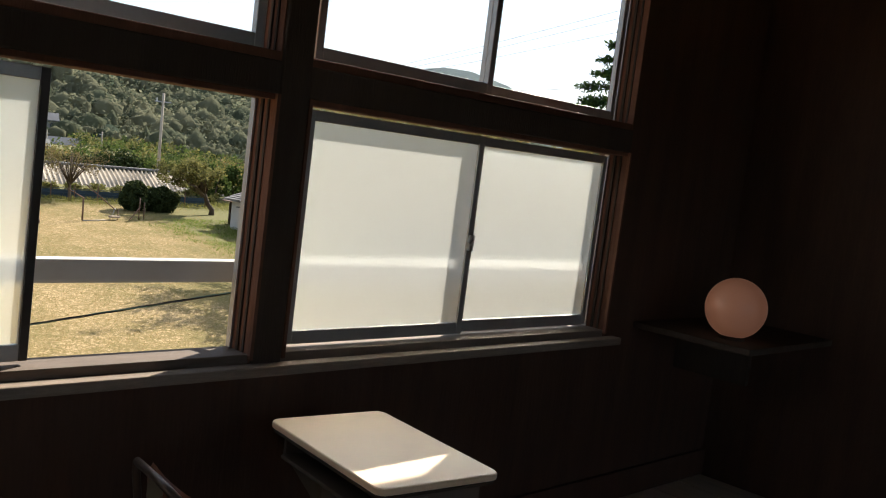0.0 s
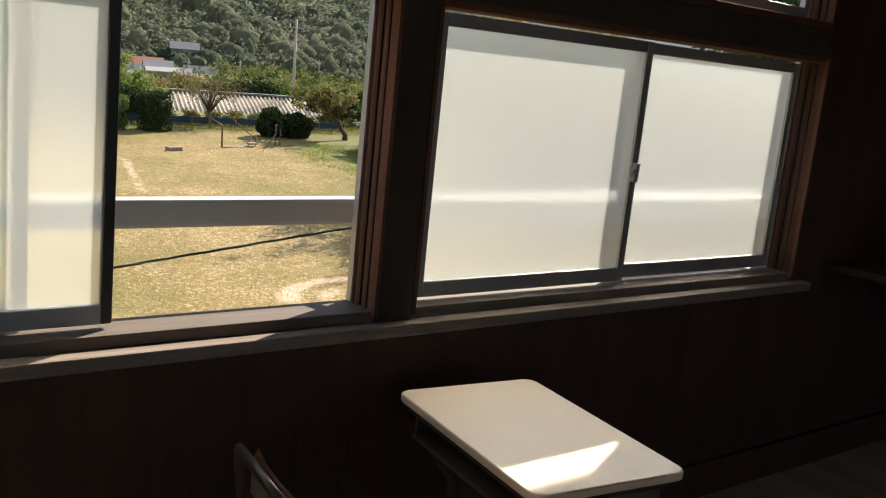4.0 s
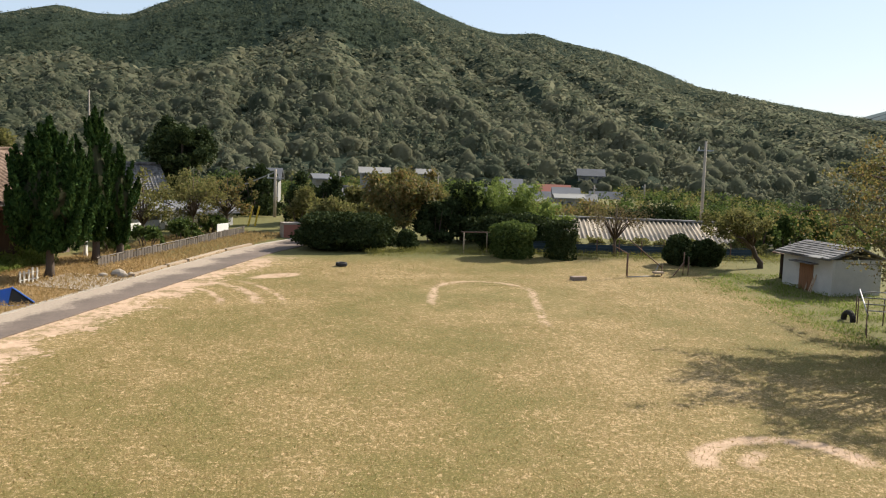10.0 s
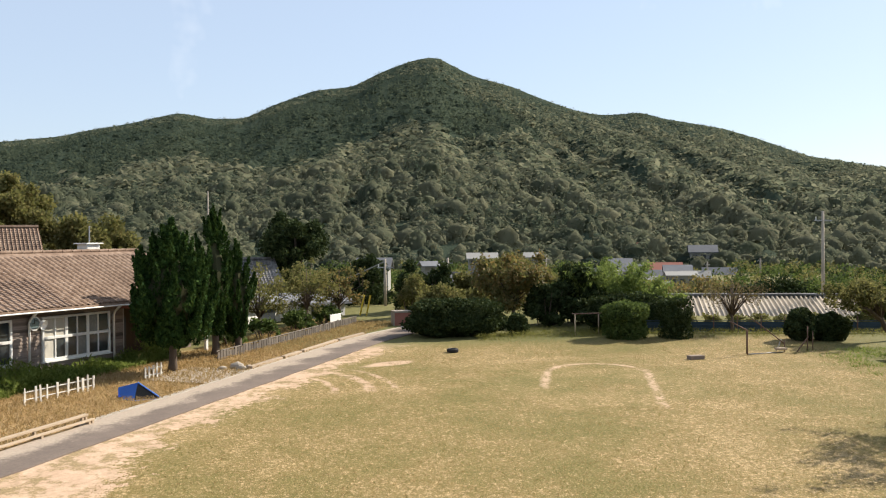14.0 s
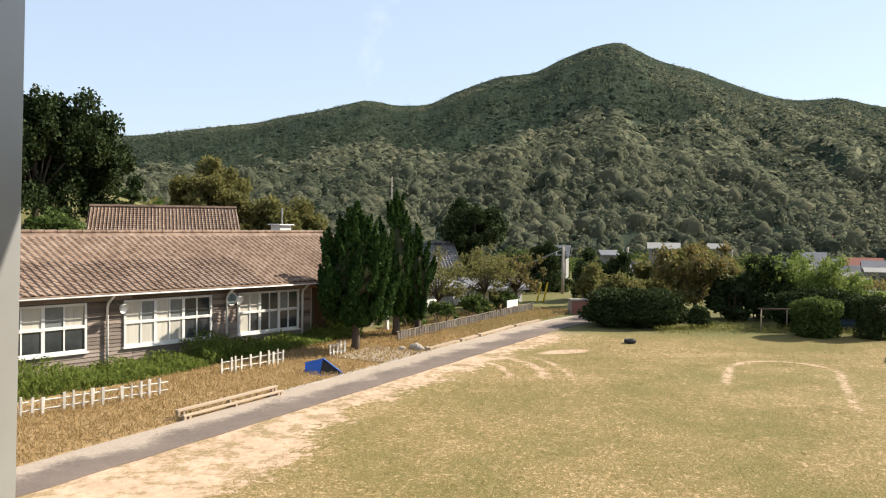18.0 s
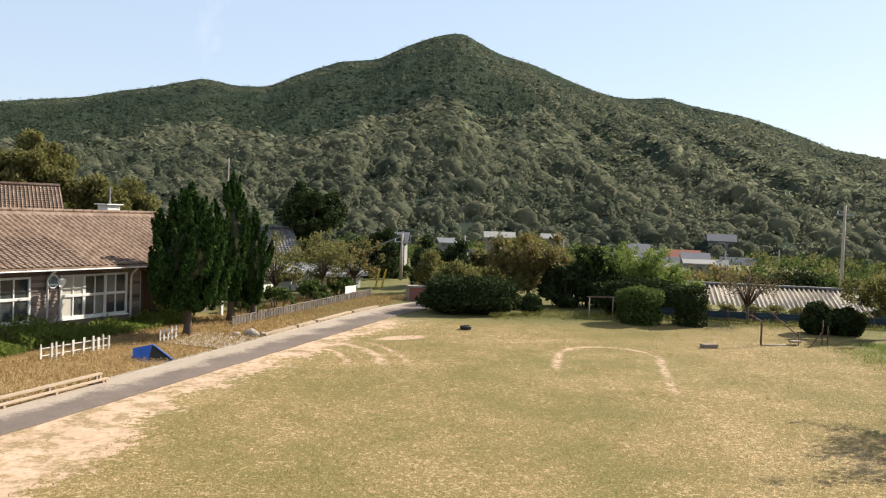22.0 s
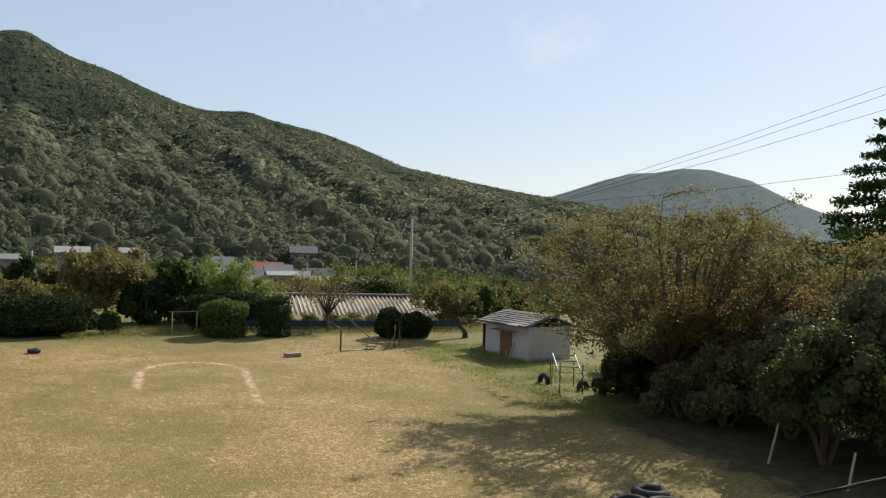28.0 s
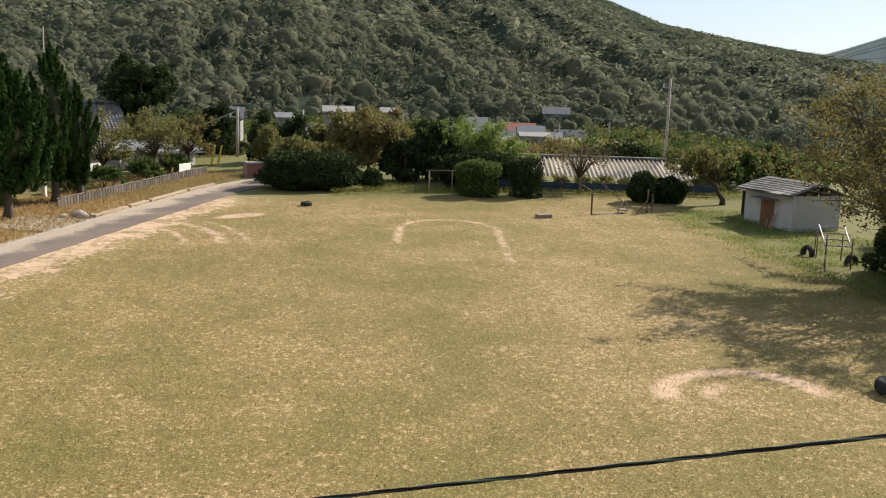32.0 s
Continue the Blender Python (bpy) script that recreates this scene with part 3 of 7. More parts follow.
# ---- the ground, the valley and the mountains in one sheet ----
# bearings of the skyline in degrees and its rise above the eye
RIDGE_AZ = np.array([-60, -40, -22.9, -19.5, -16.2, -14.5, -12.6, -9.7, -7.8, -5.9, -4.3, -1.7, 0.6, 2.3, 4.0, 5.0, 5.8, 6.6, 8.0, 10.3, 11.6, 13.9, 15.2, 16.4, 18.0, 19.4, 21.0, 22.8, 25.1, 27.4, 30.9, 34.0, 36.0, 42, 50, 60, 80])
RIDGE_EL = np.array([3.5, 4.2, 4.88, 5.42, 5.87, 6.3, 6.68, 7.42, 7.1, 7.15, 7.93, 8.88, 9.12, 9.98, 10.6, 10.82, 10.86, 10.4, 9.7, 9.07, 8.5, 7.62, 7.28, 7.22, 7.32, 6.88, 6.56, 6.18, 5.36, 4.42, 3.72, 3.17, 2.85, 2.0, 0.8, -0.4, -1.2])
HILL_AZ = np.array([34, 35.8, 37.7, 39.7, 41.4, 42.7, 44.3, 45.9, 48.2, 50.7, 52.5, 62, 80])
HILL_EL = np.array([2.2, 2.74, 3.36, 4.09, 4.54, 4.6, 4.89, 4.82, 4.18, 2.88, 2.18, -0.3, -1.0])
EYE_Z = 5.66
_fine = np.arange(-60, 80.1, 0.25)
_k = np.exp(-0.5 * (np.arange(-6, 7) * 0.25 / 0.28) ** 2)
_soft = np.convolve(np.pad(np.interp(_fine, RIDGE_AZ, RIDGE_EL), 6, mode="edge"), _k / _k.sum(), mode="valid")
RIDGE_AZ, RIDGE_EL = _fine, _soft


def smooth01(v):
    v = np.clip(v, 0, 1)
    return v * v * (3 - 2 * v)


def lump(x, y, scale, seed):
    """A cheap smooth waviness from crossed sines."""
    r = np.random.default_rng(seed)
    out = 0
    for k in range(6):
        a, ph, f = r.uniform(0, 2 * math.pi), r.uniform(0, 6.28), scale * r.uniform(0.5, 1.9)
        out = out + np.sin((x * math.cos(a) + y * math.sin(a)) * f + ph) / 6
    return out


def spine(v):
    """Sharp crests and rounded gullies between them, from -1 to 1."""
    return 1.0 - 2.0 * np.abs(np.sin(math.pi * v)) ** 0.8


def terrain(x, y):
    x, y = np.asarray(x, float), np.asarray(y, float)
    r, az = np.hypot(x, y), np.degrees(np.arctan2(x, y))
    flat = GX * x + GY * y
    w = smooth01((r - 54) / 40.0)
    low = -1.6 - 3.5 * smooth01((az - 26) / 12.0)
    left = smooth01((-12 - az) / 14.0) * smooth01((r - 46) / 40.0) * 9.0
    z = flat * (1 - w) + low * w + left
    # the long mountain
    top = EYE_Z + 1000 * np.tan(np.radians(np.interp(az, RIDGE_AZ, RIDGE_EL)))
    s = np.clip((r - 200) / 800.0, 0, 1.0)
    # spurs that run down from the summit, slanting away from it on both sides
    q = az + 17.0 * np.tanh((az - 4.0) / 9.0) * s
    env = np.clip(np.sin(math.pi * np.clip(s, 0, 1)), 0, 1) ** 0.8
    spur = (4.5 * spine(q / 9.1 + 0.15 + 0.2 * np.sin(4 * s)) + 3.2 * spine(q / 4.3 + 0.4 + 0.35 * np.sin(6 * s + az * 0.2)) + 1.5 * spine(q / 1.9 + 0.5 * np.sin(9 * s + az * 0.3))) * (0.45 + 0.55 * smooth01((az - 3) / 10.0))
    rise = (top - low) * (0.62 * s + 0.38 * s * s) + spur * env
    rise = rise - np.clip(r - 1000, 0, None) * 0.35
    mount = low + np.clip(rise, 0, None) + lump(x, y, 0.02, 3) * 5 * np.sin(math.pi * np.clip(s, 0, 1))
    z = np.where(r > 200, mount, z)
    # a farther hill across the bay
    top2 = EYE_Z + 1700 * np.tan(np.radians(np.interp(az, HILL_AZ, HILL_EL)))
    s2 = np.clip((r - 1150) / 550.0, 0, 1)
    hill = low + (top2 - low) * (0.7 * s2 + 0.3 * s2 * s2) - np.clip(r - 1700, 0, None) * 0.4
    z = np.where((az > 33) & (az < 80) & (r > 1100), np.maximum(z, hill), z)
    return np.where(r > 2600, -30.0, np.maximum(z, -30.0))


def ground_z(x, y):
    return float(terrain(x, y))


az = np.radians(np.concatenate([np.arange(-180, -44, 4.0), np.arange(-44, 72, 0.22), np.arange(72, 180, 4.0)]))
rad = np.concatenate([[0.0], np.linspace(1.5, 60, 60), np.geomspace(61, 1000, 110), np.geomspace(1006, 2600, 40), [4200.0]])
R, A = np.meshgrid(rad, az, indexing="ij")
gx, gy = (R * np.sin(A)).ravel(), (R * np.cos(A)).ravel()
gz = terrain(gx, gy)
na = len(az)
i, j = np.meshgrid(np.arange(len(rad) - 1), np.arange(na), indexing="ij")
i, j = i.ravel(), j.ravel()
quads = np.stack([i * na + j, (i + 1) * na + j, (i + 1) * na + (j + 1) % na, i * na + (j + 1) % na], 1)
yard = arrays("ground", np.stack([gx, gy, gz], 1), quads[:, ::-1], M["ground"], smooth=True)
tagged(yard, "dry patchy grass yard running out to a wooded valley", "ground", kind="structure")
# far slopes take the dark cedar colour, so gaps between crowns stay shaded
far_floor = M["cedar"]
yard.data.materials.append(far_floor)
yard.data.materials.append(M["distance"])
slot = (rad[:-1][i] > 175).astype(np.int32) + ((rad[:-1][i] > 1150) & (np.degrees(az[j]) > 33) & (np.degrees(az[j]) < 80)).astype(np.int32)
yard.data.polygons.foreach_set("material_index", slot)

sea = new("water", bpy.data.meshes.new("water"))
sbm = bmesh.new()
for q in ((120, 150), (900, 250), (900, 900), (180, 330)):
    sbm.verts.new((q[0], q[1], -4.9))
sbm.faces.new(sbm.verts)
sbm.normal_update()
sbm.to_mesh(sea.data)
sbm.free()
wm = Nodes("bay water")
wm.bump(wm.noise(wm.pos(), 0.6, 3), 0.3, 0.2)
sea.data.materials.append(wm.finish((0.10, 0.15, 0.19), 0.15))
tagged(sea, "pale calm water of the bay", "water", kind="structure")


# ---- woods on the slopes: one joined canopy of crowns ----
def crown_template(sub=1):
    bm = bmesh.new()
    bmesh.ops.create_icosphere(bm, subdivisions=sub, radius=1.0)
    for f in [f for f in bm.faces if f.calc_center_median().z < -0.2]:
        bm.faces.remove(f)
    for v in [v for v in bm.verts if not v.link_faces]:
        bm.verts.remove(v)
    bm.verts.index_update()
    out = np.array([v.co for v in bm.verts]), np.array([[v.index for v in f.verts] for f in bm.faces])
    bm.free()
    return out


def canopy(name, px, py, pz, rad_xy, rad_z, material, label, sub=1, rough=0.28, parent=None):
    tv, tf = crown_template(sub)
    n = len(px)
    jit = 1 + rng.uniform(-rough, rough, (n, len(tv), 1))
    v = tv[None] * jit * np.stack([rad_xy * rng.uniform(0.85, 1.15, n), rad_xy * rng.uniform(0.85, 1.15, n), rad_z], 1)[:, None, :]
    ca, sa = np.cos(rng.uniform(0, 6.28, n))[:, None], np.sin(rng.uniform(0, 6.28, n))[:, None]
    v[..., 0], v[..., 1] = v[..., 0] * ca - v[..., 1] * sa, v[..., 0] * sa + v[..., 1] * ca
    v += np.stack([px, py, pz], 1)[:, None, :]
    f = tf[None] + (np.arange(n) * len(tv))[:, None, None]
    ob = arrays(name, v.reshape(-1, 3), f.reshape(-1, 3), material, parent, label, smooth=True)
    return ob


def slope_points(count, a0, a1, r0, r1):
    a = np.radians(rng.uniform(a0, a1, count))
    r = np.sqrt(rng.uniform(r0 * r0, r1 * r1, count))
    return r * np.sin(a), r * np.cos(a), r, np.degrees(a)


def leaf_cards(p, nor, size):
    """Irregular sprays of leaves facing roughly along the normals given."""
    n = len(p)
    nn = nor * 0.8 + np.array([0.0, 0.0, 0.25]) + rng.normal(size=(n, 3)) * 0.22
    nn /= np.linalg.norm(nn, axis=1)[:, None] + 1e-9
    a = np.cross(nn, rng.normal(size=(n, 3)))
    a /= np.linalg.norm(a, axis=1)[:, None] + 1e-9
    b = np.cross(nn, a)
    s = np.asarray(size).reshape(-1, 1) * rng.uniform(0.6, 1.25, (n, 1))
    k = [rng.uniform(0.45, 1.0, (n, 1)) for _ in range(4)]
    v = np.stack([p - a * s * k[0], p + b * s * k[1], p + a * s * k[2], p - b * s * k[3]], 1).reshape(-1, 3)
    return v, np.arange(4 * n, dtype=np.int32).reshape(-1, 4)


def slope_normal(px, py):
    e = 6.0
    nx, ny = (terrain(px - e, py) - terrain(px + e, py)) / (2 * e), (terrain(px, py - e) - terrain(px, py + e)) / (2 * e)
    nn = np.stack([nx, ny, np.ones_like(nx)], 1)
    return nn / np.linalg.norm(nn, axis=1)[:, None]


def crowns(name, px, py, pz, sz, tall, cards, card, material, label, flame=False, lie=0.0):
    """Tree crowns as loose domes or cones of leaf sprays, joined into one mesh."""
    n = len(px)
    u = rng.random((n, cards))
    a = rng.uniform(0, 6.283, (n, cards))
    if flame:
        rr, zz = (1 - u) * 0.95 + 0.05, u * 2.0 - 0.2
        nz = np.full_like(u, 0.45)
    else:
        zz = u * 1.12 - 0.14
        rr = np.sqrt(np.clip(1 - zz * zz, 0, 1))
        nz = zz
    jit = 1 + 0.22 * rng.normal(size=(n, cards)) * (0.5 if flame else 1.0)
    jit = jit * (1 + 0.25 * np.sin(a * 2 + rng.uniform(0, 6.28, (n, 1))) + 0.15 * np.sin(a * 5 + rng.uniform(0, 6.28, (n, 1))))
    p = np.stack([px[:, None] + np.cos(a) * rr * jit * sz[:, None], py[:, None] + np.sin(a) * rr * jit * sz[:, None], pz[:, None] + zz * (0.5 + 0.5 * jit) * (sz * tall)[:, None]], 2).reshape(-1, 3)
    d = np.stack([np.cos(a) * rr, np.sin(a) * rr, nz], 2).reshape(-1, 3)
    if lie:
        d = d * (1 - lie) + np.repeat(slope_normal(px, py), cards, 0) * lie
    v, f = leaf_cards(p, d, np.repeat(sz * card, cards))
    return tagged(arrays(name, v, f, material), label, "forest", kind="stuff")


def near_far(a0, a1, r0, r1, count):
    px, py, pr, pa = slope_points(count, a0, a1, r0, r1)
    return px, py, pr, pa, terrain(px, py)


def is_cedar(pr, pa):
    return (pr > 560 + 60 * np.sin(pa * 0.5)) & (pa < 7 + 5 * np.sin(pr / 90)) & (pr < 930)


# low rough undergrowth cores, dark to paint shade between crowns, then the crowns
px, py, pr, pa, pz = near_far(-32, 50, 200, 1010, 7000)
sz = rng.uniform(1.8, 4.2, len(px)) * np.interp(pr, [200, 800, 1010], [1, 0.9, 0.35])
tagged(canopy("undergrowth", px, py, pz, sz, sz * 0.5, M["cedar"], "", 1, 0.35), "woodland floor darkened for shade between the crowns", "forest", kind="stuff")
px, py, pr, pa, pz = near_far(-32, 50, 198, 440, 7600)
sz = np.clip(rng.lognormal(0.88, 0.42, len(px)), 0.9, 5.0) * np.interp(pr, [198, 250, 330], [0.62, 0.8, 1.0])
tall = rng.uniform(0.75, 1.45, len(px))
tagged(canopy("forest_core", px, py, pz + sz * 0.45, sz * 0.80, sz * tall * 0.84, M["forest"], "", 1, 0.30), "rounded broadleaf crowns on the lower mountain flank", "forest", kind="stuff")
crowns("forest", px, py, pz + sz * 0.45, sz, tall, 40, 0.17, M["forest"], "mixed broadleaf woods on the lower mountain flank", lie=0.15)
spot = (lump(px, py, 0.035, 9) > 0.25) & (rng.random(len(px)) < 0.6)
crowns("forest", px[spot], py[spot], pz[spot] + 1.2, sz[spot] * 0.6, np.full(spot.sum(), 1.7), 34, 0.28, M["cedar"], "dark pointed conifers among the broadleaf woods", True)
px, py, pr, pa, pz = near_far(-32, 50, 425, 1006, 28000)
c = is_cedar(pr, pa)
sz = np.clip(rng.lognormal(0.95, 0.40, len(px)), 1.1, 5.6) * np.interp(pr, [400, 800, 930, 1006], [1.0, 0.9, 0.55, 0.3])
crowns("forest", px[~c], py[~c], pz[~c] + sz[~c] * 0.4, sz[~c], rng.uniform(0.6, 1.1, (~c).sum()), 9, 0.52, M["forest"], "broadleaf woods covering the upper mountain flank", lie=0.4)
crowns("cedar_forest", px[c], py[c], pz[c] + 1.0, sz[c] * 0.6, np.full(c.sum(), 1.9), 10, 0.5, M["cedar"], "dark cedar plantation high on the mountain", True)
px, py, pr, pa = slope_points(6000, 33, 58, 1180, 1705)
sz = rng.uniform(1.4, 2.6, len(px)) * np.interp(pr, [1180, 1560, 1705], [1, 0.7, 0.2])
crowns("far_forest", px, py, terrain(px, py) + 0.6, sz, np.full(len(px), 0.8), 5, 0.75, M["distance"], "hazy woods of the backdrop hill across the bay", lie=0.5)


# ---- the lane, its verge and the low kerbs ----
def road_point(s, d):
    """A point s metres along the lane and d metres to the yard side of its right edge."""
    bend = max(0.0, s - 25.5)
    p = ROAD_A + road_dir * s + road_nor * (d + 0.05 * bend ** 1.6)
    return p.x, p.y


def strip(name, s0, s1, d0, d1, thick, material, step=1.0, wob=0.0):
    bm = bmesh.new()
    rows, s = [], s0
    while s <= s1 + 1e-6:
        a, b = road_point(s, d0 + wob * math.sin(s * 1.7)), road_point(s, d1 + wob * math.sin(s * 2.3 + 1) + wob * math.sin(s * 5.1))
        rows.append([bm.verts.new((*a, ground_z(*a) - 0.1)), bm.verts.new((*a, ground_z(*a) + thick)), bm.verts.new((*b, ground_z(*b) + thick)), bm.verts.new((*b, ground_z(*b) - 0.1))])
        s += step
    for a, b in zip(rows, rows[1:]):
        for k in range(3):
            bm.faces.new((a[k], a[k + 1], b[k + 1], b[k]))
    bmesh.ops.recalc_face_normals(bm, faces=bm.faces)
    return part(name, bm, material)


road = tagged(strip("road", -30, 34, -1.72, 0.0, 0.03, M["asphalt"], 0.8, 0.015), "narrow worn asphalt lane with dusty pale edge", "road", kind="structure")
tagged(strip("pavement", 9.0, 34, -1.92, -1.722, 0.045, M["concrete"], 0.8, 0.03), "pale concrete edging of the lane", "pavement", kind="structure")


tagged(strip("pavement", 15.4, 18.2, -4.3, -1.95, 0.03, M["concrete"], 0.7, 0.06), "worn concrete apron between the porch and the lane", "pavement", kind="structure")
for sx, sd, sr in ((18.1, -2.2, 0.17), (18.4, -2.55, 0.22), (18.0, -2.9, 0.14), (18.6, -2.15, 0.12)):
    px, py = road_point(sx, sd)
    stone = bmesh.new()
    bmesh.ops.create_icosphere(stone, subdivisions=2, radius=sr)
    for v in stone.verts:
        v.co = Vector((v.co.x * 1.25, v.co.y, v.co.z * 0.75)) * rnd.uniform(0.86, 1.1)
    st = tagged(part("stone", stone, M["concrete"]), "rough grey brown stone beside the lane", "stone", "loose stones")
    st.location = (px, py, ground_z(px, py) + sr * 0.45)


def timber(ax, ay, bx, by, w, h, lift, label):
    """A long squared timber on two short blocks."""
    L, a = math.hypot(bx - ax, by - ay), math.degrees(math.atan2(by - ay, bx - ax))
    t = thing("timber_beam", (ax + bx) / 2, (ay + by) / 2, ground_z((ax + bx) / 2, (ay + by) / 2), a, label, "timber")
    dz = (ground_z(bx, by) - ground_z(ax, ay)) / 2
    bm = boxed(-L / 2, L / 2, -w / 2, w / 2, lift, lift + h, 0.015)
    for v in bm.verts:
        v.co.z += v.co.x / (L / 2) * dz
    part("beam", bm, M["pale_wood"], t)
    for x in (-L * 0.42, L * 0.42):
        part("block", boxed(x - 0.12, x + 0.12, -w * 0.9, w * 0.9, -0.1 + x / (L / 2) * dz, lift + x / (L / 2) * dz, 0.01), M["concrete"], t)
    return t


bench = thing("plank_bench", -8.56, 24.68, ground_z(-8.56, 24.68), math.degrees(math.atan2(3.38, 1.70)), "low broken bench of two long pale weathered planks", "bench")
bl = math.hypot(3.38, 1.70) / 2
bz = (ground_z(-7.71, 26.37) - ground_z(-9.41, 22.99)) / 2
for name, y0, y1, z0, z1, label in (("plank", -0.20, -0.09, 0.10, 0.15, ""), ("plank", 0.02, 0.15, 0.20, 0.26, "thicker upper plank")):
    bm = boxed(-bl, bl, y0, y1, z0, z1, 0.008)
    for v in bm.verts:
        v.co.z += v.co.x / bl * bz
    part(name, bm, M["pale_wood"], bench, label)
for x in (-bl * 0.97, -bl * 0.88, 0.0, bl * 0.9, bl * 0.97):
    bm = boxed(x - 0.04, x + 0.04, -0.19, 0.14, -0.08 + x / bl * bz, 0.10 + x / bl * bz, 0.006)
    part("trestle", bm, M["pale_wood"], bench)
    part("upright", boxed(x - 0.035, x + 0.035, 0.04, 0.13, 0.10 + x / bl * bz, 0.20 + x / bl * bz, 0.004), M["pale_wood"], bench)
for s0, s1 in ((18.3, 20.6), (20.8, 22.2), (22.4, 25.6), (25.8, 28.0)):
    (ax, ay), (bx, by) = road_point(s0, -1.95), road_point(s1, -1.95)
    timber(ax, ay, bx, by, 0.2, 0.12, 0.02, "short pale kerb timber lying along the lane")


def picket_fence(ax, ay, bx, by, h, gap, label):
    L, a = math.hypot(bx - ax, by - ay), math.degrees(math.atan2(by - ay, bx - ax))
    t = thing("picket_fence", ax, ay, ground_z(ax, ay), a, label, "fence", "white picket fences")
    dz = (ground_z(bx, by) - ground_z(ax, ay)) / L
    k, x = 0, 0.0
    while x < L:
        top = h * rnd.uniform(0.9, 1.08)
        bm = boxed(x, x + 0.07, -0.012, 0.012, -0.05 + x * dz, top + x * dz)
        for v in bm.verts:
            if v.co.z > top * 0.5 + x * dz:
                v.co.x += rnd.uniform(-0.03, 0.03)
        part("picket", bm, M["picket"], t)
        x += gap * rnd.choice((0.9, 1, 1, 1.15, 2.0))
    for z in (h * 0.3, h * 0.75):
        part("rail", bar([(0, 0.025, z), (L, 0.025, z + L * dz)], 0.022, 4), M["picket"], t)
    return t


picket_fence(-13.9, 22.4, -10.84, 25.98, 0.5, 0.28, "low broken white picket fence before the weed bed")
picket_fence(-10.33, 29.14, -8.85, 31.46, 0.5, 0.2, "low white picket fence before the weed bed")
picket_fence(-7.56, 32.82, -7.07, 33.51, 0.5, 0.17, "short pale picket fence beside the cypress")

# board fence behind the verge
bf = thing("board_fence", -5.64, 36.78, ground_z(-5.64, 36.78), math.degrees(math.atan2(11.2, 5.55)), "low weathered grey board fence along the verge", "fence")
L, dz = 12.5, (ground_z(-0.09, 47.98) - ground_z(-5.64, 36.78)) / 12.5
for k in range(62):
    x = k * 0.2
    part("board", boxed(x + 0.012, x + 0.18, -0.012, 0.012, x * dz - 0.05, x * dz + 0.36 + rnd.uniform(-0.06, 0.06)), M["old_board"], bf)
for z in (0.15, 0.45):
    part("rail", bar([(0, 0.035, z * 0.8), (L, 0.035, z * 0.8 + L * dz)], 0.03, 4), M["old_board"], bf)
sign = thing("white_board", -1.25, 46.0, ground_z(-1.25, 46.0), 62, "small white board leaning on the grey fence", "sign")
part("panel", boxed(-0.55, 0.55, -0.10, -0.07, 0.3, 0.72, 0.01), M["white"], sign)
part("leg", bar([(-0.4, -0.06, -0.05), (-0.4, -0.06, 0.5)], 0.025, 6), M["pale_wood"], sign)
part("leg", bar([(0.4, -0.06, -0.05), (0.4, -0.06, 0.5)], 0.025, 6), M["pale_wood"], sign)

# blue box frame beside the lane
bb = thing("blue_box", -7.1, 29.6, ground_z(-7.1, 29.6), -14, "blue painted open wedge-shaped box on the verge", "box")


def sheet(points, thick):
    bm = bmesh.new()
    bm.faces.new([bm.verts.new(q) for q in points])
    bmesh.ops.solidify(bm, geom=bm.faces[:], thickness=thick)
    return bm


pa_, pb_, pc_, pd_, pe_ = (-0.70, 0.10, 0.33), (-0.12, 0.25, 0.47), (0.02, -0.30, 0.0), (-0.40, -0.22, 0.0), (0.72, 0.12, 0.0)
part("front_panel", sheet([pd_, pc_, pb_, pa_], 0.02), M["blue"], bb)
part("back_panel", sheet([pa_, pb_, (-0.12, 0.32, 0.0), (-0.75, 0.2, 0.0)], 0.02), M["blue"], bb)
# black sheet stands in for the shade inside the open box
part("hollow", sheet([pb_, (0.0, -0.27, 0.01), (0.70, 0.13, 0.01)], 0.01), M["black"], bb, "black sheet in place of the shaded open side")
part("rim", bar([pb_, pe_], 0.022, 6), M["blue"], bb)
part("rim", bar([pc_, pe_], 0.018, 6), M["blue"], bb)


# ---- the long wooden schoolhouse ----
HS_Z = 0.5
house = thing("schoolhouse", -15.87, 27.22, HS_Z, 57.0, "long single-storey wooden schoolhouse with grey weathered cladding and brown tiled roof", "house")
# local: x along the front, y into the house, z up
S0, S1, DEP, WALL_H = -9.0, 12.1, 7.2, 2.72
part("wall", boxed(S0, S1, 0.06, 0.2, 0, WALL_H), M["dark_wood"], house)
part("wall", boxed(S0, S1, DEP - 0.15, DEP, 0, WALL_H), M["board"], house)
part("wall", boxed(S1 - 0.15, S1, 0.2, DEP - 0.15, 0, WALL_H), M["board"], house)
part("wall", boxed(S0, S0 + 0.15, 0.2, DEP - 0.15, 0, WALL_H), M["board"], house)
part("plinth", boxed(S0, S1, -0.03, 0.06, -0.3, 0.18), M["concrete"], house)
WINS = [(-4.9, -2.2), (-0.9, 2.08), (3.44, 7.07), (8.3, 11.4)]
WZ0, WZ1 = 0.88, 2.46


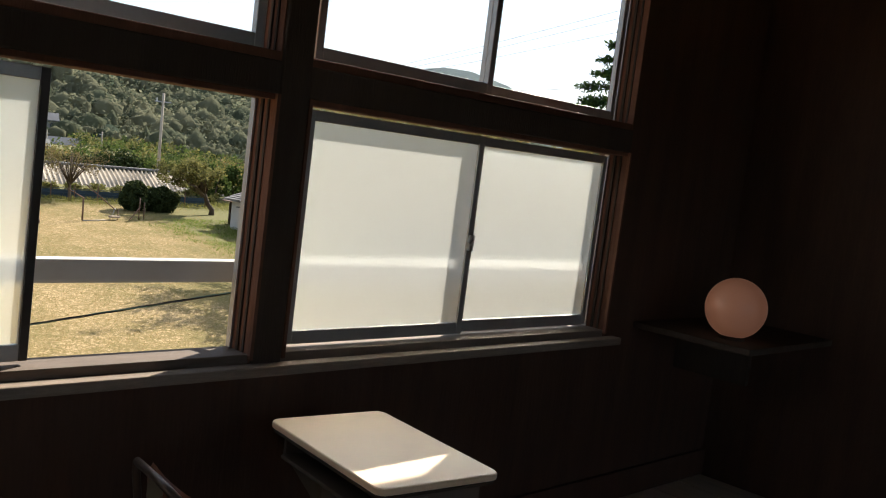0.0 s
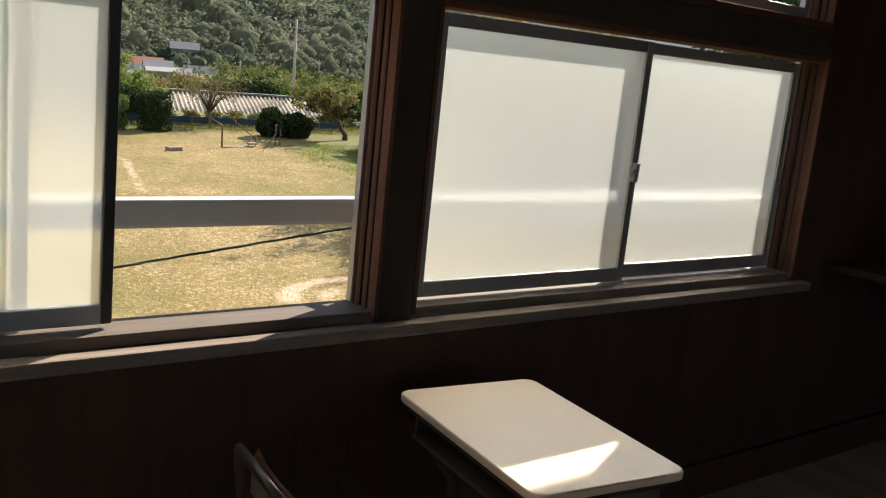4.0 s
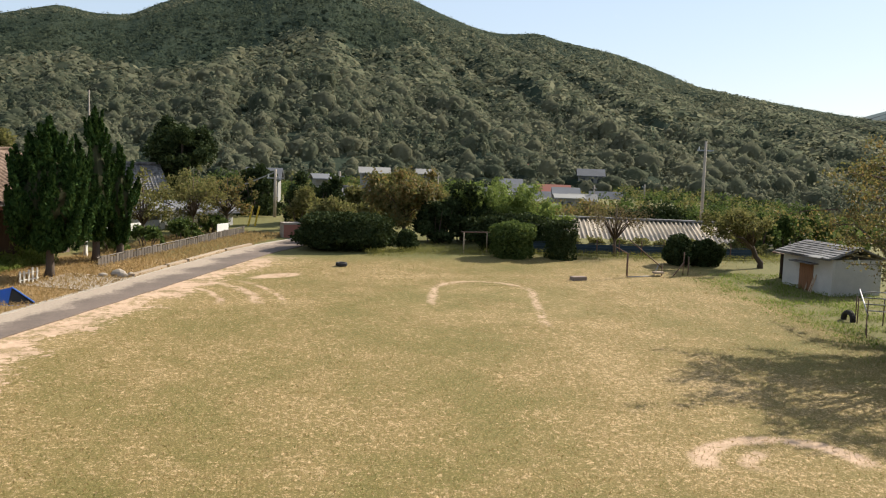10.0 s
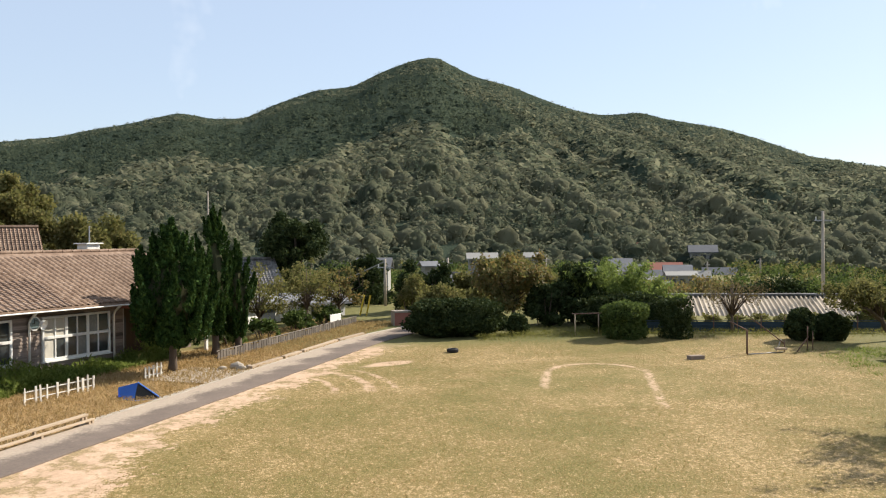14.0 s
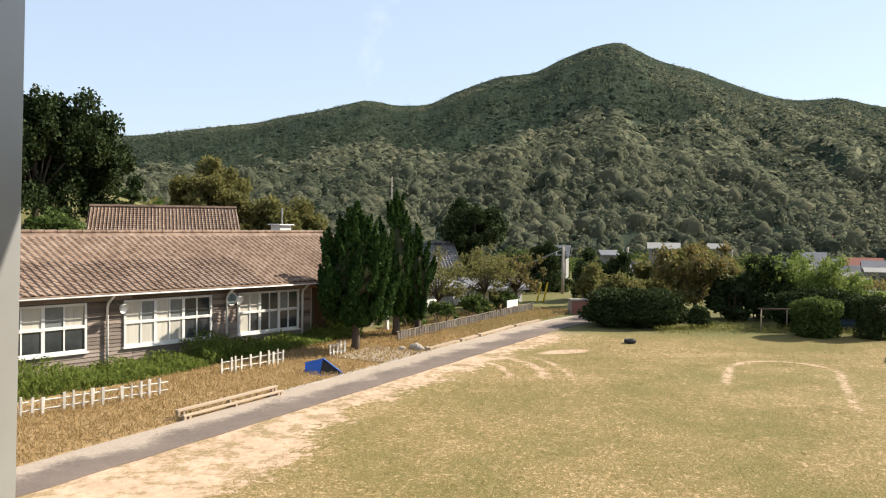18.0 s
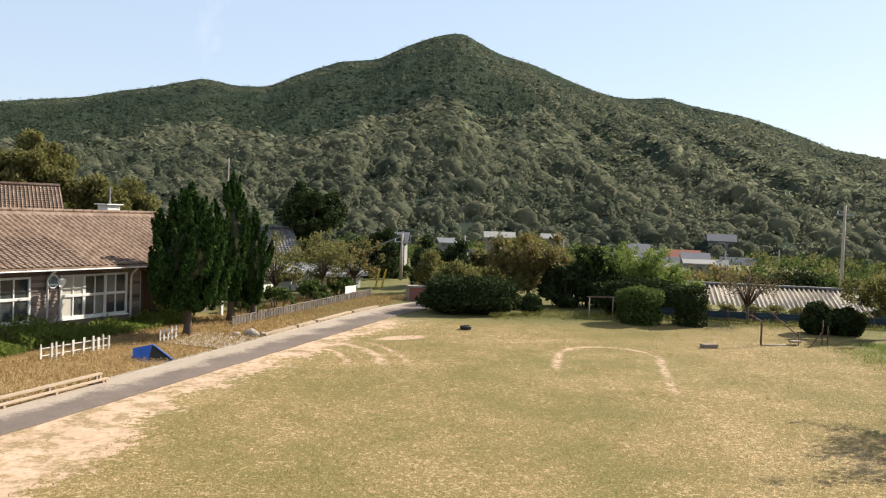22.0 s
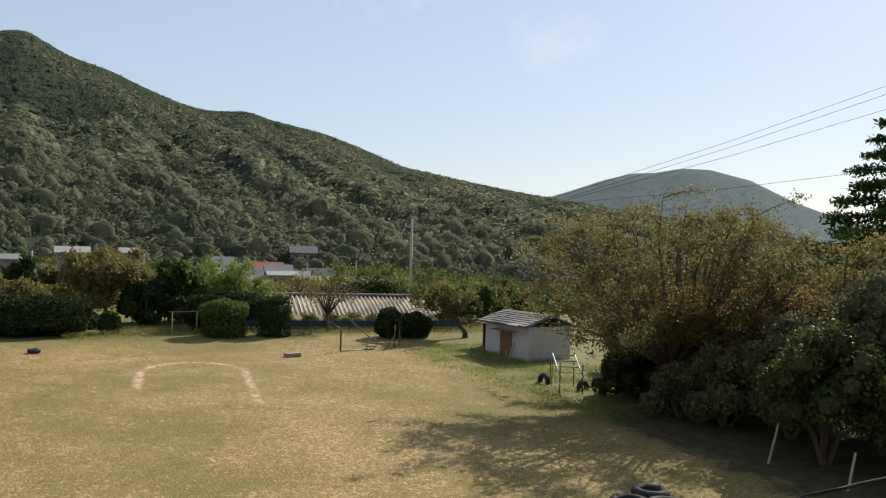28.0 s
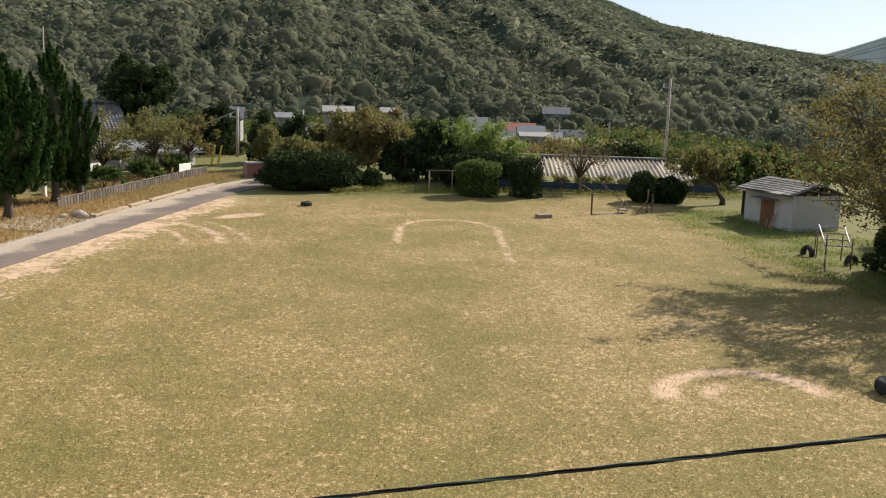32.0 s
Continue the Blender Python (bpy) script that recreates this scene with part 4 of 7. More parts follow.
def schoolhouse_window(a, b, panes, lower, upper, dark):
    # black backing board stands in for the unlit room behind the panes
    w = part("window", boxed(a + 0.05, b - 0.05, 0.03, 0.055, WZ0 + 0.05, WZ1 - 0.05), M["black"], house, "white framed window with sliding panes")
    zm = WZ0 + (WZ1 - WZ0) * 0.52
    for q in ((a, b, WZ0, WZ0 + 0.09), (a, b, WZ1 - 0.08, WZ1), (a, b, zm - 0.05, zm + 0.05)):
        part("frame", boxed(q[0], q[1], -0.035, 0.06, q[2], q[3], 0.008), M["white"], w)
    for q in (a, b - 0.08):
        part("frame", boxed(q, q + 0.08, -0.034, 0.06, WZ0 + 0.09, zm - 0.05), M["white"], w)
        part("frame", boxed(q, q + 0.08, -0.034, 0.06, zm + 0.05, WZ1 - 0.08), M["white"], w)
    step = (b - a - 0.16) / panes
    for k in range(panes):
        x0, x1 = a + 0.08 + k * step, a + 0.08 + (k + 1) * step
        for z0, z1, mats in ((WZ0 + 0.09, zm - 0.05, lower), (zm + 0.05, WZ1 - 0.08, upper)):
            part("pane", boxed(x0 + 0.02, x1 - 0.02, 0.012, 0.02, z0, z1), M[mats[k % len(mats)]], w)
            if k:
                wide = 0.06 if k % 2 == 0 else 0.025
                part("stile", boxed(x0 - wide, x0 + wide, -0.02, 0.03, z0, z1), M["white"], w)
    part("sill", boxed(a - 0.05, b + 0.05, -0.08, 0.05, WZ0 - 0.05, WZ0), M["white"], w)


g, cu = "glass_dark", "curtain"
pg = "pane_grey"
schoolhouse_window(*WINS[0], 4, (g, g, pg, g), (pg, pg, cu, pg), 0)
schoolhouse_window(*WINS[1], 4, (g, g, g, g), (pg, cu, pg, cu), 0)
schoolhouse_window(*WINS[2], 6, (cu, cu, cu, cu, g, g), (cu, pg, cu, pg, g, g), 0)
schoolhouse_window(*WINS[3], 6, (cu, g, g, pg, g, g), (cu, cu, g, g, pg, g), 0)
# downpipes, gutter and lamps on the front
for x in (-1.6, 2.79, 7.73, 11.55):
    part("downpipe", bar([(x, -0.45, WALL_H - 0.05), (x, -0.12, WALL_H - 0.3), (x, -0.06, WALL_H - 0.45), (x, -0.06, 0.0)], 0.045, 8), M["white"], house, "white drain pipe", True)
part("gutter", bar([(S0, -0.56, WALL_H - 0.0), (S1 + 0.3, -0.56, WALL_H - 0.04)], 0.026, 8), M["white"], house, "long white eaves gutter", True)
for x in (3.1, 7.95):
    lamp = part("floodlight", lathe([(0.02, 0.0), (0.1, 0.03), (0.17, 0.16), (0.175, 0.18)], 16), M["white"], house, "white bowl floodlight", True)
    lamp.matrix_local = pose(x, -0.35, WALL_H - 0.42, 115, 0, 15)
    part("bracket", bar([(x, 0.0, WALL_H - 0.3), (x, -0.3, WALL_H - 0.38)], 0.018, 6), M["steel"], house)
dish = part("wall_clock", lathe([(0.0, 0.02), (0.21, 0.02)], 24), M["clock_face"], house, "round wall clock with a white rim")
part("rim", lathe([(0.205, 0.0), (0.205, 0.035), (0.25, 0.035), (0.25, 0.0)], 24), M["white"], dish)
part("clock_hand", boxed(-0.01, 0.01, 0.0, 0.15, 0.022, 0.028), M["black"], dish)
part("clock_hand", boxed(-0.10, 0.0, -0.01, 0.01, 0.022, 0.028), M["black"], dish)
dish.matrix_local = pose(7.9, -0.1, WALL_H - 0.45, 90, 0, 0)
# porch at the end of the front
part("porch_wall", boxed(S1, S1 + 0.12, 0.1, 1.7, 0, WALL_H - 0.2), M["plaster"], house)
part("porch_roof", boxed(S1 - 0.1, S1 + 3.6, -1.3, 1.5, WALL_H - 0.22, WALL_H - 0.1, 0.01), M["far_red"], house, "rusty red porch roof")
part("porch_back", boxed(S1 + 0.12, S1 + 3.5, 1.6, 1.72, 0, WALL_H - 0.2), M["dark_wood"], house)
part("porch_door", boxed(S1 + 0.7, S1 + 1.6, 1.52, 1.6, 0.05, 2.0), M["far_dark"], house)
for x in (S1 + 1.5, S1 + 3.4):
    part("porch_post", boxed(x - 0.06, x + 0.06, -1.2, -1.08, -0.2, WALL_H - 0.22), M["white"], house)
# roof slopes under the tiles
EAVE_Z, RIDGE_Z, OVER = WALL_H + 0.05, WALL_H + 1.95, 0.5
half = DEP / 2
slope = math.atan2(RIDGE_Z - EAVE_Z, half + OVER)


def gable(s0, s1, over, depth, z0, z1, thick=0.09):
    """Two roof slabs that meet at the ridge."""
    bm = bmesh.new()
    prof = [(-over, z0), (depth / 2, z1), (depth + over, z0), (depth + over, z0 - thick), (depth / 2, z1 - thick), (-over, z0 - thick)]
    a, b = [bm.verts.new((s0, y, z)) for y, z in prof], [bm.verts.new((s1, y, z)) for y, z in prof]
    for k in range(6):
        bm.faces.new((a[k], b[k], b[(k + 1) % 6], a[(k + 1) % 6]))
    bm.faces.new(a[::-1])
    bm.faces.new(b)
    return bm


roof = part("roof", gable(S0 - 0.5, S1 + 4.6, OVER, DEP, EAVE_Z, RIDGE_Z), M["tile"], house, "brown clay tiled roof")
part("wall", boxed(S1 + 3.75, S1 + 4.1, 0.3, DEP, 0, WALL_H), M["board"], house)
part("gable_end", gable(S1 + 3.9, S1 + 4.02, 0, DEP, WALL_H, RIDGE_Z - 0.2, 1.2), M["board"], house)
ridge_bm = bmesh.new()
for k in range(54):
    x = S0 - 0.5 + k * 0.485
    tube(ridge_bm, [(x, half, RIDGE_Z + 0.03), (x + 0.46, half, RIDGE_Z + 0.045)], 0.07, 8)
part("ridge_tiles", ridge_bm, M["tile"], house, "rounded ridge tiles")
tank = part("water_tank", boxed(13.9, 14.6, half + 0.3, half + 0.9, RIDGE_Z - 0.1, RIDGE_Z + 0.32, 0.03), M["white"], house, "white box on the roof ridge")
part("tank_lid", boxed(13.8, 14.7, half + 0.2, half + 1.0, RIDGE_Z + 0.321, RIDGE_Z + 0.37, 0.01), M["white"], tank)
part("pipe", bar([(14.3, half + 0.6, RIDGE_Z + 0.37), (14.3, half + 0.6, RIDGE_Z + 1.1)], 0.03, 6), M["steel"], tank)
# weather boards: one object each, sharing meshes of equal length
board_meshes = {}


def clad(x0, x1, z):
    key = round(x1 - x0, 2)
    if key not in board_meshes:
        bm = bmesh.new()
        vs = [bm.verts.new(q) for q in ((0, 0.06, 0), (key, 0.06, 0), (key, 0.05, 0.142), (0, 0.05, 0.142), (0, 0.012, 0.0), (key, 0.012, 0.0), (key, 0.04, 0.142), (0, 0.04, 0.142))]
        for f in ((4, 5, 6, 7), (0, 1, 5, 4), (2, 3, 7, 6), (0, 4, 7, 3), (1, 2, 6, 5)):
            bm.faces.new([vs[k] for k in f])
        me = bpy.data.meshes.new("cladding_board")
        bm.to_mesh(me)
        bm.free()
        me.materials.append(M["board"])
        board_meshes[key] = me
    ob = new("cladding_board", board_meshes[key])
    ob.parent = house
    ob.location = (x0, 0, z)


for k in range(20):
    z = 0.16 + k * 0.129
    runs = [(S0, S1)] if z + 0.14 < WZ0 - 0.03 or z > WZ1 - 0.02 else [(S0, WINS[0][0])] + [(WINS[n][1], WINS[n + 1][0]) for n in range(3)] + [(WINS[3][1], S1)]
    for a, b in runs:
        x = a
        while x < b - 0.01:
            e = min(b, x + 3.2)
            if b - e < 0.4:
                e = b
            clad(x, e - 0.006, z)
            x = e


# ---- farther roofs behind the schoolhouse ----
def simple_house(name, x, y, z, rz, lx, ly, h, rise, roof_mat, wall_mat, label, wins=3, over=0.4):
    t = thing(name, x, y, z, rz, label, "house")
    part("wall", boxed(0, lx, 0, ly, -1.5, h), wall_mat, t)
    part("roof", gable(-over, lx + over, over, ly, h, h + rise, 0.15), roof_mat, t)
    if roof_mat in (M["tile"], M["tile_dark"]):
        rb = bmesh.new()
        a, m = -over, math.hypot(ly / 2 + over, rise)
        while a < lx + over - 0.1:
            for e, up in ((-over, 1), (ly + over, -1)):
                tube(rb, [(a + 0.1, e, h + 0.01), (a + 0.1, ly / 2, h + rise + 0.01)], 0.045, 4, False)
            a += 0.21
        for q in range(int(m / 0.3)):
            u = q * 0.3 / m
            box(rb, -over, lx + over, -over + (ly / 2 + over) * u, -over + (ly / 2 + over) * u + 0.03, h + rise * u - 0.01, h + rise * u + 0.045)
        tube(rb, [(-over, ly / 2, h + rise + 0.06), (lx + over, ly / 2, h + rise + 0.06)], 0.13, 6)
        tagged(part("roof_tiles", rb, roof_mat, t), kind="stuff")
    for k in range(wins):
        a = lx * (k + 0.5) / wins
        w = part("window", boxed(a - lx / wins * 0.28, a + lx / wins * 0.28, -0.05, 0.02, h * 0.35, h * 0.8), M["far_dark"], t)
        part("frame", boxed(a - lx / wins * 0.3, a + lx / wins * 0.3, -0.07, 0.0, h * 0.3, h * 0.35), M["far_wall"], w)
    return t


def roof_at(azd, dist, el, lx, ly, h, rise, rz, roof_mat, wall_mat, label, wins=3):
    """A house whose roof ridge shows at a bearing, distance and rise above the eye."""
    x, y = dist * math.sin(radians(azd)) - lx / 2, dist * math.cos(radians(azd))
    top = EYE_Z + dist * math.tan(radians(el))
    return simple_house("house", x, y, top - h - rise, rz, lx, ly, h, rise, roof_mat, wall_mat, label, wins)


simple_house("house", -25.6, 52.3, 2.22, 22, 8.0, 6, 2.7, 1.5, M["tile"], M["board"], "brown tiled roof among trees behind the schoolhouse", 0)
simple_house("house", -14.2, 48.5, 0.5, 28, 5.0, 6, 2.6, 1.5, M["tile"], M["plaster"], "small house with a brown tiled roof", 2)
simple_house("house", -9.5, 57.0, 0.2, 14, 4.8, 6, 2.6, 1.5, M["tile_dark"], M["plaster"], "house with a grey tiled roof behind trees", 3)
simple_house("house", -6.6, 45.5, 0.9, 60, 5.0, 4, 1.5, 0.6, M["far_grey"], M["white"], "low white building glimpsed behind shrubs", 2)
simple_house("house", -3.0, 50.0, 1.0, 40, 3.0, 3, 1.2, 0.5, M["far_grey"], M["white"], "small white outbuilding behind shrubs", 1)
for q in ((1.4, 120, -1.25, 7, 6, 2.2, 1.4, 8, "far_grey", "grey roofed village house"), (4.9, 105, -1.5, 2.4, 4, 4.5, 0.5, -5, "far_grey", "narrow grey village house"), (4.9, 92, -2.3, 4.5, 5, 2.0, 1.0, 4, "far_grey", "small village house with a pale grey roof"),
          (8.2, 150, -1.0, 8, 7, 1.8, 0.9, 6, "far_wall", "long white roofed village house"), (6.6, 85, -2.3, 4.5, 5, 2.0, 1.0, 10, "tile_dark", "small dark roofed village house"), (11.2, 160, -1.0, 4, 5, 3, 0.8, 10, "far_wall", "small white walled village house"),
          (16.6, 160, -1.4, 6, 7, 4.0, 1.4, 12, "far_grey", "pale two-storey village house"), (18.2, 145, -2.1, 6, 6, 3.2, 1.3, 16, "far_grey", "grey roofed village house"), (19.2, 158, -1.65, 9, 6, 3.4, 1.6, 14, "far_red", "village house with a faded red roof"),
          (20.1, 138, -2.2, 7, 6, 3.0, 0.5, 14, "far_wall", "flat roofed pale village house"), (18.6, 125, -2.8, 6, 6, 2.6, 0.9, 18, "far_grey", "low grey roofed village house"), (21.4, 210, -0.62, 10, 8, 3.2, 1.5, 18, "far_grey", "grey hip roofed house on the slope"),
          (22.3, 175, -1.95, 10, 7, 3.0, 1.8, 20, "far_grey", "village house with a broad grey roof"), (17.9, 230, -0.45, 5, 6, 3.5, 1.2, 18, "far_red", "small red house on the slope"), (26.0, 240, -2.0, 12, 7, 3.0, 1.2, 24, "far_grey", "long grey roof in the valley"),
          (14.6, 150, -2.0, 6, 6, 3.0, 1.2, 12, "far_grey", "grey roofed village house"), (17.2, 150, -1.75, 6, 6, 3.0, 1.1, 10, "far_grey", "grey roofed village house"), (18.8, 138, -2.5, 6, 6, 2.6, 0.9, 14, "far_wall", "pale flat roofed village house"),
          (19.9, 152, -1.8, 7, 6, 3.0, 1.2, 16, "far_grey", "grey roofed village house"), (16.9, 132, -2.45, 6, 6, 2.6, 1.0, 8, "tile_dark", "dark roofed village house"), (20.9, 148, -2.15, 7, 6, 2.8, 1.0, 18, "far_wall", "pale roofed village house"), (16.0, 140, -2.1, 5, 6, 2.8, 1.0, 6, "far_wall", "pale walled village house")):
    roof_at(q[0], q[1], q[2], q[3] * 0.55, q[4] * 0.7, q[5] * 0.9, q[6], -q[7], M[q[8]], M["far_wall"], q[9])
rs = simple_house("house", 41.0, 53.0, -2.0, -38, 9, 5, 1.6, 0.5, M["far_wall"], M["far_wall"], "low white roof beyond the shed", 0)

# ---- the corrugated roof below the far edge of the yard ----
cr = thing("long_shed", 15.6, 45.6, 0.2, -14.5, "long low shed with a stained corrugated roof", "shed")
part("wall", boxed(0.1, 12.9, 0.3, 0.45, -1.2, 0.55), M["tile_dark"], cr)
part("wall", boxed(0.1, 12.9, 6.0, 6.15, -1.2, 1.9), M["tile_dark"], cr)
for k in range(13):
    bm = bmesh.new()
    rows = []
    for j in range(25):
        x = j / 24 * 1.0
        zz = 0.06 * math.cos(2 * math.pi * x / 0.25)
        rows.append([bm.verts.new((k + x, 0, 0.50 + zz)), bm.verts.new((k + x, 5.6, 2.05 + zz)), bm.verts.new((k + x, 5.6, 2.03 + zz)), bm.verts.new((k + x, 0, 0.48 + zz))])
    for a, b in zip(rows, rows[1:]):
        for c in range(4):
            bm.faces.new((a[c], b[c], b[(c + 1) % 4], a[(c + 1) % 4]))
    bmesh.ops.recalc_face_normals(bm, faces=bm.faces)
    part("roof_sheet", bm, M["corrugated"], cr, smooth=True)
part("ridge_cap", boxed(-0.1, 13.1, 5.45, 5.9, 2.05, 2.17, 0.03), M["tile_dark"], cr)
part("fascia", boxed(0, 13, 0.02, 0.06, 0.3, 0.46), M["tile_dark"], cr)

# ---- concrete poles ----
def concrete_pole(x, y, top, r0, r1, label, arm=True):
    z = ground_z(x, y)
    p = thing("utility_pole", x, y, z - 0.2, 0, label, "pole")
    part("pole", bar([(0, 0, 0), (0, 0, top - z + 0.2)], [r0, r1], 12), M["concrete"], p, smooth=True)
    if arm:
        part("crossarm", boxed(-0.5, 0.5, -0.04, 0.04, top - z - 0.35, top - z - 0.28), M["steel"], p)
        part("insulator", bar([(-0.4, 0, top - z - 0.28), (-0.4, 0, top - z - 0.1)], 0.04, 8), M["white"], p)
    return p


concrete_pole(25.6, 49.1, 6.9, 0.105, 0.07, "tall pale concrete pole behind the corrugated roof")
concrete_pole(1.75, 57.0, 4.35, 0.10, 0.075, "concrete utility pole beside the lane")
concrete_pole(-9.0, 58.5, 8.6, 0.06, 0.04, "thin tall pole behind the cypresses", False)
for k, (azd, dist, el) in enumerate(((5.9, 95, -1.3), (8.0, 110, -2.0), (12.0, 120, -1.2), (21.6, 150, -1.6), (24.6, 170, -1.4), (17.3, 130, -1.7))):
    concrete_pole(dist * math.sin(radians(azd)), dist * math.cos(radians(azd)), EYE_Z + dist * math.tan(radians(el)), 0.16, 0.12, "grey utility pole in the village")
# pale pipe strung from the pole and yellow stay guards
stay = thing("cable_guard", 1.75, 57.0, 4.0, 0, "pale thick cable hanging from the utility pole", "cable")
part("cable", bar([(0, 0, 0.2), (-1.5, 0.3, -0.5), (-3.1, 0.4, -1.1)], 0.045, 6), M["far_wall"], stay)
M["yellow"] = plain("yellow painted steel", (0.62, 0.42, 0.03), 0.5, 0, 0.15, 5.0)
for dx in (0.0, 0.35):
    g1 = thing("yellow_guard", 0.1 + dx, 51.6, ground_z(0.1 + dx, 51.6), 0, "yellow striped stay guard leaning by the lane", "guard", "yellow stay guards")
    part("guard", bar([(0, 0, -0.05), (0.25, 0, 1.1)], 0.05, 8), M["yellow"], g1)
gate = thing("gatepost", 2.1, 46.9, ground_z(2.1, 46.9), 12, "squat gatepost with a reddish panel and white cap", "gatepost")
part("post", boxed(-0.42, 0.42, -0.3, 0.3, -0.05, 0.62, 0.02), M["far_red"], gate)
part("cap", boxed(-0.46, 0.46, -0.34, 0.34, 0.62, 0.72, 0.015), M["concrete"], gate)
part("side", boxed(-0.46, -0.42, -0.3, 0.3, -0.05, 0.62), M["concrete"], gate)

# ---- the small shed at the edge of the yard ----
shed = thing("shed", 20.87, 30.17, ground_z(20.9, 31) - 0.05, 3.0, "small pale plastered shed with a grey tiled roof and brown door", "shed")
shed.matrix_world = shed.matrix_world @ Matrix.Scale(0.79, 4)
part("wall", boxed(0, 0.15, 0, 3.7, 0, 1.75), M["plaster"], shed)
part("wall", boxed(0.15, 2.75, 0, 0.15, 0, 1.75), M["plaster"], shed)
part("wall", boxed(0.15, 2.75, 3.55, 3.7, 0, 1.75), M["plaster"], shed)
part("wall", boxed(2.6, 2.75, 0.15, 3.55, 0, 1.75), M["plaster"], shed)
M["door_brown"] = plain("brown boarded door", (0.24, 0.12, 0.06), 0.7, 0, 0.3, 4.0, 0.004, stretch=(6, 6, 0.6))
dr = part("door", boxed(-0.04, 0.0, 1.35, 2.35, 0.0, 1.38), M["door_brown"], shed, "brown wooden sliding door")
for k in range(1, 6):
    part("batten", boxed(-0.055, -0.04, 1.35 + k * 0.166 - 0.012, 1.35 + k * 0.166 + 0.012, 0.02, 1.36), M["door_brown"], dr)
part("canopy", boxed(-0.45, 0.0, 1.0, 2.7, 1.42, 1.47, 0.01), M["tile_dark"], shed, "thin canopy over the door")
sr = part("roof", bmesh.new(), M["tile_dark"], shed, "grey pantiled roof")
bm = bmesh.new()
for a, b in (((-0.4, -0.2, 1.72), (1.5, 3.95, 2.30)), ((3.2, -0.2, 1.72), (1.5, 3.95, 2.30))):
    vs = [bm.verts.new(q) for q in ((a[0], a[1], a[2]), (b[0], a[1], b[2]), (b[0], b[1], b[2]), (a[0], b[1], a[2]))]
    bm.faces.new(vs)
bmesh.ops.recalc_face_normals(bm, faces=bm.faces)
bmesh.ops.solidify(bm, geom=bm.faces[:], thickness=0.06)
bm.to_mesh(sr.data)
bm.free()
tile_bm = bmesh.new()
box(tile_bm, -0.13, 0.13, -0.14, 0.14, 0, 0.035)
tile_me = bpy.data.meshes.new("shed_tile")
tile_bm.to_mesh(tile_me)
tile_bm.free()
tile_me.materials.append(M["tile_dark"])
sl = math.atan2(0.58, 1.9)
for k in range(7):
    for j in range(15):
        t = new("roof_tile", tile_me)
        t.parent = sr
        d = 0.14 + k * 0.26
        t.matrix_local = pose(-0.42 + d * math.cos(sl), -0.05 + j * 0.27, 1.79 + d * math.sin(sl) + rnd.uniform(-0.006, 0.006), 0, -math.degrees(sl) + 6, rnd.uniform(-1, 1))
skyl = part("skylight", boxed(-0.25, 0.35, 0.25, 1.1, 1.84, 1.9), M["far_wall"], shed, "pale clear sheet patch in the roof")
skyl.rotation_euler = (0, -sl * 0.6, 0)
lean = thing("leaning_boards", 20.62, 31.0, ground_z(20.5, 31.2), 0, "pale boards leaning on the shed wall", "boards")
for k, dx in enumerate((0, 0.16, 0.5)):
    part("board", bar([(dx * 0.2 - 0.05, dx, -0.02), (0.25, dx + 0.05, 0.75 - 0.1 * k)], 0.03, 4), M["pale_wood"], lean)
annex = thing("lean_to", 21.3, 33.15, ground_z(21.3, 33.4), 3, "dark lean-to with a rusty sheet roof beside the shed", "shed")
annex.matrix_world = annex.matrix_world @ Matrix.Scale(0.75, 4)
part("roof", boxed(-0.3, 2.2, 0, 1.7, 1.45, 1.5, 0.01), M["rust"], annex)
part("back", boxed(0.2, 2.2, 1.5, 1.6, -0.05, 1.45), M["dark_wood"], annex)
for x in (-0.2, 0.9):
    part("post", bar([(x, 0.2, -0.05), (x, 0.2, 1.45)], 0.04, 6), M["rust"], annex)

# ---- yard equipment ----
goal = thing("small_goal", 9.6, 41.2, ground_z(9.6, 41.2), 3, "small rusted pipe goal frame at the end of the yard", "goal")
for p in (((0, 0, -0.05), (0, 0, 0.98)), ((2.2, 0, -0.05), (2.2, 0, 0.98)), ((0, 0, 0.98), (2.2, 0, 0.98)), ((0, 0, 0.98), (0, 0.45, 0.95)), ((2.2, 0, 0.98), (2.2, 0.45, 0.95)), ((1.25, 0.45, -0.05), (1.25, 0.45, 0.95)), ((0, 0.45, 0.95), (2.2, 0.45, 0.95))):
    part("bar", bar(p, 0.028, 8), M["rust"] if p[0][2] > 0.5 else M["pale_wood"], goal, smooth=True)
hoop = thing("jungle_gym", 14.7, 34.5, ground_z(14.7, 34.5), 8, "thin leaning pipe frame with a sloping bar", "play frame")
for p in (((0, 0, -0.05), (0, 0, 0.95)), ((0.15, 0.3, -0.05), (0.15, 0.3, 0.9)), ((-0.7, 0.1, 1.3), (0.05, 0, 0.92)), ((0.1, 0.1, 1.5), (1.75, 0.2, 0.35)), ((1.75, 0.2, -0.05), (1.75, 0.2, 0.5)), ((1.55, 0.5, -0.05), (1.6, 0.2, 0.5)), ((0, 0, 0.02), (1.7, 0.2, 0.02)), ((2.1, 0, -0.05), (2.75, 0.1, 0.6)), ((2.7, 0.1, -0.05), (2.72, 0.1, 1.0)), ((2.95, 0.1, -0.05), (2.95, 0.1, 0.8))):
    part("pipe", bar(p, 0.022, 8), M["rust"] if rnd.random() < 0.6 else M["steel"], hoop, smooth=True)
part("seat", boxed(1.35, 1.75, 0.0, 0.3, 0.12, 0.2, 0.02), M["pale_wood"], hoop)
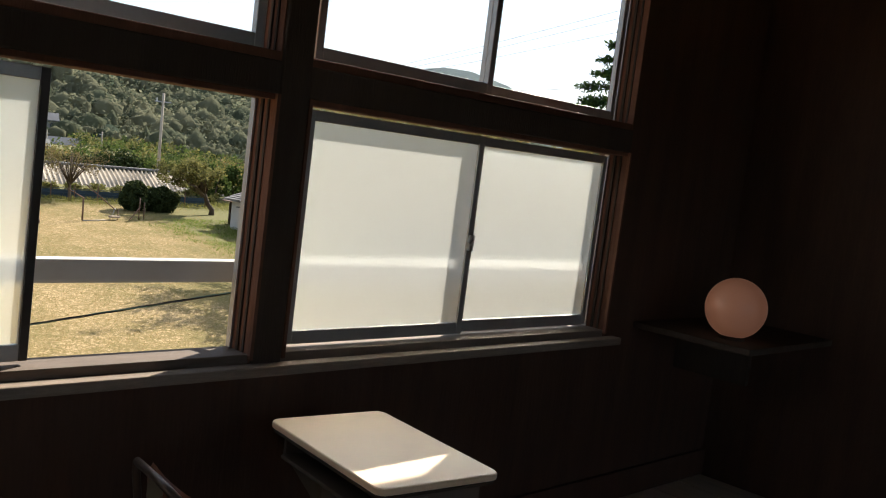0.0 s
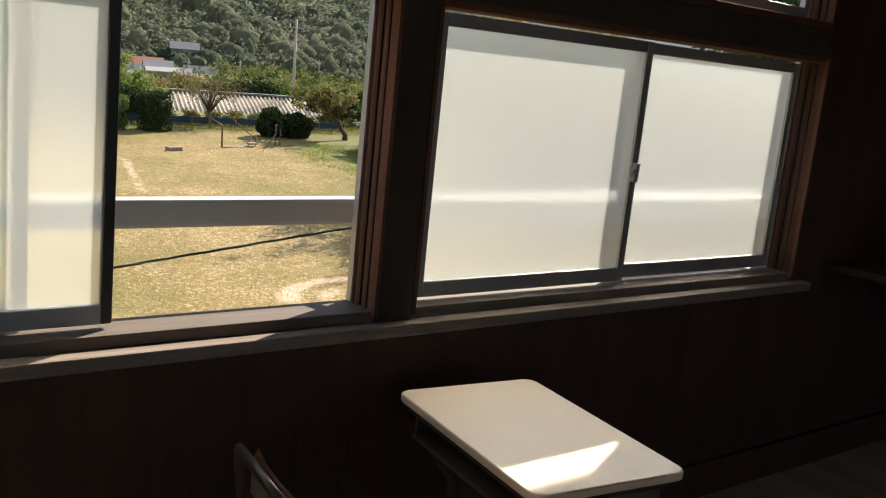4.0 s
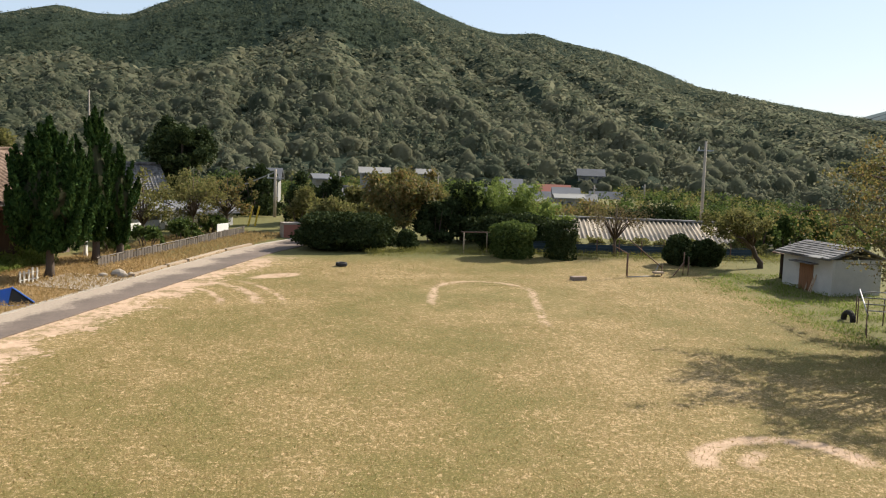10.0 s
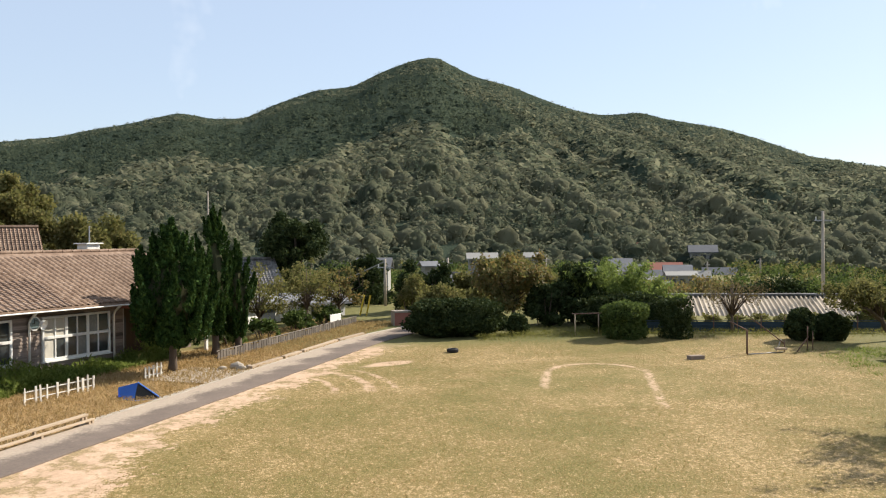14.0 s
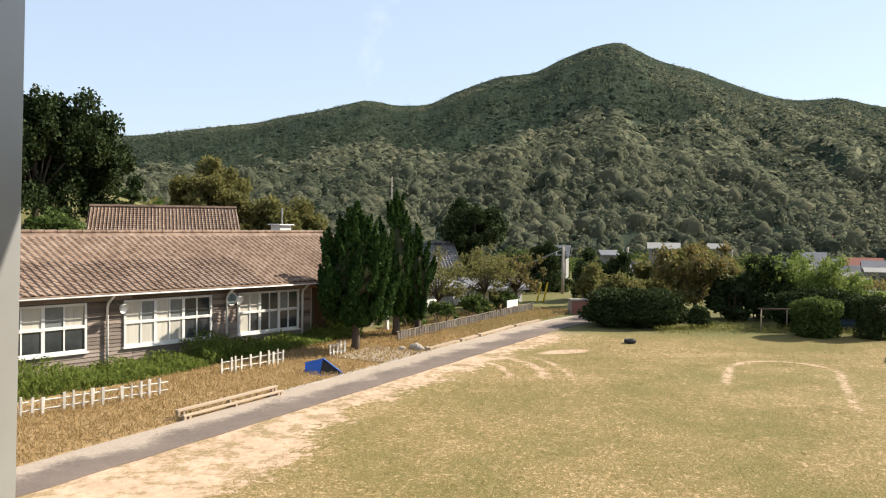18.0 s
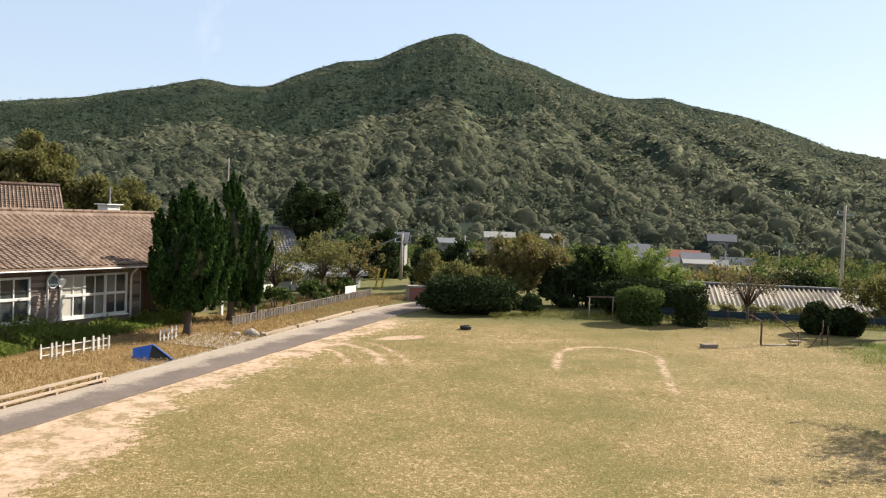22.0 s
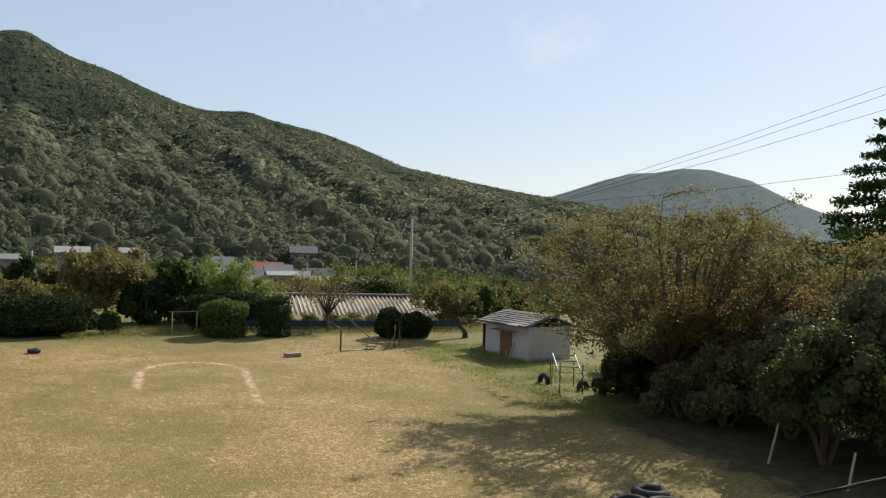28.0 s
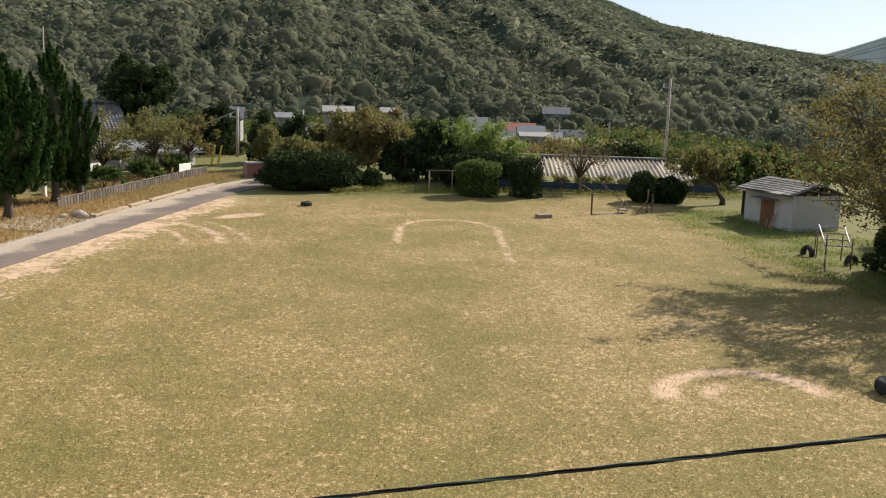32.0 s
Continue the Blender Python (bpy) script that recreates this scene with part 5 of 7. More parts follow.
fence = thing("wire_fence", 12.9, 41.6, ground_z(13, 41.6), -12, "thin fence posts with faded blue netting at the yard edge", "fence")
for k in range(11):
    part("post", bar([(k * 1.05, 0, -0.05), (k * 1.05, 0, 0.75)], 0.03, 6), M["rust"], fence)
M["net"] = plain("faded blue netting", (0.05, 0.075, 0.095), 0.9, 0, 0.3, 3.0)
for z in (0.15, 0.35, 0.55):
    part("wire", bar([(0, 0, z), (10.5, 0, z)], 0.012, 4), M["net"], fence)
part("netting", boxed(0, 10.5, 0.02, 0.03, 0.05, 0.5), M["net"], fence)
bx = thing("wooden_box", 12.4, 33.9, ground_z(12.4, 33.9), 12, "low grey wooden box lying on the grass", "box")
part("box", boxed(-0.3, 0.3, -0.15, 0.15, -0.02, 0.14, 0.01), M["board"], bx)


def tyre_mesh(r, w):
    """A tyre with a rounded carcass, a hollow, and tread blocks."""
    prof = [(r * 0.58, w * 0.32), (r * 0.66, w * 0.46), (r * 0.82, w * 0.5), (r * 0.94, w * 0.44), (r, w * 0.3), (r, -w * 0.3), (r * 0.94, -w * 0.44), (r * 0.82, -w * 0.5), (r * 0.66, -w * 0.46), (r * 0.58, -w * 0.32), (r * 0.62, 0), (r * 0.58, w * 0.32)]
    bm = lathe(prof, 40)
    return bm


def tyre(x, y, z, rx, ry, rz, label, group="tyres", r=0.38, w=0.25):
    t = thing("tyre", x, y, z, 0, label, "tyre", group)
    t.matrix_world = pose(x, y, z, rx, ry, rz)
    part("carcass", tyre_mesh(r, w), M["rubber"], t, smooth=True)
    tb = bmesh.new()
    for k in range(40):
        a = 2 * math.pi * k / 40
        bmesh.ops.create_cube(tb, size=1, matrix=Matrix.Rotation(a, 4, "Z") @ Matrix.Translation((r + 0.004, 0, w * (0.14 if k % 2 else -0.14))) @ Matrix.Diagonal((0.02, 0.04, w * 0.26, 1)))
    part("tread", tb, M["rubber"], t)
    return t


for x, y, d in ((11.78, 13.86, 0.0), (12.36, 13.42, 0.0), (12.66, 14.22, 0.0)):
    tyre(x, y, ground_z(x, y) + 0.13, 1.5, 1, rnd.uniform(0, 90), "old black tyre lying flat on the grass")
tyre(3.58, 37.28, ground_z(3.58, 37.28) + 0.08, 2, 1, 0, "small old tyre lying in the grass", r=0.22, w=0.16)
blk = thing("timber_block", 13.24, 14.72, ground_z(13.24, 14.72), 25, "short pale timber block on the grass", "block")
part("block", boxed(-0.17, 0.17, -0.08, 0.08, -0.01, 0.12, 0.012), M["pale_wood"], blk)
for k, (x, y) in enumerate(((19.1, 24.5), (19.5, 23.9), (18.6, 26.0))):
    tyre(x, y, ground_z(x, y) + (0.05 if k != 1 else 0.0), 90, 0, 20 + 35 * k, "half-buried tyre standing in the grass", "half-buried tyres", 0.29, 0.18)
play = thing("climbing_bars", 17.9, 24.2, ground_z(18.2, 24.8), 63, "rusted climbing bars with two sloping steel rails", "play frame")
for p in (((0, 0, -0.05), (0, 0, 1.0)), ((0, -0.75, -0.05), (0, -0.75, 0.95)), ((1.5, 0, -0.05), (1.5, 0, 0.85)), ((1.5, -0.75, -0.05), (1.5, -0.75, 0.85)), ((2.4, -0.1, -0.05), (2.4, -0.1, 0.8)), ((-0.7, 0.1, -0.05), (-0.5, 0.1, 0.45))):
    part("post", bar(p, 0.019, 8), M["rust"], play, smooth=True)
for y in (0, -0.75):
    part("rail", bar([(-0.1, y, 0.55), (1.5, y, 1.12)], 0.022, 8), M["steel"], play, smooth=True)
for k in range(4):
    part("rung", bar([(0.2 + k * 0.4, 0, 0.65 + k * 0.142), (0.2 + k * 0.4, -0.75, 0.65 + k * 0.142)], 0.02, 6), M["steel"], play)
for ax, ay, bx_, by_, h in ((17.35, 15.25, 17.75, 15.3, 0.95), (17.2, 12.95, 17.5, 13.0, 0.8)):
    st = thing("leaning_stake", ax, ay, ground_z(ax, ay), 0, "pale stake leaning under the trees", "stake", "leaning stakes")
    part("stake", bar([(0, 0, -0.05), (bx_ - ax, by_ - ay, h)], 0.03, 6), M["pale_wood"], st)


# ---- trees and shrubs ----
def cypress(x, y, h, radius, tufts_n, per, foot, seed):
    """An upright cypress: flame-shaped tufts that sweep up and out from the trunk, with gaps between their tips."""
    r = np.random.default_rng(seed)
    t = thing("cypress", x, y, ground_z(x, y) - 0.05, 0, "dark green upright cypress with ragged flame-shaped tufts beside the lane", "tree", "cypresses")
    part("trunk", bar([(0, 0, -0.1), (0.04, 0, 0.4), (0, 0.03, h * 0.45), (0, 0, h * 0.9)], [0.21, 0.15, 0.08, 0.02], 9), M["bark"], t, smooth=True)
    pts, outs, cores = [], [], bmesh.new()
    for k in range(tufts_n):
        u = 0.20 + 0.80 * ((k + r.random()) / tufts_n)
        a = k * 2.39996 + r.uniform(-0.4, 0.4)
        env = radius * float(np.interp(u, [0.0, 0.2, 0.42, 0.62, 0.8, 0.92, 1.0], [0.25, 0.62, 0.92, 0.98, 0.70, 0.36, 0.06]))
        q = env * (0.62 + 0.40 * r.random()) if k % 4 else env * r.uniform(0.1, 0.6)
        out = np.array([math.cos(a), math.sin(a), 0.0])
        tip = out * q + np.array([0, 0, foot + (h - foot) * u * r.uniform(0.94, 1.02)])
        length = min(h * r.uniform(0.17, 0.27), (tip[2] - foot) * 0.95)
        b0 = tip - length * (out * 0.30 * min(1.0, q / radius + 0.3) + np.array([0, 0, 0.95]))
        fat = radius * r.uniform(0.12, 0.19) * (1.1 - 0.3 * u)
        m = int(per * fat / (radius * 0.16))
        v = r.random(m) ** 0.9
        prof = np.minimum(1, 0.3 + v / 0.3) * np.clip(1.0 - v, 0, 1) ** 0.75 * fat
        b = r.uniform(0, 2 * math.pi, m)
        rr = prof * r.uniform(0.62, 1.12, m) * (1 + 0.3 * np.sin(b * 3 + v * 9 + k))
        pts.append(b0 + (tip - b0) * v[:, None] + np.stack([np.cos(b) * rr, np.sin(b) * rr, np.zeros(m)], 1))
        outs.append(np.stack([np.cos(b) * 0.55, np.sin(b) * 0.55, np.full(m, 1.2)], 1))
    # added dark core blocks light and gives the shade between the tufts
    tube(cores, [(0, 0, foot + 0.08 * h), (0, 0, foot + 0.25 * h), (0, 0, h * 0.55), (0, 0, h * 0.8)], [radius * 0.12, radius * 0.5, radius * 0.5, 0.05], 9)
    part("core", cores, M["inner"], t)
    v, f = leaf_arrays(np.concatenate(pts), 0.07, long=2.7, out=np.concatenate(outs))
    arrays("crown", v, f, M["leaf_cypress"], t)


cypress(-6.95, 34.5, 5.6, 1.8, 150, 300, 0.9, 1)
cypress(-5.9, 38.0, 6.2, 1.1, 60, 300, 0.8, 2)
cypress(-5.1, 38.8, 4.7, 0.95, 44, 280, 0.6, 3)


def shrub(name, x, y, rx, ry, h, count, leaf, material, label, lumps=9, boxy=0.0, group=""):
    """A clipped or rounded shrub: stems, a dark core and a skin of leaves."""
    z = ground_z(x, y)
    t = thing(name, x, y, z - 0.03, 0, label, "shrub", group)
    for k in range(4):
        a = rng.uniform(0, 6.28)
        part("stem", bar([(0.1 * math.cos(a), 0.1 * math.sin(a), -0.05), (rx * 0.4 * math.cos(a), ry * 0.4 * math.sin(a), h * 0.6)], [0.04, 0.015], 5), M["bark"], t)
    d = rng.normal(size=(count, 3))
    d /= np.linalg.norm(d, axis=1)[:, None]
    e = 1.0 / np.max(np.abs(d) / np.array([1, 1, 1]), axis=1)
    stretch = 1 + boxy * (np.minimum(e, 1.35) - 1)
    ph = rng.uniform(0, 6.28, 6)
    wob = 1 + 0.10 * np.sin(d[:, 0] * lumps + ph[0]) * np.sin(d[:, 1] * lumps + ph[1]) + 0.08 * np.sin(d[:, 2] * lumps * 0.9 + ph[2])
    rr = rng.uniform(0.78, 1.04, count) * wob * stretch
    p = d * rr[:, None] * np.array([rx, ry, h * 0.56]) + np.array([0, 0, h * 0.5])
    p[:, 2] = np.maximum(p[:, 2], 0.02)
    v, f = leaf_arrays(p, leaf, out=d * 0.6)
    arrays("foliage", v, f, material, t)
    # added dark core in place of the shaded inside of the shrub
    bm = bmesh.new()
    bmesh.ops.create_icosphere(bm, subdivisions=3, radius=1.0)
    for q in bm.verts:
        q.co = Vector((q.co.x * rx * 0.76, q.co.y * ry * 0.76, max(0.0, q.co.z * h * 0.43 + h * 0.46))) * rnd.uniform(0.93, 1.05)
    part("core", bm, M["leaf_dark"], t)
    return t


shrub("hedge", 4.35, 42.4, 2.2, 1.3, 1.55, 15000, 0.09, M["leaf_dark"], "broad dark evergreen hedge mound at the end of the yard", 7, 0.3)
shrub("shrub", 7.15, 42.2, 0.5, 0.5, 0.9, 2500, 0.08, M["leaf_dark"], "small dark round shrub beside the hedge", 5)
shrub("shrub", 11.55, 40.0, 0.98, 0.9, 1.6, 7000, 0.08, M["leaf_green"], "rounded clipped green shrub", 6, 0.2)
shrub("shrub", 13.75, 39.7, 0.62, 0.62, 1.62, 5000, 0.07, M["leaf_dark"], "dark clipped column shaped shrub", 6, 0.9)
shrub("shrub", 18.6, 37.9, 0.68, 0.65, 1.25, 4500, 0.08, M["leaf_dark"], "dark round shrub before the corrugated roof", 6)
shrub("shrub", 19.8, 37.7, 0.82, 0.65, 1.15, 5000, 0.08, M["leaf_dark"], "dark rounded shrub before the corrugated roof", 6)
shrub("vine_hedge", 12.3, 42.3, 2.2, 0.7, 1.75, 5000, 0.1, M["leaf_dark"], "low vine-covered hedge behind the clipped shrubs", 9)
def grove(name, label, spots, leaf, material, category="tree", culms=6):
    """A thicket: thin leaning stems and irregular leaf clumps at several heights, foliage down to the ground."""
    x0, y0 = spots[0][0], spots[0][1]
    g0 = ground_z(x0, y0)
    t = thing(name, x0, y0, g0 - 0.05, 0, label, category)
    cs, rs, amount = [], [], 0
    for x, y, h, r, dens in spots:
        g = ground_z(x, y) - g0
        m = int(14 + 10 * r)
        for k in range(m):
            w = rng.random() ** 0.8
            spread = r * (1.0 - 0.55 * w ** 2) * math.sqrt(rng.random())
            a = rng.uniform(0, 6.283)
            cs.append((x - x0 + spread * math.cos(a), y - y0 + spread * math.sin(a), g + 0.15 + w * h * rng.uniform(0.75, 1.0)))
            rs.append(r * rng.uniform(0.14, 0.42))
        amount += int(dens * r * h)
        for k in range(culms):
            a = rng.uniform(0, 6.283)
            q = Vector((x - x0 + 0.3 * r * math.cos(a), y - y0 + 0.3 * r * math.sin(a), g - 0.05))
            tip = q + Vector((0.45 * r * math.cos(a), 0.45 * r * math.sin(a), h * rng.uniform(0.7, 0.95)))
            part("stem", bar([q, q.lerp(tip, 0.55) - Vector((0.1 * math.cos(a), 0.1 * math.sin(a), 0)), tip], [0.035, 0.025, 0.008], 5), M["bark"], t)
    p, d = clump_points(cs, rs, amount, 0.05)
    v, f = leaf_arrays(p, leaf, out=d * 0.7)
    arrays("foliage", v, f, M[material], t)
    return t


def bamboo(spots, label):
    """Arching culms with drooping sprays of narrow leaves."""
    x0, y0 = spots[0][0], spots[0][1]
    t = thing("bamboo_grove", x0, y0, ground_z(x0, y0) - 0.05, 0, label, "bamboo")
    pts, outs = [], []
    for x, y, h, r, n in spots:
        for k in range(n):
            a, q = rng.uniform(0, 6.283), math.sqrt(rng.random())
            base = np.array([x - x0 + 0.35 * r * q * math.cos(a), y - y0 + 0.35 * r * q * math.sin(a), 0.0])
            out = np.array([math.cos(a), math.sin(a), 0.0])
            hh = h * rng.uniform(0.6, 1.0)
            curve = [base + out * r * 0.9 * q * u ** 2.2 + np.array([0, 0, hh * (u - 0.10 * u ** 4)]) for u in np.linspace(0, 1, 7)]
            if k % 3 == 0:
                part("culm", bar([Vector(c) for c in curve], [0.03, 0.028, 0.025, 0.02, 0.015, 0.01, 0.004], 5), M["leaf_bamboo"], t)
            m = 330
            u = rng.uniform(0.15, 1.0, m)
            idx = np.clip((u * 6).astype(int), 0, 5)
            cv = np.array(curve)
            p = cv[idx] + (cv[idx + 1] - cv[idx]) * (u * 6 - idx)[:, None]
            sp = rng.normal(size=(m, 3)) * np.array([0.22, 0.22, 0.12]) * (1.15 - 0.6 * u)[:, None]
            pts.append(p + sp)
            outs.append(sp * 2 + out * 0.3 + np.array([0, 0, -0.55]))
    v, f = leaf_arrays(np.concatenate(pts), 0.055, long=3.6, out=np.concatenate(outs) * 1.2)
    arrays("foliage", v, f, M["leaf_bamboo"], t)


bamboo(((12.7, 45.0, 3.6, 1.5, 34), (13.9, 45.1, 2.7, 1.3, 24), (11.4, 46.0, 3.7, 1.2, 22), (14.9, 45.2, 1.7, 1.0, 14)), "feathery light green bamboo rising behind the hedge")
grove("weed_strip", "low green weeds along the netting fence", tuple((13.2 + 1.1 * k, 43.2 - 0.24 * k, 0.55, 0.7, 2600) for k in range(11)), 0.07, "leaf_olive", "weeds", culms=0)
grove("evergreen_thicket", "dark evergreen thicket hung with vines", ((10.6, 45.6, 2.9, 1.5, 3000), (9.2, 45.3, 1.9, 1.3, 3000), (11.9, 45.3, 1.7, 1.2, 3000)), 0.12, "leaf_dark")
grow_tree("autumn_tree", 7.7, 46.2, 3.95, 2.15, 2.3, 10500, 0.10, M["leaf_autumn"], "spreading tree with thinning olive and rust leaves", 0.11, 44, 0.85, limbs=24, shell=0.2, fine=0.85)
grow_tree("bare_tree", 16.7, 40.6, 2.7, 2.2, 1.7, 1700, 0.05, M["leaf_dry"], "nearly bare spreading tree with dry leaves", 0.075, 34, 0.4, limbs=34, fine=0.8)
grow_tree("green_tree", 22.1, 37.0, 2.9, 1.85, 1.95, 6000, 0.075, M["leaf_olive"], "leaning olive green tree beside the shed", 0.12, 46, 0.62, lean=(-1.2, 0), limbs=26, shell=0.15, fine=0.7)
grove("thicket", "green leafy thicket behind the shed", ((24.6, 41.5, 2.0, 1.1, 2200), (26.8, 42.5, 1.8, 1.3, 2200), (29.0, 44.0, 1.9, 1.3, 2000)), 0.12, "leaf_green")
grove("thicket", "olive scrub behind the hedge mound", ((4.2, 47.5, 1.7, 1.5, 2000), (5.8, 48.5, 1.6, 1.3, 2000), (2.9, 49.8, 2.2, 1.1, 2200)), 0.10, "leaf_olive")
grove("thicket", "tall green shrubs beside the lane's far end", ((3.2, 53.0, 2.7, 1.2, 2400), (4.6, 54.0, 2.4, 1.2, 2200), (0.6, 59.0, 3.0, 1.4, 2200), (-1.2, 56.0, 2.3, 1.1, 2200), (1.0, 62.0, 2.8, 1.6, 2000)), 0.12, "leaf_dark")
for x, y, h, r, mat, lab in ((-2.6, 46.8, 3.5, 2.0, "leaf_olive", "thin olive tree behind the board fence"), (-4.7, 44.4, 3.2, 1.8, "leaf_olive", "thin olive tree behind the board fence"), (-1.0, 48.8, 3.3, 1.6, "leaf_autumn", "thin olive and rust tree behind the board fence"), (-7.6, 47.5, 3.2, 1.6, "leaf_green", "green tree between the houses")):
    grow_tree("tree", x, y, h, r, h * 0.58, int(1500 * r), 0.085, M[mat], lab, 0.08, 40, 0.75, limbs=26, shell=0.2, fine=0.8)
grove("thicket", "undergrowth behind the board fence", ((-4.4, 42.8, 0.8, 0.8, 2600), (-3.0, 45.3, 0.9, 0.9, 2400), (-5.6, 41.0, 0.8, 0.7, 2400), (-1.6, 47.6, 0.8, 0.8, 2400)), 0.09, "leaf_green", "shrub")
grow_tree("pine_tree", -3.9, 62.0, 6.6, 2.5, 3.9, 15000, 0.14, M["leaf_dark"], "dark flat-topped pine behind the board fence", 0.2, 44, 0.95)
# thickets between the yard and the village, and behind the corrugated roof
for x, y, h, r, mat, lab in ((9.0, 55.0, 2.6, 2.2, "leaf_olive", "olive thicket beyond the yard"), (13.5, 58.0, 0.9, 2.4, "leaf_green", "low green thicket beyond the yard"), (18.0, 56.5, 0.9, 2.2, "leaf_autumn", "rusty autumn thicket beyond the corrugated roof"), (22.5, 60.0, 1.2, 2.4, "leaf_autumn", "rusty autumn thicket beyond the corrugated roof"), (27.0, 58.0, 1.3, 2.2, "leaf_dark", "dark rounded thicket beyond the corrugated roof"),
                             (31.0, 59.0, 1.2, 2.8, "leaf_green", "green rounded thicket beyond the corrugated roof"), (34.0, 52.5, 1.4, 2.2, "leaf_olive", "green thicket beyond the shed"), (37.5, 50.0, 1.3, 2.0, "leaf_green", "green thicket beyond the shed"), (-21.0, 43.0, 3.6, 1.3, "leaf_green", "olive trees behind the schoolhouse"), (-20.5, 50.0, 2.6, 1.6, "leaf_green", "green trees behind the schoolhouse")):
    grove("thicket", lab, ((x, y, h, r, 1700), (x + r * 1.1, y + 1.0, h * 0.8, r * 0.8, 1700), (x - r * 1.1, y + 0.6, h * 0.7, r * 0.75, 1700)), 0.13, mat, culms=4)
# tall woods on the left behind the schoolhouse
for x, y, h, r, mat in ((-29.5, 53.0, 11.6, 4.2, "leaf_dark"), (-28.0, 57.5, 8.8, 3.2, "leaf_dark"), (-31.0, 47.0, 11.5, 4.6, "leaf_dark"), (-25.5, 46.0, 5.0, 2.4, "leaf_green"), (-22.0, 62.0, 6.5, 3.0, "leaf_olive"), (-27.0, 43.0, 6.8, 3.0, "leaf_green"), (-17.0, 62.0, 5.6, 3.0, "leaf_olive")):
    grow_tree("woodland_tree", x, y, h, r, h * 0.52, int(6800 * r), 0.17, M[mat], "tall broadleaf tree of the wooded slope behind the schoolhouse", 0.25, 60, 0.95, shell=0.3)
# valley thickets, joined
for mat, leafs, cnt, lab in (("leaf_green", 0.31, 900, "mixed green thickets on the valley floor"), ("leaf_olive", 0.29, 700, "dry olive thickets on the valley floor"), ("leaf_dark", 0.29, 400, "dark thickets on the valley floor")):
    px, py, pr, pa = slope_points(cnt, -30, 46, 52, 205)
    okk = ~((pa < 3) & (pa > -26) & (pr < 72)) & ~((pa > 14.5) & (pa < 23) & (pr > 108) & (pr < 165)) & ~((pa > 13) & (pa < 34) & (pr < 62))
    px, py, pr = px[okk], py[okk], pr[okk]
    sz = rng.uniform(0.7, 1.9, len(px)) * (0.6 + pr / 260) * np.where((np.degrees(np.arctan2(px, py)) > 14) & (np.degrees(np.arctan2(px, py)) < 23), 0.55, 1.0)
    cs = np.stack([px, py, terrain(px, py) + sz * 0.3], 1)
    sub_c, sub_r = [], []
    for k in range(5):
        sub_c.append(cs + rng.normal(size=cs.shape) * sz[:, None] * np.array([0.5, 0.5, 0.28]))
        sub_r.append(sz * rng.uniform(0.3, 0.6, len(sz)))
    p, d = clump_points(np.concatenate(sub_c), np.concatenate(sub_r), cnt * 62, 0.4, 0.85)
    v, f = leaf_arrays(p, leafs, out=d * 0.7)
    tagged(arrays("valley_thicket", v, f, M[mat]), lab, "thicket", kind="stuff")

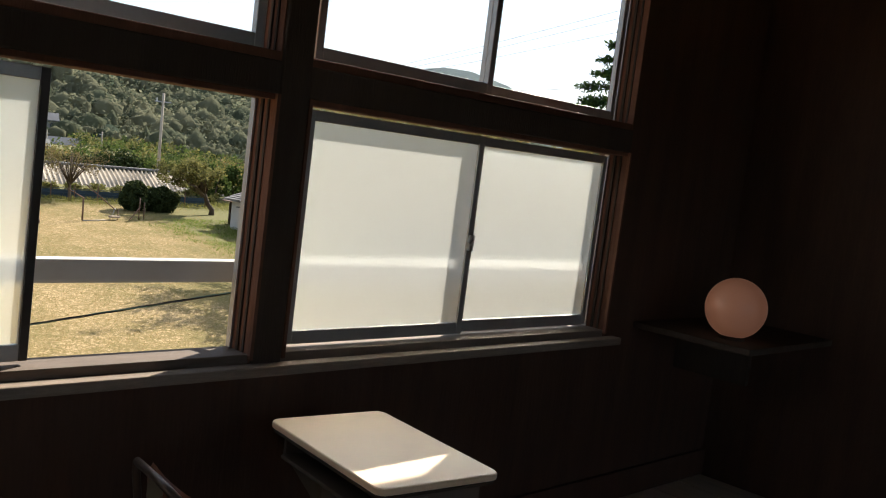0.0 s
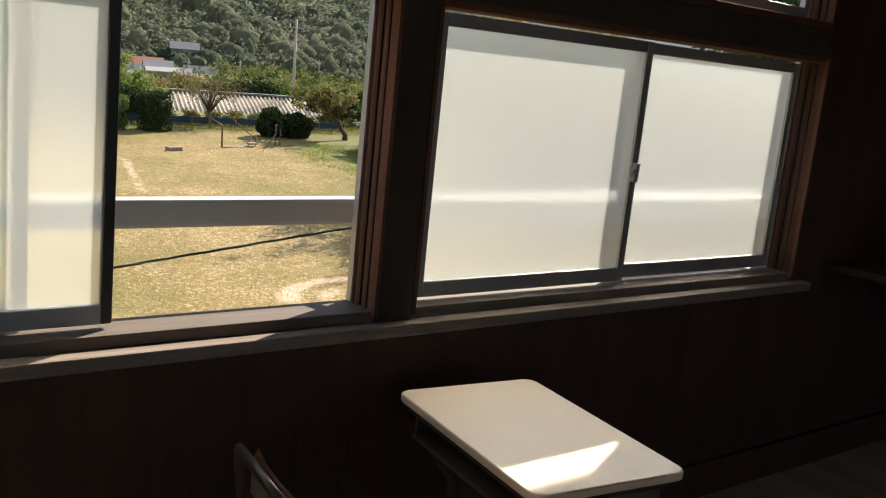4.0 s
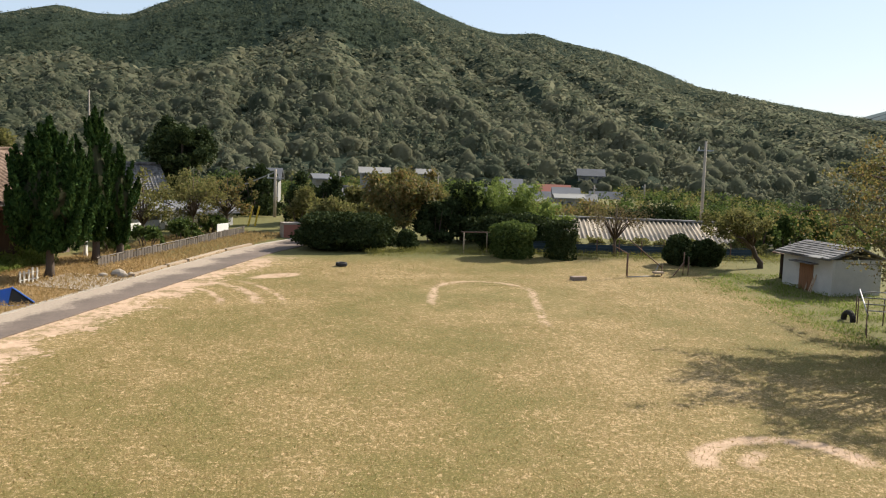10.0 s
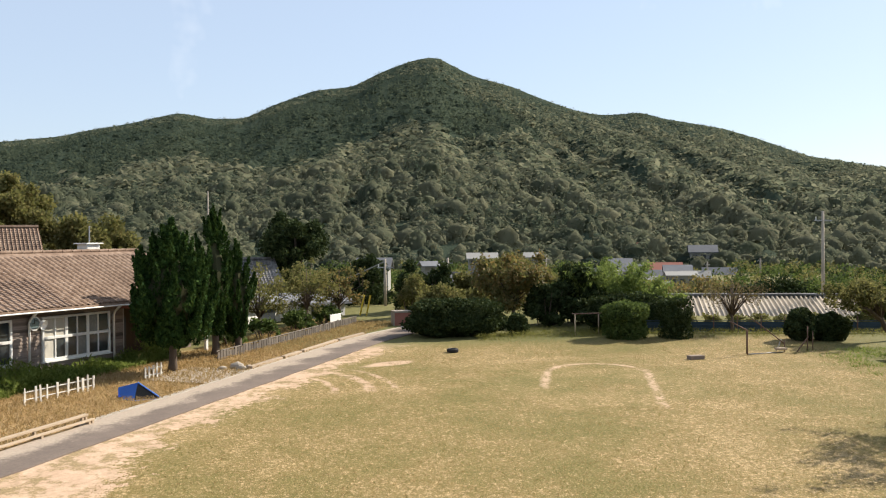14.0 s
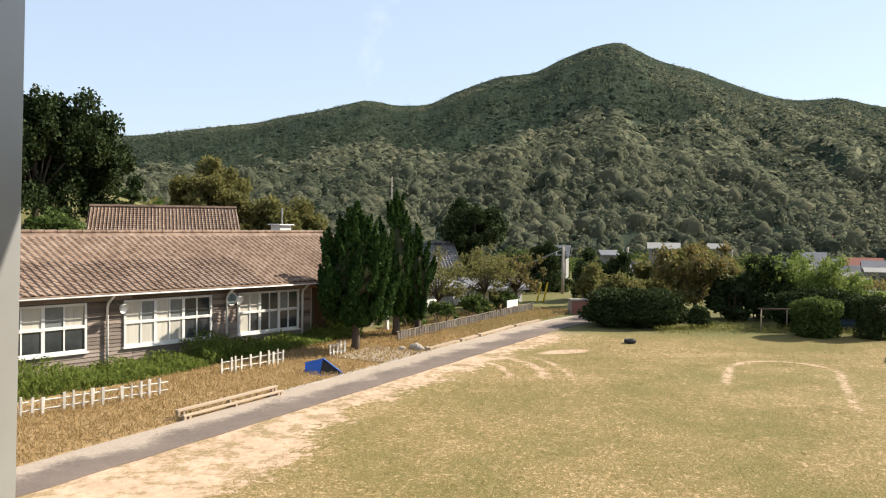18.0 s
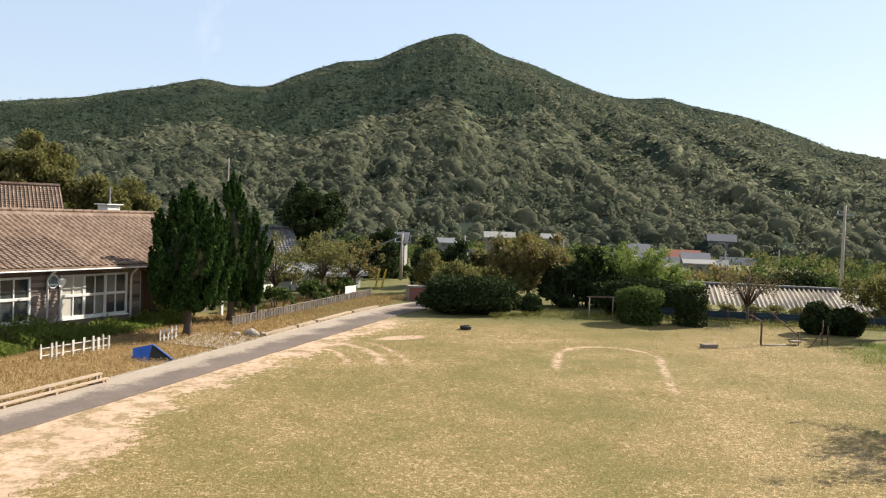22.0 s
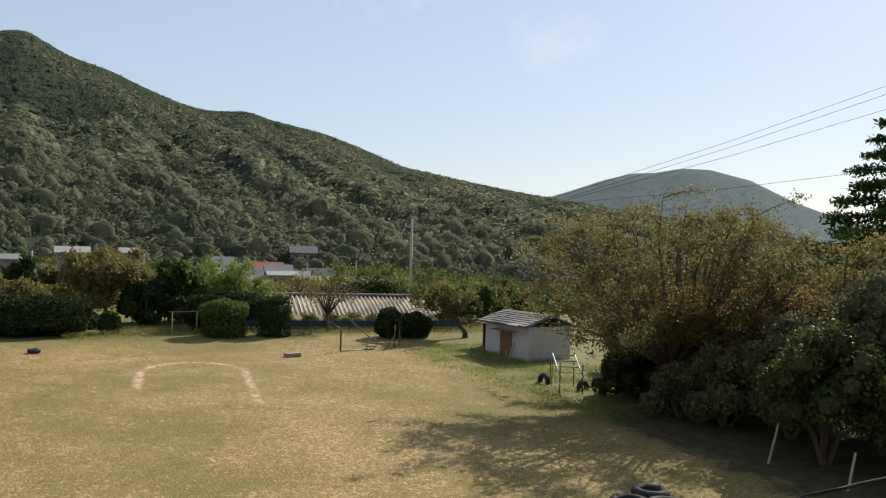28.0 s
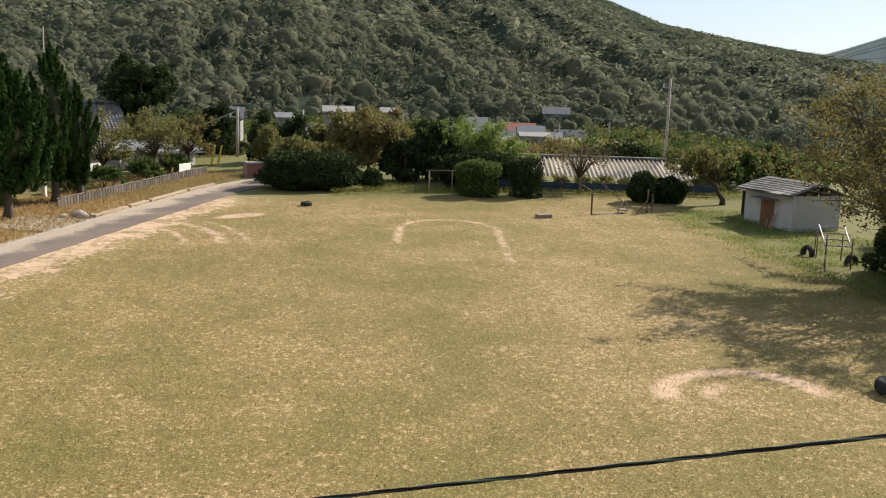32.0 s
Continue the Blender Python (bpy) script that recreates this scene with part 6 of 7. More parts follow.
# the big spreading tree and the dark shrubs on the right of the yard
def cherry(x, y, height, spread, fork, mains, leaves, leaf, material, label):
    """A spreading tree: limbs fan out from a low fork, branch again, and end in flat, layered sprays of leaves."""
    t = thing("cherry_tree", x, y, ground_z(x, y) - 0.05, 0, label, "tree", "cherry trees")
    part("trunk", bar([(0, 0, -0.1), (0.05, 0.0, 0.35), (-0.03, 0.05, fork * 0.7), (0, 0, fork + 0.15)], [0.26, 0.19, 0.17, 0.14], 10), M["bark"], t, smooth=True)
    cs, rs = [], []
    for k in range(mains):
        a = 2.39996 * k + rng.uniform(-0.3, 0.3)
        reach = spread * (0.30 + 0.66 * ((k * 7) % mains) / mains)
        rise = (height - fork) * (1.0 - 0.72 * (reach / spread) ** 2) * rng.uniform(0.8, 1.0) * (0.9 if reach < 0.42 * spread else 1.0)
        tip = Vector((reach * math.cos(a), reach * math.sin(a), fork + rise))
        base = Vector((0, 0, fork * rng.uniform(0.75, 1.05)))
        knee = base.lerp(tip, 0.45) + Vector((0.16 * reach * math.cos(a), 0.16 * reach * math.sin(a), -0.05 * rise))
        bm = bmesh.new()
        line = [base, base.lerp(knee, 0.5) + Vector((0, 0, 0.1)), knee, knee.lerp(tip, 0.55) + Vector((rng.uniform(-0.15, 0.15), rng.uniform(-0.15, 0.15), 0.1)), tip]
        tube(bm, line, [0.085, 0.065, 0.05, 0.03, 0.008], 6)
        for b in range(9):
            u = 0.22 + 0.78 * (b + rng.random()) / 9
            seg = min(3, int(u * 4))
            p = line[seg].lerp(line[seg + 1], u * 4 - seg)
            c = rng.uniform(0, 6.283)
            d = Vector((math.cos(c) + 0.5 * math.cos(a), math.sin(c) + 0.5 * math.sin(a), rng.uniform(-0.25, 0.75))) * rng.uniform(0.45, 1.15) * (0.55 + 0.09 * spread)
            e = p + d
            tube(bm, [p, p.lerp(e, 0.5) + Vector((0, 0, 0.06)), e], [0.022, 0.014, 0.004], 4)
            for v in (0.5, 0.8, 1.05):
                cs.append(p.lerp(e, v) + Vector((rng.normal() * 0.12, rng.normal() * 0.12, rng.normal() * 0.06)))
                rs.append(rng.uniform(0.3, 0.62))
        part("limb", bm, M["bark"], t)
    p, d = clump_points([tuple(c) for c in cs], rs, leaves, 0.05, 0.7)
    low = (np.abs(p[:, 2] - fork - (height - fork) * 0.36 + rng.normal(size=leaves) * 0.3) < 0.55) & (p[:, 1] < 0.4) & (np.abs(p[:, 0] - 0.2) < 1.7) & (rng.random(leaves) < 0.8)
    for name, pick, mat in (("crown", ~low, material), ("lower_crown", low, M["leaf_rust"])):
        v, f = leaf_arrays(p[pick], leaf, up=0.4, out=d[pick] * 0.4)
        arrays(name, v, f, mat, t)
    return t


def side_shrub(name, x, y, h, r, foot, clumps, per, leaf, material, label):
    """A dense evergreen: bare lower stems and a crown of leafy clumps, each with a dark core for shade."""
    t = thing(name, x, y, ground_z(x, y) - 0.05, 0, label, "shrub", "shrubs beside the yard")
    cs, rs = [], []
    for k in range(clumps):
        w = (k + 0.5) / clumps
        a = 2.39996 * k + rng.uniform(-0.4, 0.4)
        q = r * math.sqrt(max(0.0, 1 - (1.25 * w - 0.3) ** 2)) * (0.80 if k % 3 else 0.4) * rng.uniform(0.85, 1.1)
        cs.append((q * math.cos(a), q * math.sin(a), foot + (h - foot) * (0.1 + 0.82 * w) + rng.uniform(-0.1, 0.1)))
        rs.append(r * rng.uniform(0.24, 0.38))
    for k in range(5):
        q = Vector(cs[(k * 5 + 2) % clumps])
        part("stem", bar([(0.08 * math.cos(k * 1.3), 0.08 * math.sin(k * 1.3), -0.1), (q.x * 0.3, q.y * 0.3, max(0.3, foot * 0.8)), q], [0.075, 0.055, 0.02], 6), M["bark"], t)
    # one dark core a clump, added so the inside reads as shade
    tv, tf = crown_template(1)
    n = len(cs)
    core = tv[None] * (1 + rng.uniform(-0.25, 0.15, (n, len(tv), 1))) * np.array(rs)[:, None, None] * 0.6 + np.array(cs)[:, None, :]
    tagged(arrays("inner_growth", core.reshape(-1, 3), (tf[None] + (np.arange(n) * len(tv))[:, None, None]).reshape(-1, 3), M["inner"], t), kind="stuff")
    p, d = clump_points(cs, rs, clumps * per, 0.72, 0.95)
    v, f = leaf_arrays(p, leaf, up=0.6, out=d * 0.5)
    arrays("foliage", v, f, M[material], t)
    return t


cherry(19.9, 21.2, 7.35, 5.2, 1.5, 44, 84000, 0.054, M["leaf_autumn"], "large spreading cherry tree with thinning olive and rust leaves")
cherry(23.2, 18.2, 6.3, 3.6, 1.5, 22, 36000, 0.062, M["leaf_autumn"], "spreading cherry tree behind the large one with rusty leaves")
dense = "dense evergreen shrub crowding under the trees beside the yard"
for x, y, h, r, foot, n, mat, lab in (
        (18.7, 14.7, 3.3, 1.45, 1.0, 40, "leaf_gloss", "dark glossy camellia with bare stems beside the yard"),
        (19.3, 11.9, 2.9, 1.4, 0.8, 36, "leaf_gloss", "dark glossy camellia with bare stems beside the yard"),
        (20.2, 16.9, 3.3, 1.5, 0.5, 34, "leaf_grey", "grey green tangled shrub under the cherry tree"), (21.6, 14.9, 4.6, 1.9, 0.8, 44, "leaf_grey", "tall grey green shrub behind the camellias"),
        (22.2, 12.2, 4.6, 1.9, 0.8, 44, "leaf_green", "tall green shrub behind the camellias"), (20.6, 9.2, 3.6, 1.7, 0.5, 36, "leaf_green", dense),
        (19.6, 18.7, 2.3, 1.2, 0.3, 24, "leaf_grey", "grey green tangled shrub under the cherry tree"), (21.4, 20.6, 3.0, 1.7, 0.2, 30, "leaf_dark", dense),
        (22.0, 23.2, 2.4, 1.6, 0.2, 30, "leaf_dark", dense), (19.7, 22.9, 1.5, 1.1, 0.1, 22, "leaf_dark", dense), (19.2, 20.1, 1.5, 1.1, 0.1, 22, "leaf_grey", "grey green tangled shrub under the cherry tree"), (23.4, 26.4, 1.9, 1.4, 0.1, 24, "leaf_green", "green shrub behind the shed"),
        (24.6, 20.4, 4.6, 2.2, 0.4, 40, "leaf_grey", dense), (25.6, 15.8, 5.3, 2.4, 0.5, 46, "leaf_dark", "tall dark evergreen behind the shrubs"), (24.6, 12.4, 4.9, 2.2, 0.5, 40, "leaf_grey", dense)):
    side_shrub("shrub", x, y, h, r, foot, n, 350, 0.072, mat, lab)
pine = thing("pine_tree", 56.0, 37.3, ground_z(56.0, 37.3) - 0.05, 0, "tall dark conifer rising behind the shrubs", "tree")
part("trunk", bar([(0, 0, -0.1), (0, 0, 5), (0, 0, 11.4)], [0.3, 0.22, 0.04], 9), M["bark"], pine, smooth=True)
tiers = [(math.cos(k * 2.4), math.sin(k * 2.4), z) for k, z in enumerate(np.linspace(2.0, 11.4, 60))]
pc, pr_ = [], []
for ca_, sa_, z in tiers:
    reach = (12.2 - z) * 0.46
    part("limb", bar([(0, 0, z - 0.2), (ca_ * reach * 0.6, sa_ * reach * 0.6, z - 0.1), (ca_ * reach, sa_ * reach, z - 0.25)], [0.05, 0.03, 0.01], 5), M["bark"], pine)
    for u in (0.25, 0.55, 0.8, 1.0):
        pc.append((ca_ * reach * u, sa_ * reach * u, z - 0.25 * u))
        pr_.append(0.22 + reach * 0.14)
p, d = clump_points(pc, pr_, 30000, 0.2, 0.6)
v, f = leaf_arrays(p, 0.10, long=2.6, out=d)
arrays("crown", v, f, M["leaf_cypress"], pine)
pine.matrix_world = pine.matrix_world @ Matrix.Scale((17.4 - ground_z(56.0, 37.3)) / 11.4, 4)

# weeds, verge grass and the turf of the yard
def tufts(name, px, py, count, size, material, label, hmax, long=3.0):
    pz = terrain(px, py) + rng.uniform(0.0, 1.0, len(px)) * hmax
    v, f = leaf_arrays(np.stack([px, py, pz], 1), size, long=long, out=np.tile(np.array([0, 0, 1.2]), (len(px), 1)))
    tagged(arrays(name, v, f, material), label, "grass", kind="stuff")


s, d = rng.uniform(-6, 13.5, 32000), rng.uniform(0, 1, 32000)
reach = np.interp(s, [-6, 4, 7, 13.5], [2.5, 2.3, 1.7, 1.5])
wx, wy = -15.87 + 0.545 * s + 0.839 * (0.15 + d * reach), 27.22 + 0.839 * s - 0.545 * (0.15 + d * reach)
wpz = terrain(wx, wy) + rng.random(32000) ** 1.4 * (0.52 - 0.22 * d) * (0.6 + 0.4 * np.sin(s * 1.7) ** 2 + 0.9 * (np.sin(s * 0.9 + 2) > 0.6))
v, f = leaf_arrays(np.stack([wx, wy, wpz], 1), 0.045, long=3.6, out=np.tile(np.array([0, 0, 0.9]), (32000, 1)))
tagged(arrays("weeds", v, f, M["grass_green"]), "lush green weeds along the schoolhouse wall", "weeds", kind="stuff")
s, d = rng.uniform(0, 33, 60000), rng.uniform(-6.6, -1.78, 60000)
q = ROAD_A.x + road_dir.x * s + road_nor.x * d, ROAD_A.y + road_dir.y * s + road_nor.y * d
tufts("verge_grass", q[0], q[1], 0, 0.02, M["straw"], "dry straw-coloured verge grass beside the lane", 0.11, 6.5)
n = 70000
ty = 6 + 34 * rng.random(n) ** 1.5
tx = -6 + rng.random(n) * 23 + (ty - 20) * 0.25
ok = ((tx - ROAD_A.x) * road_dir.y - (ty - ROAD_A.y) * road_dir.x) > 2.2
ok &= np.abs(np.hypot(tx - 7.4, ty - 29.3) - 2.2) > 1.1
tufts("turf", tx[ok], ty[ok], 0, 0.013, M["straw"], "short dry turf blades of the yard", 0.02, 4.5)
ok2 = ok & (rng.random(n) < 0.35)
tufts("turf", tx[ok2] + 0.07, ty[ok2] - 0.05, 0, 0.012, M["grass_olive"], "short green blades among the dry turf", 0.02, 4.5)
n = 34000
ex, ey = 14.6 + rng.random(n) * 8, 20 + rng.random(n) * 15
clump = np.sin(ex * 2.3 + 1.1 * np.sin(ey * 1.7)) + np.sin(ey * 2.9 + ex) + 1.6 * rng.random(n)
ok = (clump > 0.4) & (ex - 0.12 * (ey - 20) + 0.5 * rng.normal(size=n) > 16.0)
tufts("edge_grass", ex[ok], ey[ok], 0, 0.021, M["grass_green"], "longer bright green grass round the shed and the bars", 0.13, 5.0)
n = 14000
ex = 5 + rng.random(n) * 20
tufts("edge_grass", ex, 41.6 - np.abs(ex - 9) * 0.16 + rng.normal(size=n) * 0.7, 0, 0.02, M["grass_olive"], "longer green grass at the far edge of the yard", 0.26, 5.0)

# overhead wires on the right
for k, (za, zb) in enumerate(((15.6, 9.0), (15.1, 8.75), (14.2, 8.6), (10.6, 8.3))):
    w = thing("overhead_wire", 48.8, 33.5, za, 0, "thin dark overhead wire crossing the sky", "wire", "overhead wires")
    a, b = Vector((0, 0, 0)), Vector((36.1 - 48.8, 47.0 - 33.5, zb - za))
    part("wire", bar([a - b * 1.5, a, b * 0.5 - Vector((0, 0, 0.15)), b, b * 1.2], 0.012, 5), M["black"], w)


# ---- the classroom ----
ROOM = Matrix.Translation((0, 0, 4.93)) @ Matrix.Rotation(radians(1.2), 4, "Y")
FLOOR, CEIL = -0.83, 2.3


def room_part(name, bm, material, label="", category="", kind="structure"):
    ob = part(name, bm, material)
    ob.matrix_world = ROOM
    return tagged(ob, label, category, kind=kind)


def room_thing(name, u, v, w, rz, label, category, group="", kind=""):
    ob = thing(name, 0, 0, 0, 0, label, category, group, kind)
    ob.matrix_world = ROOM @ pose(u, v, w, 0, 0, rz)
    return ob


X0, X1, Y0 = -7.0, 2.85, -6.5
WL0, WL1, WR0, WR1, LOW1, UP0, UP1 = -1.90, -0.155, -0.045, 1.75, 0.83, 0.93, 1.78
wall_bm = bmesh.new()
# opening of an unseen third window, added to let in more light
W30, W31 = -3.85, -2.05
for q in ((X0, X1, 0.0, 0.16, FLOOR - 0.3, -0.06), (X0, W30, 0.0, 0.16, -0.06, CEIL), (W31, WL0, 0.0, 0.16, -0.06, CEIL), (W30, W31, 0.0, 0.16, UP1, CEIL), (WR1, X1, 0.0, 0.16, -0.06, CEIL), (WL0, WR1, 0.0, 0.16, UP1, CEIL)):
    box(wall_bm, *q)
room_part("wall_north", wall_bm, M["room_wall"], "dark varnished board wall under the windows", "wall")
post_bm = bmesh.new()
box(post_bm, WL1, WR0, -0.012, 0.125, -0.06, UP1, 0.006)
room_part("post", post_bm, M["dark_wood"], "dark timber post between the windows", "post")
for a, b in ((W30, W31), (WL0, WL1), (WR0, WR1)):
    tr = boxed(a, b, -0.008, 0.125, LOW1, UP0 - 0.0, 0.006)
    room_part("trim", tr, M["dark_wood"], "dark transom beam between lower and upper windows", "trim")
room_part("wall_east", boxed(X1, X1 + 0.15, Y0, 0.16, FLOOR - 0.3, CEIL), M["room_wall"], "dark end wall of the classroom", "wall")
# unseen wall, kept pale so that it bounces window light into the room
room_part("wall_west", boxed(X0 - 0.15, X0, Y0, 0.16, FLOOR - 0.3, CEIL), M["room_plaster"], "unseen plaster end wall, pale to bounce light", "wall")
# rear wall with openings for unseen windows, added to light the floor
south_bm = bmesh.new()
for q in ((X0, X1, FLOOR - 0.3, 0.6), (X0, X1, 1.85, CEIL), (X0, -6.2, 0.6, 1.85), (-2.3, -1.9, 0.6, 1.85), (2.3, X1, 0.6, 1.85)):
    box(south_bm, q[0], q[1], Y0 - 0.15, Y0, q[2], q[3])
room_part("wall_south", south_bm, M["room_wall"], "unseen dark rear wall with windows added for light", "wall")
room_part("ceiling", boxed(X0 - 0.15, X1 + 0.15, Y0 - 0.15, 0.16, CEIL, CEIL + 0.12), M["room_wall"], "dark boarded ceiling", "ceiling")
# unseen eaves, sized to cut the sun through the upper panes to a strip
room_part("eaves", boxed(X0 - 0.5, X1 + 0.5, 0.16, 0.70, CEIL - 0.05, CEIL + 0.06), M["dark_wood"], "unseen eaves that trim the sun over the windows", "roof")
floor = room_part("floor", boxed(X0, X1, Y0, 0.0, FLOOR - 0.3, FLOOR - 0.02), M["dark_wood"], "grey worn wooden floorboards", "floor")
plank_bm = boxed(0.003, 0.117, Y0 + 0.01, -0.002, -0.02, 0.0)
plank_me = bpy.data.meshes.new("plank")
plank_bm.to_mesh(plank_me)
plank_bm.free()
plank_me.materials.append(M["floor"])
for k in range(int((X1 - X0) / 0.12)):
    pl = new("plank", plank_me)
    pl.parent = floor
    pl.location = (X0 + k * 0.12, 0, FLOOR + rnd.uniform(-0.0015, 0.0015))
room_part("baseboard", boxed(X0, X1, -0.022, -0.002, FLOOR, FLOOR + 0.14, 0.004), M["room_wall"], "dark baseboard", "trim")
room_part("window_sill", boxed(-2.6, WR1 + 0.07, -0.055, 0.0, -0.046, -0.012, 0.006), M["sill_wood"], "worn wooden window sill with a lit edge", "sill")
room_part("outer_wall", boxed(X0, X1, 0.161, 0.2, -5.0, -0.07), M["board"], "plain board outside wall below the windows", "wall")


def window(name, a, b, label):
    w = room_thing(name, 0, 0, 0, 0, label, "window", kind="structure")
    # wooden lining of the opening, lower and upper light
    for z0, z1 in ((-0.012, LOW1), (UP0, UP1)):
        part("window_frame", boxed(a, a + 0.006, 0.0, 0.122, z0, z1, 0.002), M["frame_wood"], w)
        part("window_frame", boxed(b - 0.006, b, 0.0, 0.122, z0, z1, 0.002), M["frame_wood"], w)
        part("window_frame", boxed(a + 0.006, b - 0.006, 0.0, 0.122, z0 - (0.04 if z0 < 0 else 0), z0 + 0.028, 0.003), M["track_wood"] if z0 < 0 else M["frame_wood"], w)
        part("window_frame", boxed(a + 0.006, b - 0.006, 0.0, 0.122, z1 - 0.018, z1, 0.003), M["frame_wood"], w)
        # grooves and the outer aluminium track
        part("track", boxed(a + 0.006, a + 0.016, 0.098, 0.121, z0 + 0.028, z1 - 0.018, 0.002), M["aluminium"], w)
        part("track", boxed(b - 0.016, b - 0.006, 0.098, 0.121, z0 + 0.028, z1 - 0.018, 0.002), M["aluminium"], w)
        part("groove", boxed(b - 0.012, b - 0.006, 0.060, 0.074, z0 + 0.028, z1 - 0.018, 0.002), M["dark_wood"], w)
        part("groove", boxed(b - 0.010, b - 0.006, 0.030, 0.040, z0 + 0.028, z1 - 0.018, 0.001), M["dark_wood"], w)
    # pale bead round the opening on the room side
    for q in ((a - 0.0, a + 0.012), (b - 0.012, b)):
        part("bead", boxed(q[0], q[1], -0.016, -0.001, 0.0, LOW1), M["frame_wood"], w)
    return w


def sash(win, a, b, v, z0, z1, pane_mat, stile, latch=0.0, left=None):
    """A sliding sash: two stiles, two rails and a pane."""
    wide = 0.024 if left else 0.03
    s = part("sash", boxed(a + 0.03, b - wide, v, v + 0.022, z0, z0 + 0.045, 0.003), stile, win)
    part("rail", boxed(a + 0.03, b - wide, v, v + 0.022, z1 - 0.035, z1, 0.003), stile, s)
    part("stile", boxed(a, a + 0.03, v, v + 0.024, z0, z1, 0.003), stile, s)
    part("stile", boxed(b - wide, b, v, v + 0.024, z0, z1, 0.003), left or stile, s)
    if left:
        # pale metal strip added in place of sunlight on the stile's side
        part("edge_strip", boxed(b + 0.0002, b + 0.0012, v + 0.003, v + 0.021, z0 + 0.01, z1 - 0.01), M["aluminium"], s, "pale strip standing in for the sunlit edge of the sash")
    p = part("pane", boxed(a + 0.03, b - wide, v + 0.008, v + 0.013, z0 + 0.045, z1 - 0.035), pane_mat, s)
    p.visible_shadow = pane_mat is not M["clear"]
    if latch:
        part("latch", bar([(latch, v - 0.012, 0.36), (latch, v - 0.016, 0.42)], 0.012, 8), M["steel"], s)
        part("latch_lever", bar([(latch, v - 0.02, 0.40), (latch - 0.03, v - 0.028, 0.385)], 0.008, 6), M["steel"], s)
    return s


w1 = window("window_1", WL0, WL1, "wooden window with its frosted sashes slid open")
sash(w1, -1.72, -0.825, 0.045, 0.028, LOW1 - 0.028, M["frosted"], M["aluminium"], 0, M["bronze"])
sash(w1, -1.855, -0.825 - 0.17, 0.08, 0.028, LOW1 - 0.028, M["frosted"], M["aluminium"])
sash(w1, WL0 + 0.045, -1.01, 0.08, UP0 + 0.028, UP1 - 0.028, M["clear"], M["aluminium"])
sash(w1, -1.02, WL1 - 0.045, 0.045, UP0 + 0.028, UP1 - 0.028, M["clear"], M["aluminium"])
w2 = window("window_2", WR0, WR1, "wooden window closed with two frosted sliding sashes")
sash(w2, WR0 + 0.045, 0.845, 0.045, 0.028, LOW1 - 0.028, M["frosted"], M["aluminium"], 0.82)
sash(w2, 0.825, WR1 - 0.045, 0.08, 0.028, LOW1 - 0.028, M["frosted"], M["aluminium"])
sash(w2, WR0 + 0.045, 0.845, 0.045, UP0 + 0.028, UP1 - 0.028, M["clear"], M["aluminium"])
sash(w2, 0.825, WR1 - 0.045, 0.08, UP0 + 0.028, UP1 - 0.028, M["clear"], M["aluminium"])
# unseen window to the left, added as a further source of room light
w3 = window("window_3", W30, W31, "wooden window closed with two frosted sliding sashes")
for z0, z1, pm in ((0.028, LOW1 - 0.028, "frosted"), (UP0 + 0.028, UP1 - 0.028, "clear")):
    sash(w3, W30 + 0.045, (W30 + W31) / 2 + 0.01, 0.045, z0, z1, M[pm], M["aluminium"])
    sash(w3, (W30 + W31) / 2 - 0.01, W31 - 0.045, 0.08, z0, z1, M[pm], M["aluminium"])
# unseen back windows, added to brighten the room from behind
for name, a, b in (("window_4", -6.2, -2.3), ("window_5", -1.9, 2.3)):
    w = room_thing(name, 0, 0, 0, 0, "unseen back window added to light the classroom", "window", kind="structure")
    for k in range(3):
        x0, x1 = a + (b - a) * k / 3, a + (b - a) * (k + 1) / 3
        sf = part("window_frame", boxed(x0, x0 + 0.06, Y0 - 0.12, Y0 - 0.06, 0.6, 1.85), M["dark_wood"], w)
        p = part("pane", boxed(x0 + 0.06, x1, Y0 - 0.1, Y0 - 0.095, 0.6, 1.85), M["clear"], sf)
        p.visible_shadow = False
rail = room_thing("handrail", 0, 0, 0, 0, "pale flat handrail fixed outside the windows", "rail")
part("rail", boxed(-3.9, 1.9, 0.25, 0.30, 0.198, 0.272, 0.01), M["white"], rail)
for x in (-2.1, -0.06, 1.82):
    part("bracket", bar([(x, 0.16, 0.19), (x, 0.26, 0.21)], 0.015, 6), M["steel"], rail)

# twisted service cable outside the windows
cab = thing("service_cable", 0, 2.76, 4.40, 0, "twisted black and green service cable strung past the windows", "cable")
c0, c1 = Vector((-16.0, 6.38, -3.44)), Vector((5.0, -1.99, 1.07))
for ph, mat in ((0, "black"), (2.09, "rubber"), (4.19, "cable_green")):
    if mat not in M:
        M[mat] = plain("faded green cable sheath", (0.09, 0.15, 0.12), 0.6, 0, 0.2, 6.0)
    pts = []
    for k in range(261):
        t = k / 260
        a = ph + t * 2 * math.pi * 40
        pts.append(c0.lerp(c1, t) + Vector((0, math.cos(a) * 0.0045, math.sin(a) * 0.0045 - 0.2 * t * (1 - t) + 0.036)))
    part("strand", bar(pts, 0.0034, 5), M[mat], cab, smooth=True)

# school desk
D0 = -0.13 - FLOOR
desk = room_thing("school_desk", -0.04, -0.52, FLOOR, -7.5, "old school desk with a cream top and grey steel frame", "desk")


